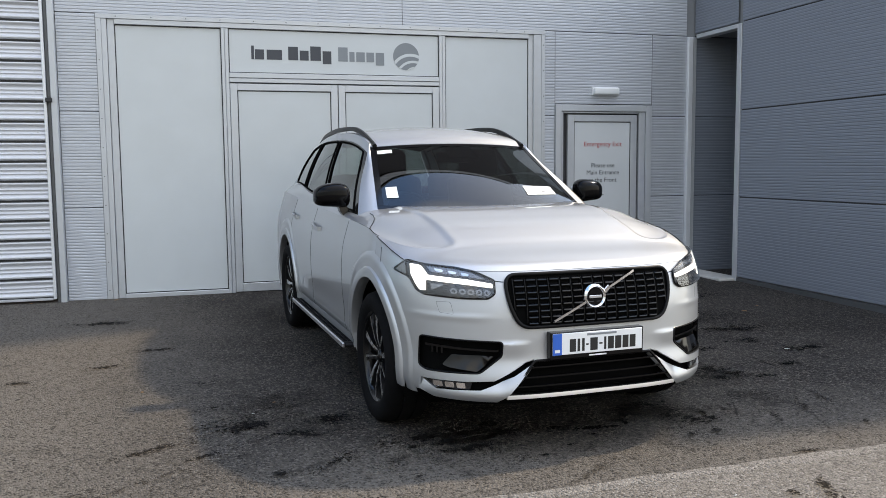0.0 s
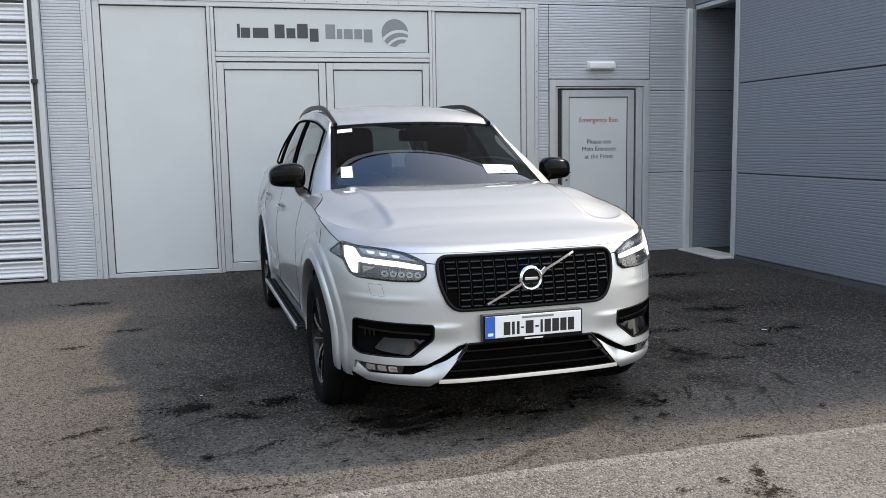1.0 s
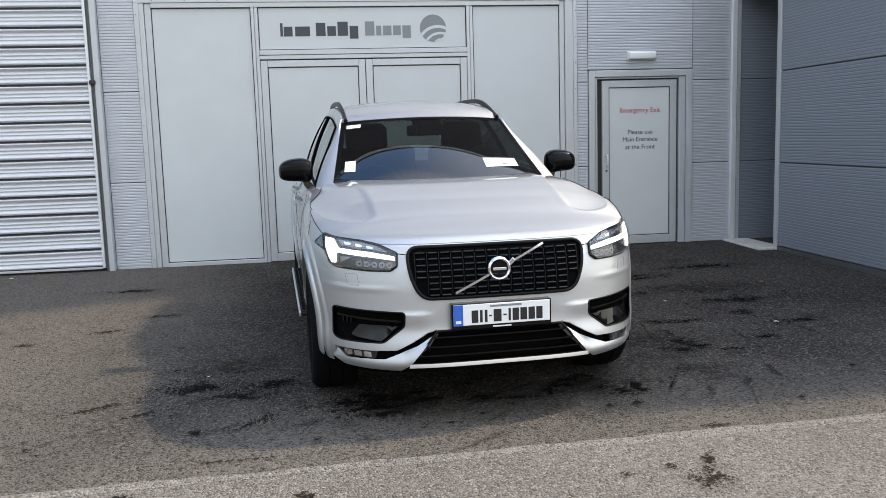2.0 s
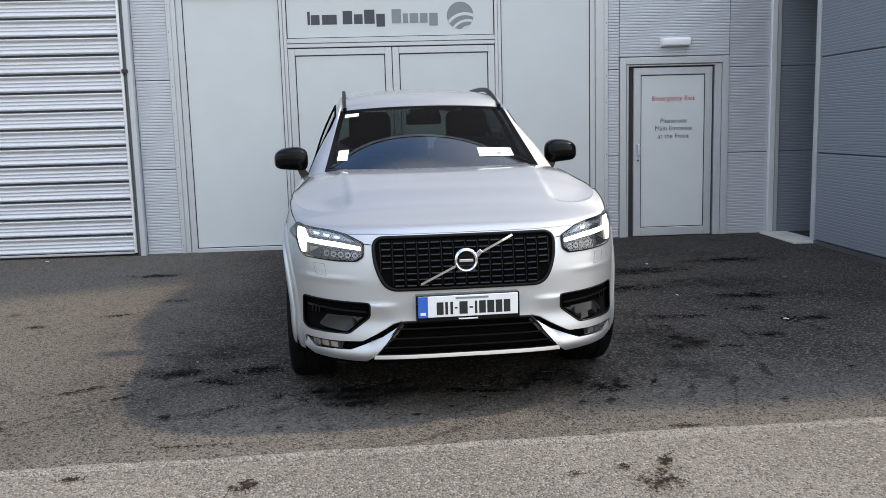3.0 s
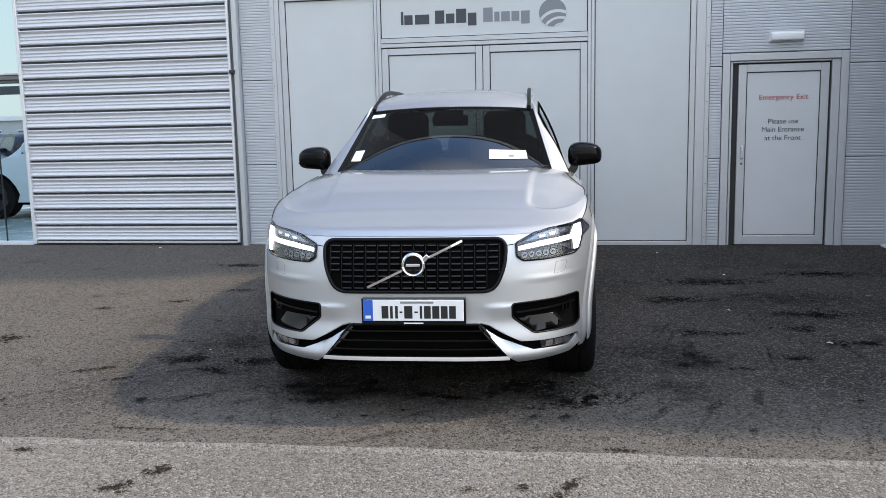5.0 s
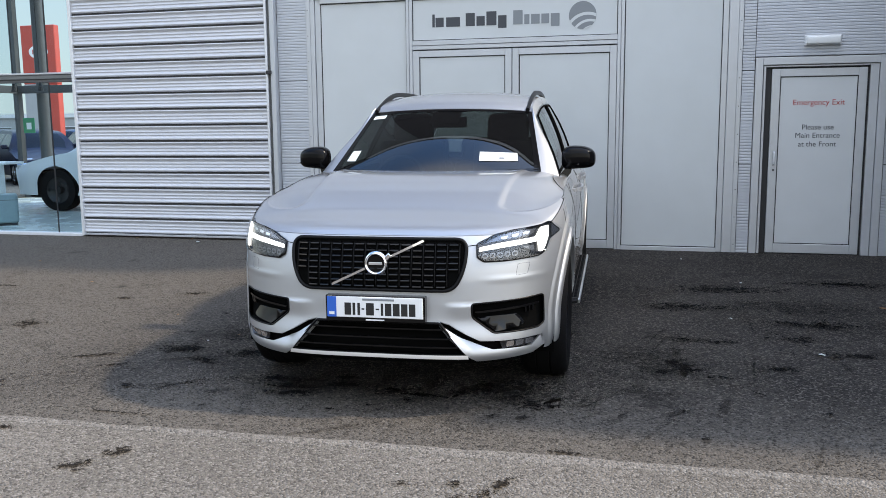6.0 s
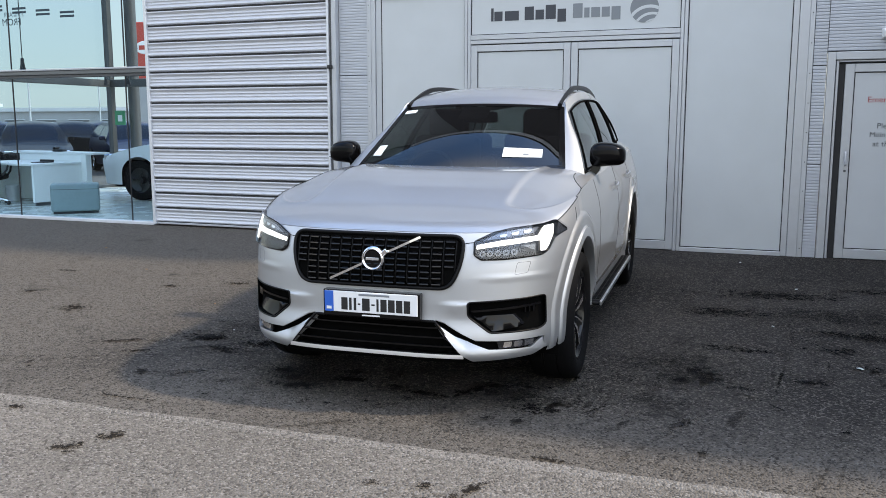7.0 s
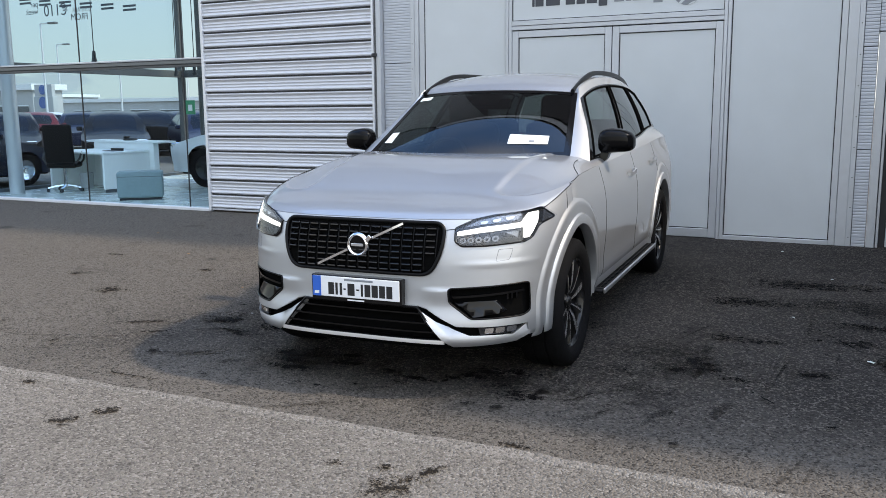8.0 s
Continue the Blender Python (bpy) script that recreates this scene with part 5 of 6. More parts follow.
# cabin
part("cabin_floor", box(-0.80, 0.80, 1.30, 4.70, 0.60, 0.66), M_CABIN, car)
bm = bmesh.new()
for s in (1, -1):
    box(s * 0.83 - 0.02, s * 0.83 + 0.02, 1.60, 4.55, 0.62, 1.10, 0.01, bm)
box(-0.80, 0.80, 4.55, 4.62, 0.62, 1.15, 0.01, bm)
part("door_lining", bm, M_CABIN, car)
rows = []
for t in np.linspace(0, 1, 12):
    row = []
    for a in np.linspace(-1, 1, 25):
        far = 2.02 - 0.22 * a * a
        y = (1.46 + 0.15 * a * a) * (1 - t) + far * t
        row.append((a * 0.74, y, 1.105 + 0.030 * smooth(0, 0.8, t) * (1 - 0.6 * a * a) - 0.05 * smooth(0.86, 1, t)))
    rows.append(row)
rows.append([(x, y + 0.02, 0.75) for x, y, z in rows[-1]])
part("dashboard", outward(sheet(rows), Vector((0, 1.8, 0.5))), M_CABIN, car, "dark moulded dashboard", 50)
bm = lathe([(0.178 + 0.013 * math.cos(t), 0.013 * math.sin(t)) for t in np.linspace(0, 2 * math.pi, 9)], 36, "Z")
box(-0.17, 0.17, -0.025, 0.025, -0.02, 0.0, 0.008, bm)
box(-0.05, 0.05, -0.06, 0.06, -0.035, 0.0, 0.02, bm)
part("steering_wheel", turned(bm, pose(-0.37, 2.04, 1.11, 62)), M_WHEEL, car, "", 40)


def seat(x, y, w, parent, dz=0.0):
    q = part("seat", box(x - w / 2, x + w / 2, y - 0.45, y + 0.08, 0.78 - dz, 0.96 - dz, 0.06, seg=3), M_LEATHER, parent, "charcoal leather seat", 40)
    bm = turned(box(-w / 2, w / 2, -0.07, 0.07, 0, 0.60, 0.055, seg=3), pose(x, y, 0.88 - dz, -14))
    part("backrest", bm, M_LEATHER, q, "", 40)
    bm = turned(box(-0.165, 0.165, -0.05, 0.05, -0.03, 0.205, 0.06, seg=3), pose(x, y + 0.155, 1.47 - dz, -6))
    for k in (-0.05, 0.05):
        cyl((x + k, y + 0.15, 1.40 - dz), (x + k, y + 0.155, 1.52 - dz), 0.007, 8, bm=bm)
    part("headrest", bm, M_LEATHER, q, "", 40)


for x in (-0.385, 0.385):
    seat(x, 2.42, 0.54, car, 0.09)
for x in (-0.45, 0.0, 0.45):
    seat(x, 3.40, 0.44, car, 0.30)
rows = [[roof_point(a * 0.97, (2.19 + 0.09 * a * a) * (1 - t) + 4.58 * t) - Vector((0, 0, 0.03)) for a in np.linspace(-1, 1, 17)] for t in np.linspace(0, 1, 20)]
part("headlining", sheet(rows), M_CABIN, car, "charcoal headlining", 50)
bm = box(-0.13, 0.13, -0.02, 0.02, -0.04, 0.04, 0.015, seg=2)
part("interior_mirror", turned(bm, pose(0, 2.12, 1.52)), M_BLACK, car)
screen_strip(0.445, 0.80, 0.130, 0.235, M_PAPER, "dash_paper", 0.003, label="white printed card behind the windscreen")
screen_strip(0.555, 0.575, 0.135, 0.23, M_PAPER_G, "card_print", 0.005)
screen_strip(0.62, 0.76, 0.205, 0.213, M_PAPER_G, "card_print", 0.005)
screen_strip(0.63, 0.68, 0.150, 0.170, M_LETTER_M, "card_print", 0.005)

# grille
G_OUT = rounded([(-0.474, 0.930), (0.474, 0.930), (0.466, 0.79), (0.412, 0.668), (-0.412, 0.668), (-0.466, 0.79)], 0.062, 6)
grille = part("grille", patch(G_OUT, 0.006), M_UNDER, car, "gloss black grille with rows of short fins")
part("grille_frame", rim_line(G_OUT, 0.012, 0.010), M_GRILLE, grille, "", 50)


def in_grille(x, z, m=0.02):
    if not 0.668 + m < z < 0.930 - m:
        return False
    return abs(x) < (0.468 if z > 0.79 else 0.412 + (z - 0.668) * 0.45) - m


fin_me = None
for i in range(-7, 8):
    x = i * 0.0625
    zs = [z for z in np.linspace(0.680, 0.918, 25) if in_grille(x, z, 0.012)]
    part("grille_bar", sweep([on_nose(x, z, 0.016) for z in zs], [(-0.004, -0.010), (0.004, -0.010), (0.002, 0.002), (-0.002, 0.002)], up=Vector((0, -1, 0))), M_GRILLE, grille)
    for j in range(8):
        z = 0.693 + 0.0305 * j
        xc = x + 0.031
        if not in_grille(xc + 0.026, z) or not in_grille(xc - 0.026, z):
            continue
        if fin_me is None:
            ob = part("grille_fin", turned(box(-0.025, 0.025, -0.016, 0.006, -0.005, 0.005, 0.003), Matrix()), M_PIANO, grille)
            fin_me = ob.data
        else:
            ob = new("grille_fin", fin_me)
            ob.parent = grille
        slope = math.degrees(math.atan((front_y(xc + 0.02, z) - front_y(xc - 0.02, z)) / 0.04))
        ob.matrix_basis = pose(*on_nose(xc, z, 0.012), 24, 0, slope)
BZ = 0.806
bm = lathe([(0.042, -0.004), (0.046, 0.012), (0.054, 0.018), (0.062, 0.012), (0.066, -0.004)], 40, "Z")
badge = part("badge", turned(bm, pose(0, front_y(0, BZ) - 0.022, BZ, 90)), M_CHROME, grille, "round chrome badge with black centre", 50)
part("badge_centre", turned(cyl((0, 0, -0.004), (0, 0, 0.009), 0.043, 36), pose(0, front_y(0, BZ) - 0.022, BZ, 90)), M_BLACK_GLOSS, badge)
part("badge_bar", box(-0.036, 0.036, front_y(0, BZ) - 0.036, front_y(0, BZ) - 0.028, BZ - 0.007, BZ + 0.007, 0.002), M_SATIN, badge)
d = Vector((0.475, 0, 0.225)).normalized()
for a, b in ((-0.262, -0.064), (0.060, 0.275)):
    pts = [on_nose(d.x * t, BZ + d.z * t, 0.026) for t in np.linspace(a, b, 8)]
    part("badge_slash", sweep(pts, [(-0.003, -0.006), (0.003, -0.006), (0.003, 0.006), (-0.003, 0.006)], up=Vector((0.4, 0, -0.9))), M_CHROME, badge)
bm = turned(box(-0.02, 0.02, -0.006, 0.006, -0.012, 0.012, 0.003), pose(d.x * 0.072, front_y(0, BZ) - 0.03, BZ + d.z * 0.072 + 0.004, 0, -45))
part("badge_arrow", bm, M_CHROME, badge)

# number plate, lettering left as plain bars
PY = -0.034
holder = part("plate_holder", box(-0.268, 0.268, PY, PY + 0.05, 0.500, 0.640, 0.004), M_BLACK_GLOSS, car)
plate = part("number_plate", box(-0.258, 0.258, PY - 0.004, PY + 0.001, 0.524, 0.634, 0.002), M_PLATE_W, holder, "white number plate with blue band and plain black bars")
part("plate_band", box(-0.258, -0.208, PY - 0.0055, PY - 0.003, 0.5245, 0.6335), M_PLATE_B, plate)
part("band_bar", box(-0.247, -0.219, PY - 0.0068, PY - 0.005, 0.537, 0.552), M_PLATE_W, plate)
for a, b, z0, z1 in ((-0.163, -0.128, 0.537, 0.602), (-0.119, -0.105, 0.537, 0.602), (-0.093, -0.079, 0.537, 0.602), (-0.070, -0.056, 0.566, 0.574), (-0.046, -0.004, 0.537, 0.602), (0.006, 0.024, 0.566, 0.574),
                     (0.034, 0.046, 0.537, 0.602), (0.056, 0.090, 0.537, 0.602), (0.098, 0.134, 0.537, 0.602), (0.142, 0.176, 0.537, 0.602), (0.184, 0.218, 0.537, 0.602)):
    part("plate_bar", box(a, b, PY - 0.0052, PY - 0.0035, z0, z1), M_INK, plate)
part("plate_bar", box(-0.065, 0.105, PY - 0.0052, PY - 0.0035, 0.615, 0.6255), M_LETTER_M, plate)
part("holder_bar", box(-0.05, 0.05, PY - 0.001, PY + 0.001, 0.508, 0.515), M_PLATE_W, holder)

# lower intake, blades, fog lamps
def deeper(d):
    return lambda x, z: front_y(x, z) + d


def recess_wall(points, d):
    """The side walls of an opening in the nose."""
    ring = [points[i] for i in range(len(points))] + [points[0]]
    return sheet([[on_nose(p[0], p[1], o) for p in ring] for o in (0.003, -d)])


intake = part("lower_intake", patch(INTAKE, 0.0, surface=deeper(0.07)), M_UNDER, car, "black lower air intake with slats")
part("intake_wall", recess_wall(INTAKE, 0.075), M_GRILLE, intake, "", 50)
part("intake_frame", rim_line(INTAKE, 0.001, 0.007), M_GRILLE, intake, "", 50)
for z, w in ((0.462, 0.355), (0.415, 0.398), (0.370, 0.438)):
    pts = [on_nose(x, z, -0.012) for x in np.linspace(-w, w, 17)]
    part("intake_slat", sweep(pts, [(-0.010, -0.004), (0.010, -0.004), (0.010, 0.004), (-0.010, 0.004)]), M_BLACK_GLOSS, intake)
part("lip_trim", patch([(-0.484, 0.310), (0.484, 0.310), (0.479, 0.326), (-0.479, 0.326)], 0.020, 0.02, surface=lambda x, z: front_y(x, z) + 0.7 * (z - 0.312)), M_SATIN, car, "satin silver lip trim", 40)
pts = [on_nose(x, 0.300, -0.10) for x in np.linspace(-0.72, 0.72, 25)]
part("chin_spoiler", sweep(pts, [(-0.02, -0.04), (0.02, -0.04), (0.02, 0.03), (-0.02, 0.03)]), M_UNDER, car)
for s in (1, -1):
    side = (lambda q: q) if s > 0 else mirrored
    fog_pts = DUCT if s > 0 else mirrored(DUCT)
    duct = part("air_duct", patch(side([(0.485, 0.612), (0.660, 0.619), (0.890, 0.626), (0.895, 0.430), (0.600, 0.426), (0.485, 0.515)]), 0.0, surface=deeper(0.045)), M_UNDER, car, "black side air duct with gloss blade")
    part("duct_wall", recess_wall(fog_pts, 0.05), M_GRILLE, duct, "", 50)
    part("duct_frame", rim_line(fog_pts, 0.001, 0.0045), M_GRILLE, duct, "", 50)
    part("duct_blade", patch(rounded(side([(0.515, 0.556), (0.832, 0.574), (0.832, 0.562), (0.525, 0.546)]), 0.006), -0.004), M_BLACK_GLOSS, duct)
    part("duct_panel", patch(rounded(side([(0.522, 0.523), (0.600, 0.526), (0.722, 0.527), (0.765, 0.472), (0.740, 0.462), (0.622, 0.448)]), 0.008), 0.002, surface=lambda x, z: front_y(x, z) + 0.21 * (z - 0.440)), M_BLACK_GLOSS, duct, "tilted gloss black panel", 60)
    for k in range(3):
        x0 = 0.735 + 0.018 * k
        part("duct_slat", patch(side([(x0 + 0.03, 0.565), (x0 + 0.037, 0.565), (x0 + 0.037, 0.53), (x0 + 0.03, 0.53)]), -0.006), M_BLACK_GLOSS, duct)
    recess = rounded(side([(0.330, 0.512), (0.385, 0.496), (0.545, 0.410), (0.660, 0.404), (0.800, 0.401), (0.856, 0.400), (0.856, 0.300), (0.488, 0.290)]), 0.01)
    part("bumper_groove", patch(recess, 0.0, 0.01, surface=deeper(0.055)), M_UNDER, car)
    over = OVERHANG if s > 0 else [(-x, z) for x, z in OVERHANG]
    part("bumper_edge", sheet([[on_nose(x, z + dz, o) for x, z in over] for dz, o in ((0.004, 0.001), (0.0, 0.0), (-0.003, -0.006), (-0.001, -0.05))]), M_PAINT, bumper, "", 60)
    part("bumper_blade", patch(rounded(side([(0.337, 0.493), (0.362, 0.470), (0.440, 0.420), (0.515, 0.386), (0.605, 0.353), (0.700, 0.350), (0.792, 0.345), (0.838, 0.391), (0.852, 0.391), (0.850, 0.332), (0.795, 0.303), (0.526, 0.294), (0.484, 0.324)]), 0.006), 0.004, 0.03, 0.02, surface=lambda x, z: front_y(x, z) - 0.006 + 0.55 * max(0.0, z - (0.325 + 0.95 * max(0.0, 0.50 - abs(x))))), M_PAINT, car, "painted lower bumper blade", 50)
    fog = part("fog_lamp", patch(rounded(side([(0.640, 0.392), (0.826, 0.390), (0.795, 0.352), (0.650, 0.354)]), 0.006), 0.0, surface=deeper(0.022)), M_LAMP_DK, car, "small rectangular fog lamp")
    for k in range(3):
        x0 = 0.672 + 0.046 * k
        part("lamp_cell", patch(rounded(side([(x0, 0.386), (x0 + 0.036, 0.386), (x0 + 0.032, 0.359), (x0 - 0.004, 0.359)]), 0.006), 0.004, surface=deeper(0.022)), M_CHROME, fog)
    part("washer_gap", rim_line(rounded(side([(0.726, 0.793), (0.784, 0.793), (0.772, 0.738), (0.716, 0.733)]), 0.008), 0.0, 0.0010, 6), M_STEEL_D, bumper)
    # headlamp
    H_OUT = rounded(side([(0.522, 0.903), (0.610, 0.946), (0.690, 0.963), (0.825, 0.973), (0.868, 0.985), (0.918, 0.930), (0.872, 0.901), (0.854, 0.843), (0.828, 0.824), (0.665, 0.815), (0.560, 0.815), (0.526, 0.838)]), 0.010)
    lampu = part("headlamp", patch(H_OUT, 0.002), M_LAMP_DK, car, "clear headlamp with lit T-shaped daytime light")
    part("headlamp_frame", rim_line(H_OUT, 0.006, 0.0055, 6), M_BLACK_GLOSS, lampu, "", 50)
    part("daytime_light", patch(rounded(side([(0.532, 0.864), (0.532, 0.884), (0.650, 0.905), (0.800, 0.918), (0.820, 0.962), (0.856, 0.966), (0.860, 0.916), (0.848, 0.868), (0.836, 0.842), (0.817, 0.842), (0.812, 0.895), (0.650, 0.880)]), 0.005), 0.011, 0.006), M_DRL, lampu, "glowing white T-shaped light")
    part("reflector", patch(rounded(side([(0.560, 0.905), (0.625, 0.938), (0.700, 0.954), (0.802, 0.960), (0.786, 0.934), (0.650, 0.917)]), 0.006), 0.006, 0.004), M_LAMP_CELL, lampu, "smoked upper reflector bowl")
    for k in range(3):
        x0, dz = 0.632 + 0.052 * k, 0.008 * k
        part("projector", patch(rounded(side([(x0, 0.930 + dz), (x0 + 0.036, 0.936 + dz), (x0 + 0.030, 0.921 + dz), (x0 + 0.004, 0.919 + dz)]), 0.006), 0.011, 0.005), M_LAMP_IN, lampu, "bright projector lens")
    part("marker_light", patch(rounded(side([(0.872, 0.972), (0.908, 0.930), (0.876, 0.910)]), 0.005), 0.009, 0.005), M_LAMP_CELL, lampu)
    part("reflector", patch(rounded(side([(0.742, 0.876), (0.796, 0.880), (0.796, 0.846)]), 0.006), 0.006, 0.004), M_LAMP_CELL, lampu, "smoked lower reflector bowl")
    for k in range(5):
        x0 = 0.562 + 0.036 * k
        ring = [(x0 + 0.015 * math.cos(a), 0.841 + 0.0015 * k + 0.015 * math.sin(a)) for a in np.linspace(0, 2 * math.pi, 15)[:-1]]
        cell = part("lamp_cell", patch(side(ring), 0.008, 0.005), M_LAMP_CELL, lampu, "small chrome lamp cell")
        core = [(x0 + 0.007 * math.cos(a), 0.841 + 0.0015 * k + 0.007 * math.sin(a)) for a in np.linspace(0, 2 * math.pi, 11)[:-1]]
        part("cell_lens", patch(side(core), 0.0115, 0.003), M_LAMP_DK, cell)
    lens = part("lens", patch(H_OUT, 0.018, 0.012), M_LENS, lampu, "", 50)
    lens.visible_shadow = False

# door mirrors
for s in (1, -1):
    bm = bmesh.new()
    bmesh.ops.create_uvsphere(bm, u_segments=32, v_segments=20, radius=1)
    for v in bm.verts:
        x, y, z = v.co
        sx = math.copysign(abs(x) ** 0.62, x)
        sz = math.copysign(abs(z) ** 0.62, z)
        sy = math.copysign(abs(y) ** 0.75, y)
        v.co = Vector((sx * 0.118, (min(sy, 0.25)) * 0.105 + 0.02 * sx, sz * 0.080 * (1 - 0.12 * sx) - 0.012 * sx * sx))
    bm.transform(Matrix.Diagonal((s, 1, 1, 1)))
    bm.transform(pose(s * 0.968, 1.86, 1.272))
    bmesh.ops.recalc_face_normals(bm, faces=bm.faces[:])
    mir = part("door_mirror", bm, M_MIRROR, car, "gloss black door mirror", 60)
    foot = sweep([(s * 0.838, 1.85, 1.118), (s * 0.866, 1.852, 1.140), (s * 0.892, 1.855, 1.172), (s * 0.905, 1.86, 1.225)], [(-0.026, -0.034), (0.026, -0.034), (0.026, 0.030), (-0.026, 0.030)], up=Vector((0, 1, 0)))
    part("mirror_foot", foot, M_BLACK_GLOSS, mir, "", 50)
    part("mirror_seam", sweep([(s * (0.972 + 0.119 * c), 1.86 - 0.079 + 0.02 * abs(c) ** 2, 1.236) for c in np.linspace(-0.85, 0.85, 9)], disc_section(0.003, 6)), M_UNDER, mir)
    # running board
    board = part("running_board", box(s * 0.914 - 0.078, s * 0.914 + 0.078, 1.43, 3.33, 0.318, 0.340, 0.008), M_BLACK, car, "black studded running board with silver edge")
    part("edge_trim", box(s * 0.998 - 0.008, s * 0.998 + 0.008, 1.425, 3.335, 0.316, 0.349, 0.005), M_SATIN, board, "satin silver edge")
    part("tread", box(s * 0.918 - 0.068, s * 0.918 + 0.068, 1.45, 3.32, 0.339, 0.346, 0.002), M_BLACK, board)
    stud = None
    for i in range(36):
        for k in (-1, 0, 1):
            if stud is None:
                ob = part("tread_stud", box(-0.011, 0.011, -0.017, 0.017, 0, 0.005, 0.003), M_RUBBER, board)
                stud = ob.data
            else:
                ob = new("tread_stud", stud)
                ob.parent = board
            ob.location = (s * 0.944 + 0.026 * k, 1.50 + 0.0505 * i, 0.345)
    pts = [(s * (side_x(y, 0.36) + 0.004), y, 0.385) for y in np.linspace(1.34, 3.42, 20)]
    part("sill_trim", sweep(pts, [(-0.012, -0.05), (0.012, -0.05), (0.012, 0.04), (-0.012, 0.03)]), M_PAINT, car, "", 40)

# wheels
def road_wheel(x, y, s):
    tyre_prof = [(0.255, -0.105), (0.270, -0.122), (0.310, -0.134), (0.345, -0.130), (0.368, -0.112), (0.376, -0.085), (0.378, -0.045), (0.371, -0.042), (0.371, -0.034), (0.378, -0.031), (0.379, 0.0),
                 (0.378, 0.031), (0.371, 0.034), (0.371, 0.042), (0.378, 0.045), (0.376, 0.085), (0.368, 0.112), (0.345, 0.130), (0.310, 0.134), (0.270, 0.122), (0.255, 0.105)]
    bm = lathe(tyre_prof, 72, "X")
    wheel_ob = part("wheel", turned(lathe([(0.05, 0.02), (0.245, 0.02), (0.25, -0.10), (0.262, -0.105)], 48, "X"), Matrix()), M_UNDER, car)
    wheel_ob.location = (x, y, 0.376)
    wheel_ob.rotation_euler = (0.35 * (y > 2) + 0.1, 0, 0 if s > 0 else math.pi)
    part("tyre", bm, M_RUBBER, wheel_ob, "black tyre", 50)
    part("rim", lathe([(0.240, 0.03), (0.240, 0.085), (0.250, 0.108), (0.262, 0.112), (0.268, 0.105)], 56, "X"), M_RIM, wheel_ob, "black rim", 50)
    for k in range(5):
        for off in (-1, 1):
            rot = Matrix.Rotation(2 * math.pi * k / 5 + 0.15, 4, "X")
            bm = bmesh.new()
            ring = []
            for r, w, h in ((0.03, 0.017, 0.075), (0.10, 0.020, 0.092), (0.18, 0.024, 0.098), (0.253, 0.033, 0.098)):
                c = off * (0.016 + 0.060 * ((r - 0.03) / 0.22) ** 1.2)
                ring.append([bm.verts.new((h - 0.03, c - w, r)), bm.verts.new((h, c - w * 0.75, r)), bm.verts.new((h, c + w * 0.75, r)), bm.verts.new((h - 0.03, c + w, r))])
            for a, b in zip(ring, ring[1:]):
                for i in range(4):
                    bm.faces.new((a[i], a[(i + 1) % 4], b[(i + 1) % 4], b[i]))
            bmesh.ops.recalc_face_normals(bm, faces=bm.faces[:])
            sp = part("spoke", turned(bm, rot), M_RIM, wheel_ob)
            bm = bmesh.new()
            ring = []
            for r, w, h in ((0.05, 0.005, 0.080), (0.10, 0.011, 0.0932), (0.18, 0.018, 0.0992), (0.250, 0.025, 0.0992)) if off > 0 else ((0.05, 0.002, 0.080), (0.10, 0.004, 0.0932), (0.18, 0.006, 0.0992), (0.250, 0.008, 0.0992)):
                c = off * (0.016 + 0.060 * ((r - 0.03) / 0.22) ** 1.2) + 0.006
                ring.append([bm.verts.new((h, c - w, r)), bm.verts.new((h, c + w, r))])
            for a, b in zip(ring, ring[1:]):
                bm.faces.new((a[0], a[1], b[1], b[0]))
            part("machined_face", turned(bm, rot), M_RIM_CUT, sp)
    part("hub_cap", lathe([(0.0, 0.088), (0.030, 0.087), (0.036, 0.080), (0.036, 0.05)], 28, "X"), M_RIM, wheel_ob, "", 50)
    part("brake_disc", lathe([(0.06, 0.012), (0.17, 0.012), (0.17, 0.0), (0.06, 0.0)], 40, "X"), M_STEEL_D, wheel_ob)


for s in (1, -1):
    for y in (AXLE_F, AXLE_R):
        road_wheel(s * 0.828, y, s)

# ---- things in the showroom ----
FL = BASE + 0.012


def ottoman():
    t = thing("ottoman", pose(-4.78, 11.09, FL, 0, 0, 42), "grey-green leatherette bench cube on the showroom floor", "ottoman")
    part("cushion", box(-0.36, 0.36, -0.22, 0.22, 0.035, 0.47, 0.035, seg=3), M_TEAL, t, "", 40)
    part("plinth", box(-0.33, 0.33, -0.19, 0.19, 0.0, 0.04), M_GASKET, t)
    part("piping", box(-0.362, 0.362, -0.222, 0.222, 0.385, 0.392, 0.002), M_STEEL_D, t)


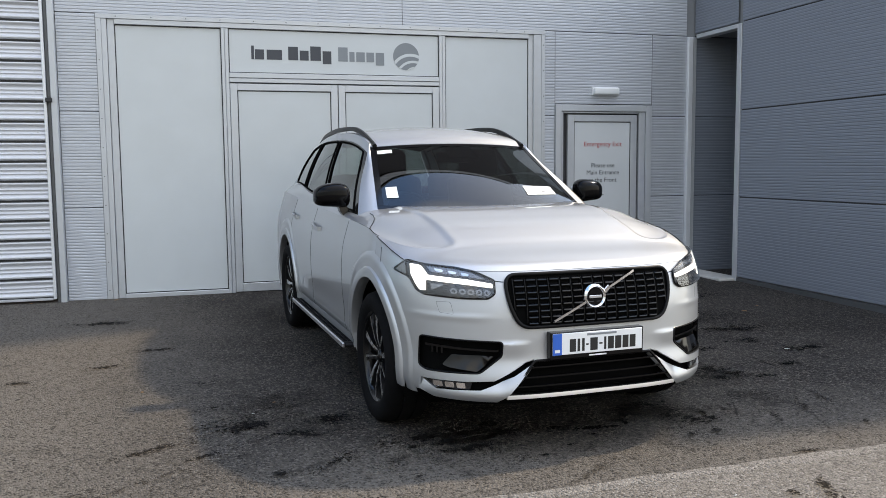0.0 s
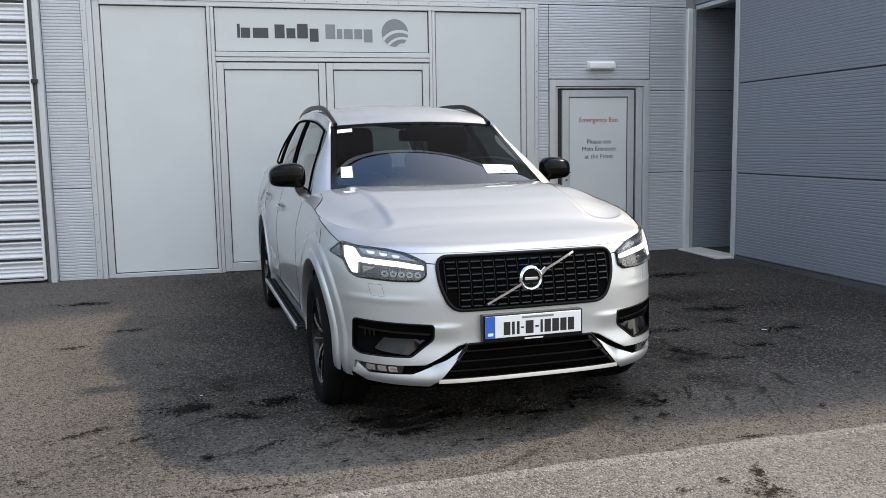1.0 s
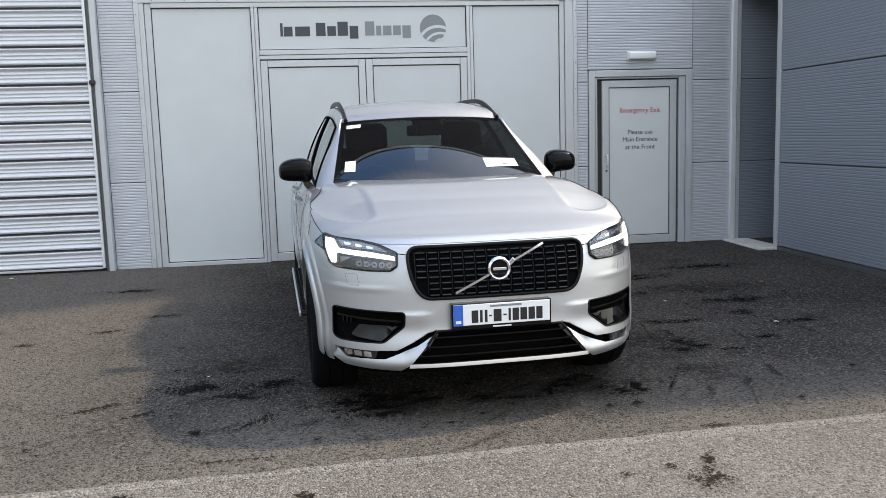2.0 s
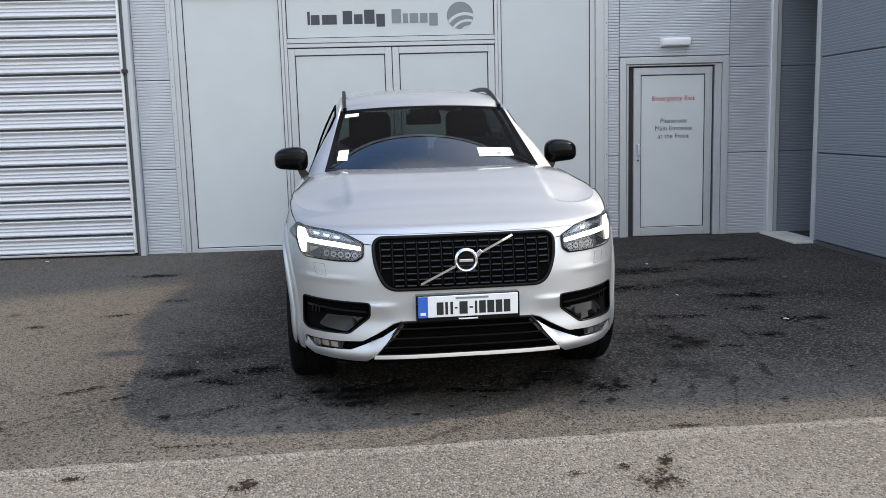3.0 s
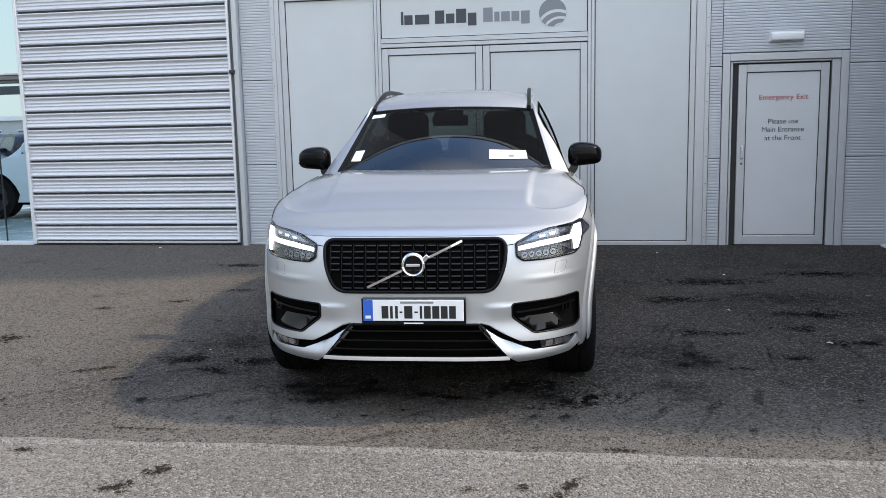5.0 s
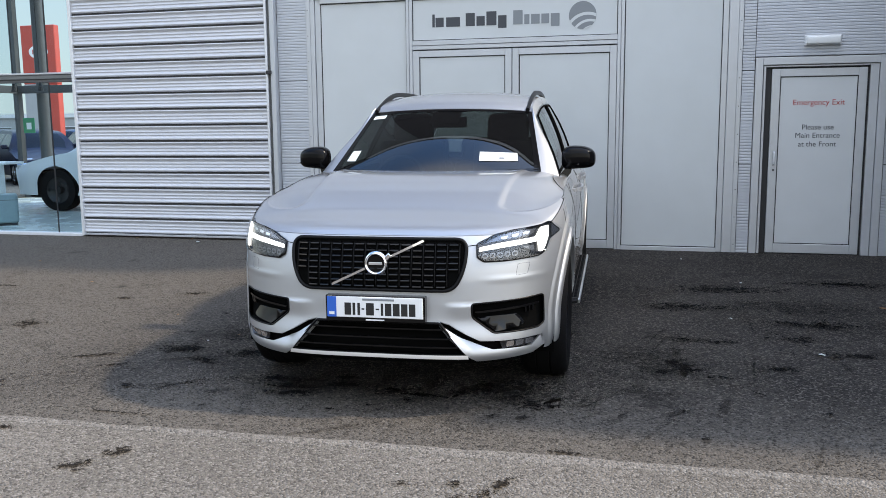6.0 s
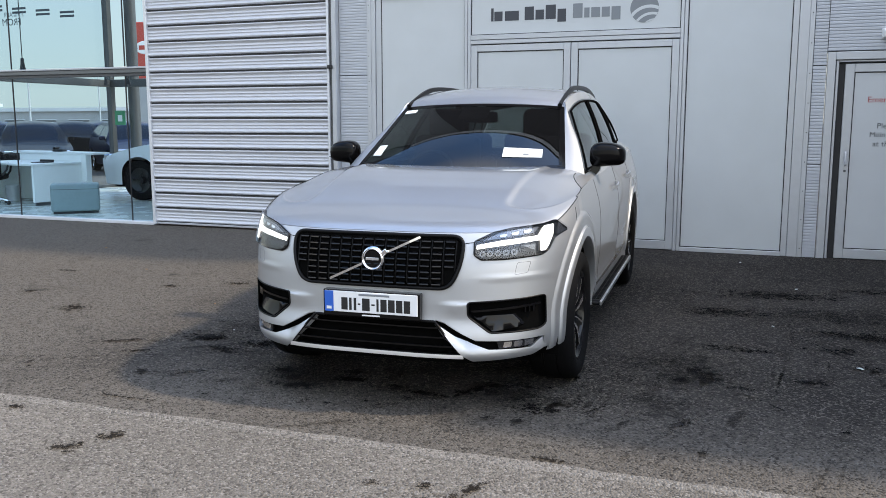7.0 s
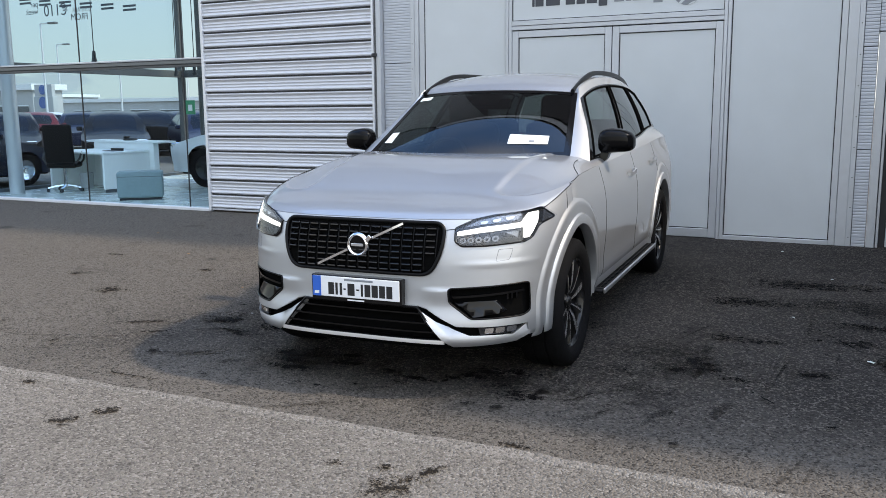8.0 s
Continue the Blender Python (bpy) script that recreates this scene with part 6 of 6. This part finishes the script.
def desk():
    t = thing("reception_desk", pose(-6.05, 12.6, FL, 0, 0, -9), "white laminate reception desk with raised counter", "desk")
    part("end_panel", box(-0.05, 0.0, -0.98, 0.0, 0.06, 0.69, 0.004), M_WHITE, t)
    part("end_panel", box(-1.75, -1.70, -0.98, 0.0, 0.0, 0.69, 0.004), M_WHITE, t)
    part("plinth", box(-0.045, -0.012, -0.94, -0.02, 0.0, 0.06), M_STEEL_D, t)
    part("worktop", box(-1.77, 0.02, -1.0, -0.01, 0.69, 0.73, 0.006), M_WHITE, t)
    part("back_panel", box(-1.70, -0.05, -0.05, 0.0, 0.0, 0.69, 0.004), M_WHITE, t)
    part("upstand", box(-1.77, -0.02, 0.0, 0.05, 0.0, 0.86, 0.004), M_WHITE, t)
    part("counter_post", box(-0.02, 0.13, 0.0, 0.12, 0.0, 0.86, 0.006), M_WHITE, t)
    part("counter", box(-1.95, 0.34, -0.02, 0.36, 0.86, 0.90, 0.006), M_WHITE, t)
    k = thing("desk_tray", pose(-6.45, 12.1, FL + 0.732), "dark paper tray on the white desk", "tray")
    part("base", box(-0.16, 0.16, -0.11, 0.11, 0, 0.012, 0.004), M_GASKET, k)
    part("rim", box(-0.16, 0.16, 0.095, 0.11, 0.012, 0.05, 0.003), M_GASKET, k)
    m = thing("telephone", pose(-6.75, 12.82, FL + 0.902, 0, 0, 20), "black desk telephone on the raised counter", "telephone")
    part("base", turned(box(-0.10, 0.10, -0.09, 0.09, 0, 0.04, 0.01), pose(0, 0, 0, 0)), M_GASKET, m)
    part("handset", turned(box(-0.025, 0.025, -0.11, 0.11, 0, 0.035, 0.012), pose(-0.06, 0, 0.045)), M_BLACK_GLOSS, m)


def office_chair():
    t = thing("office_chair", pose(-7.18, 11.62, FL, 0, 0, 215), "black office chair with chrome star base on castors", "chair")
    for k in range(5):
        a = 2 * math.pi * k / 5 + 0.3
        c, s = math.cos(a), math.sin(a)
        leg = part("leg", sweep([(0.04 * c, 0.04 * s, 0.12), (0.18 * c, 0.18 * s, 0.105), (0.31 * c, 0.31 * s, 0.075)], [(-0.02, -0.012), (0.02, -0.012), (0.014, 0.014), (-0.014, 0.014)]), M_CHROME, t, "chrome leg")
        part("castor", turned(cyl((-0.02, 0, 0), (0.02, 0, 0), 0.032, 14), pose(0.31 * c, 0.31 * s, 0.033, 0, 0, math.degrees(a))), M_GASKET, leg)
    part("gas_lift", cyl((0, 0, 0.10), (0, 0, 0.44), 0.028, 16), M_CHROME, t, "", 40)
    part("seat", box(-0.26, 0.26, -0.25, 0.25, 0.44, 0.54, 0.045, seg=3), M_LEATHER, t, "", 40)
    part("backrest", turned(box(-0.25, 0.25, -0.045, 0.045, 0, 0.70, 0.04, seg=3), pose(0, 0.26, 0.54, -8)), M_LEATHER, t, "", 40)
    for s in (-1, 1):
        part("armrest", sweep([(s * 0.25, 0.22, 0.52), (s * 0.32, 0.20, 0.62), (s * 0.32, 0.05, 0.72), (s * 0.32, -0.15, 0.70), (s * 0.29, -0.20, 0.58), (s * 0.25, -0.12, 0.50)], disc_section(0.018), up=Vector((1, 0, 0.1))), M_GASKET, t, "", 50)


def waste_bin():
    t = thing("waste_bin", pose(-7.35, 12.25, FL), "small grey steel waste bin beside the desk", "bin")
    part("shell", lathe([(0.0, 0.003), (0.115, 0.003), (0.13, 0.30), (0.122, 0.30), (0.108, 0.01)], 24, "Z"), M_ALU, t, "", 50)


def pendant(x, y, z):
    t = thing("pendant_lamp", pose(x, y, z), "slim black pendant lamp on a long cable", "pendant lamp", "pendant lamps in the showroom")
    part("cable", cyl((0, 0, 0.2), (0, 0, 5.6 - z), 0.008, 8), M_GASKET, t)
    part("shade", lathe([(0.0, 0.22), (0.028, 0.20), (0.034, 0.10), (0.055, 0.0), (0.05, 0.0), (0.0, 0.05)], 20, "Z"), M_GASKET, t, "", 50)


ottoman()
desk()
office_chair()
waste_bin()
pendant(-6.65, 12.0, 2.42)
pendant(-6.1, 14.0, 2.25)
pendant(-7.7, 15.2, 2.30)

# lettering stuck on the inside of the glass, read from within
sticker = thing("window_lettering", pose(0, FACE + 0.045, 0), "dark vinyl lettering on the glass seen from behind", "lettering")
for k in range(6):
    x, z = -3.95 - 0.45 * k, 3.02 + 0.045 * k
    for dz in (0.0, 0.056):
        part("bar", box(x - 0.13, x + 0.13, -0.002, 0.0, z + dz, z + dz + 0.032), M_LETTER_D, sticker)
for text, x, z, size, mat in (("FROM", -4.82, 2.945, 0.14, M_LETTER_D), ("3.9% APR", -4.76, 3.065, 0.10, M_LETTER_M), ("\u20ac110", -5.25, 3.035, 0.25, M_LETTER_D), ("per", -5.91, 3.19, 0.13, M_LETTER_D), ("week", -5.92, 3.08, 0.13, M_LETTER_D)):
    lettering(text, size, pose(x, 0, z, 90) @ Matrix.Diagonal((-1, 1, 1, 1)), mat, sticker, align="LEFT")


# ---- parked cars and far distance ----
def parked_car(m, paint, label, group="cars parked in the lot", rims=M_LAMP_IN):
    """A plain hatchback, nose towards -y."""
    t = thing("car", m, label, "car", group)
    prof = [(0.0, 0.45), (0.04, 0.72), (0.95, 0.93), (1.65, 1.40), (2.5, 1.48), (3.5, 1.42), (4.05, 1.02), (4.2, 0.85), (4.2, 0.35)]
    w = curve_of((0.3, 0.6, 0.95, 1.45), (0.84, 0.90, 0.86, 0.60))
    top = curve_of([p[0] for p in prof[1:8]], [p[1] for p in prof[1:8]])
    belt = curve_of((0.0, 0.95, 2.5, 4.2), (0.70, 0.92, 0.97, 1.0))
    ys = np.linspace(0, 4.2, 61)

    def ring(y):
        tz = max(top(y), belt(y) - 0.0) - 0.05
        e = 1 - 0.14 * (1 - smooth(0, 0.35, y)) - 0.12 * smooth(3.8, 4.2, y)
        pts = []
        for z in np.linspace(0.24, belt(y) - 0.05, 7):
            pts.append((w(z) * e, y, z))
        k = 6
        for i in range(1, k + 1):
            z = belt(y) - 0.05 + (tz - belt(y) + 0.05) * i / k
            pts.append((w(z) * e if tz > belt(y) + 0.1 else w(belt(y)) * e * (1 - 0.02 * i), y, z))
        for i in range(1, 5):
            f = 1 - i / 4
            pts.append((pts[12][0] * f, y, tz + 0.05 * (1 - f * f)))
        return pts
    rings = [ring(y) for y in ys]
    # rounded ends close the nose and the tail
    rings = [[(x * f, -dy, z) for x, y, z in rings[0]] for f, dy in ((0.0, 0.075), (0.5, 0.07), (0.82, 0.045), (0.95, 0.015))] + rings
    rings += [[(x * f, 4.2 + dy, z) for x, y, z in rings[-1]] for f, dy in ((0.9, 0.03), (0.5, 0.05), (0.0, 0.055))]
    rows = [[(-x, y, z) for x, y, z in r] + [(x, y, z) for x, y, z in r[::-1][1:]] for r in rings]
    bm = outward(sheet(rows), Vector((0, 2.1, 0.6)))
    bm.faces.ensure_lookup_table()
    for yc in (0.80, 3.40):
        gone = [f for f in bm.faces if math.hypot(f.calc_center_median().y - yc, f.calc_center_median().z - 0.31) < 0.35 and abs(f.calc_center_median().x) > 0.5]
        bmesh.ops.delete(bm, geom=gone, context="FACES")
        for v in bm.verts:
            r = math.hypot(v.co.y - yc, v.co.z - 0.31)
            if abs(v.co.x) > 0.45 and 0.22 < r < 0.48 and v.co.z > 0.25 and any(e.is_boundary for e in v.link_edges):
                v.co.y, v.co.z = yc + (v.co.y - yc) * 0.375 / r, max(0.24, 0.31 + (v.co.z - 0.31) * 0.375 / r)
    glassy = []
    for f in bm.faces:
        c = f.calc_center_median()
        if c.z > belt(c.y) + 0.0 and top(c.y) > 1.0:
            side = abs(c.x) > 0.52 and c.z < top(c.y) - 0.12 and 1.25 < c.y < 3.85 and abs(c.y - 2.45) > 0.06
            ends = abs(c.x) < 0.56 and (1.02 < c.y < 1.62 or 3.55 < c.y < 4.0)
            if side or ends:
                glassy.append(f)
    for f in glassy:
        f.material_index = 1
    part("body", bm, [paint, M_BLACK_GLOSS], t, "", 40)
    part("underside", box(-0.72, 0.72, 0.15, 4.1, 0.2, 0.6, 0.03), M_UNDER, t)
    for s in (-1, 1):
        part("headlight", box(s * 0.66 - 0.13, s * 0.66 + 0.13, 0.02, 0.14, 0.62, 0.72, 0.02), M_LAMP_IN, t)
        part("rear_light", box(s * 0.66 - 0.10, s * 0.66 + 0.10, 4.06, 4.20, 0.80, 0.98, 0.02), M_TAIL, t)
        part("door_mirror", box(s * 0.93 - 0.08, s * 0.93 + 0.08, 1.35, 1.45, 0.95, 1.07, 0.025), paint, t)
        for y in (0.80, 3.40):
            q = part("wheel", turned(lathe([(0.20, -0.09), (0.31, -0.10), (0.318, 0.0), (0.31, 0.10), (0.20, 0.09)], 28), pose(s * 0.78, y, 0.318)), M_RUBBER, t, "", 50)
            hub = lathe([(0.0, 0.05), (0.05, 0.06), (0.06, 0.03), (0.18, 0.04), (0.20, 0.06)], 20)
            if s < 0:
                hub.transform(Matrix.Diagonal((-1, 1, 1, 1)))
            part("rim", turned(hub, pose(s * 0.80, y, 0.318)), rims, q, "", 50)
    part("number_plate", box(-0.25, 0.25, -0.015, 0.02, 0.42, 0.52), M_PLATE_W, t)
    return t


parked_car(pose(-6.19, 14.22, FL, 0, 0, -90) @ Matrix.Scale(1.18, 4), M_CARS[2], "white family car on show on the tiled floor", "", M_RIM)
parked = [("navy hatchback parked in the lot", 0), ("black hatchback parked in the lot", 1), ("white hatchback parked in the lot", 2), ("silver hatchback parked in the lot", 3), ("maroon hatchback parked in the lot", 4), ("blue hatchback parked in the lot", 5)]
first = {}
spots = [(-9.95, 13.1, 0, 180), (-12.2, 17.6, 1, 48), (-10.4, 19.7, 0, 52), (-14.1, 15.6, 1, 50), (-8.6, 21.6, 5, 50)]
spots += [(-12.7 - 2.7 * k, 24.0 + 0.3 * (k % 3), (1, 0, 1, 0, 4, 1, 5)[k], 50 if k % 2 else 229) for k in range(7)]
spots += [(-17.5 - 2.8 * k, 31.0 + 0.4 * (k % 2), (0, 1, 1, 0, 5, 3, 1, 4)[k], 48 if k % 2 else 232) for k in range(8)]
spots += [(-23.5 - 3.0 * k, 39.5, (k * 3 + 2) % 6, 0) for k in range(8)]
for x, y, c, turn in spots:
    m = pose(x, y, ground_z(y), 0, 0, turn)
    if c not in first:
        first[c] = parked_car(m, M_CARS[c], parked[c][0])
    else:
        copy_thing(first[c], m)


def street_lamp(x, y, h, arms):
    t = thing("street_lamp", pose(x, y, ground_z(y)), "grey steel street lamp standing over the car lot", "street lamp", "street lamps in the lot")
    part("pole", cyl((0, 0, 0), (0, 0, h), 0.09, 12, 0.05), M_ALU, t, "", 40)
    for s in arms:
        a = part("arm", box(min(0, s * 0.9), max(0, s * 0.9), -0.03, 0.03, h - 0.04, h + 0.02), M_ALU, t)
        part("lantern", box(s * 1.15 - 0.35, s * 1.15 + 0.35, -0.14, 0.14, h - 0.07, h + 0.06, 0.03), M_STEEL_D, a)


for x, y, h, arms in ((-42.7, 40.5, 7.2, (1,)), (-58.5, 55, 7.4, (1,)), (-48, 52, 5.2, (-1, 1)), (-36, 52, 5.0, (-1, 1)), (-62, 75, 7.0, (1,))):
    street_lamp(x, y, h, arms)

pylon = thing("pylon_sign", pose(-27.25, 40.5, ground_z(40)), "tall red and white pylon sign by the road", "sign")
part("upper_panel", box(-1.05, 1.05, -0.2, 0.2, 3.9, 7.0, 0.03), M_RED, pylon)
part("lower_panel", box(-1.05, 0.35, -0.2, 0.2, 0.0, 3.9, 0.02), M_FACADE, pylon)
part("side_band", box(0.35, 1.05, -0.2, 0.2, 0.0, 3.9, 0.02), M_RED, pylon)
bm = lathe([(0.0, 0.02), (0.55, 0.02), (0.6, 0.0)], 32, "Z")
bm.transform(pose(0.0, -0.2, 5.6, 90) @ Matrix.Diagonal((1, 0.6, 1, 1)))
part("emblem", bm, M_WHITE, pylon, "pale oval emblem")
part("emblem_bar", box(-0.35, 0.35, -0.235, -0.22, 5.48, 5.72), M_RED, pylon)

green = thing("exit_sign", pose(-7.9, RY - 0.14, 1.62), "small green sign on the showroom glazing bar", "sign")
part("panel", box(-0.14, 0.14, -0.01, 0.0, -0.16, 0.16), M_GREEN, green)
part("symbol", box(-0.06, 0.06, -0.014, -0.01, -0.08, 0.06), M_WHITE, green)


def far_hall(name, x, y, w, d, h, label, mat, n, band):
    t = thing(name, pose(x, y, ground_z(y)), label, "building")
    part("wall", box(-w / 2, w / 2, 0, d, 0, h), mat, t)
    part("roof", box(-w / 2 - 0.3, w / 2 + 0.3, -0.3, d + 0.3, h, h + 0.5), M_ALU_L, t)
    part("base_band", box(-w / 2 + 0.01, w / 2 - 0.01, -0.08, -0.002, 0, band), M_FAR_G, t)
    for k in range(n):
        xx = -w / 2 + w * (k + 0.5) / n
        q = part("window", box(xx - w / n * 0.3, xx + w / n * 0.3, -0.12, -0.082, h * 0.25, h * 0.6), M_STEEL_D, t)
        part("window_frame", box(xx - w / n * 0.32, xx + w / n * 0.32, -0.10, -0.085, h * 0.6, h * 0.63), M_ALU_L, q)
    return t


far_hall("showroom_building", -62.6, 51, 11, 3, 3.4, "white low dealership building with blue signs", M_FACADE, 4, 0.4)
signs = thing("sign_tower", pose(-47.3, 44.2, ground_z(46)), "grey sign tower with blue emblems", "sign")
part("panel", box(-1.0, 1.0, -0.2, 0.2, 0.0, 2.65, 0.02), M_FAR_G, signs)
part("panel", box(-0.9, 0.9, -0.15, 0.15, 2.65, 3.5, 0.02), M_FACADE, signs)
for z, r in ((3.1, 0.34), (2.2, 0.42)):
    bm = cyl((0, -0.24, z), (0, -0.2, z), r, 28)
    part("emblem", bm, M_SIGNBLUE, signs, "round blue emblem")
far_hall("warehouse", -75, 95, 70, 25, 3.0, "long pale warehouse far behind the lot", M_FACADE, 12, 1.7)
far_hall("warehouse", -20, 110, 46, 20, 3.4, "grey warehouse far behind the lot", M_FACADE, 9, 1.9)
far_hall("warehouse", -150, 90, 60, 25, 4.2, "wide pale warehouse far behind the lot", M_FACADE, 8, 2.2)

# ---- litter on the tarmac ----
def scrap(x, y, r, seed, mat, label):
    rng = random.Random(seed)
    bm = bmesh.new()
    vs = [bm.verts.new((r * rng.uniform(0.5, 1) * math.cos(a), r * rng.uniform(0.4, 1) * math.sin(a), r * rng.uniform(0.05, 0.45))) for a in np.linspace(0, 2 * math.pi, 8)[:-1]]
    c = bm.verts.new((0, 0, r * 0.5))
    for i in range(7):
        bm.faces.new((c, vs[i], vs[(i + 1) % 7]))
    bmesh.ops.solidify(bm, geom=bm.faces[:], thickness=0.002)
    ob = link("litter", bm, mat)
    ob.location = (x, y, ground_z(y) + (0.009 if y > 3.85 else 0.003))
    tagged(ob, label, "litter", "litter on the tarmac")


M_LEAF = material("dry_leaf", (0.22, 0.12, 0.05), 0.8, var=0.3, scale=60)
for i, (x, y, r) in enumerate([(6.19, 5.87, 0.028), (5.70, 6.81, 0.022), (-1.5, 5.15, 0.06), (2.06, 5.40, 0.014), (1.25, 3.55, 0.012), (5.9, 8.3, 0.02), (0.9, 3.2, 0.012), (4.05, 3.5, 0.008), (5.4, 9.6, 0.02), (-0.6, 9.9, 0.03)]):
    scrap(x, y, r, i, M_PAPER, "small scrap of white paper lying on the tarmac")
for i, (x, y, r) in enumerate([(0.95, 10.05, 0.03), (0.1, 10.08, 0.03), (-0.8, 10.1, 0.035), (-1.6, 10.07, 0.03), (6.9, 7.4, 0.03), (7.2, 7.6, 0.025), (2.05, 9.7, 0.02), (-0.2, 7.2, 0.02), (-1.6, 8.2, 0.025), (2.2, 5.6, 0.015), (1.4, 6.1, 0.015)]):
    scrap(x, y, r, 50 + i, M_LEAF, "dry brown leaf lying on the tarmac")
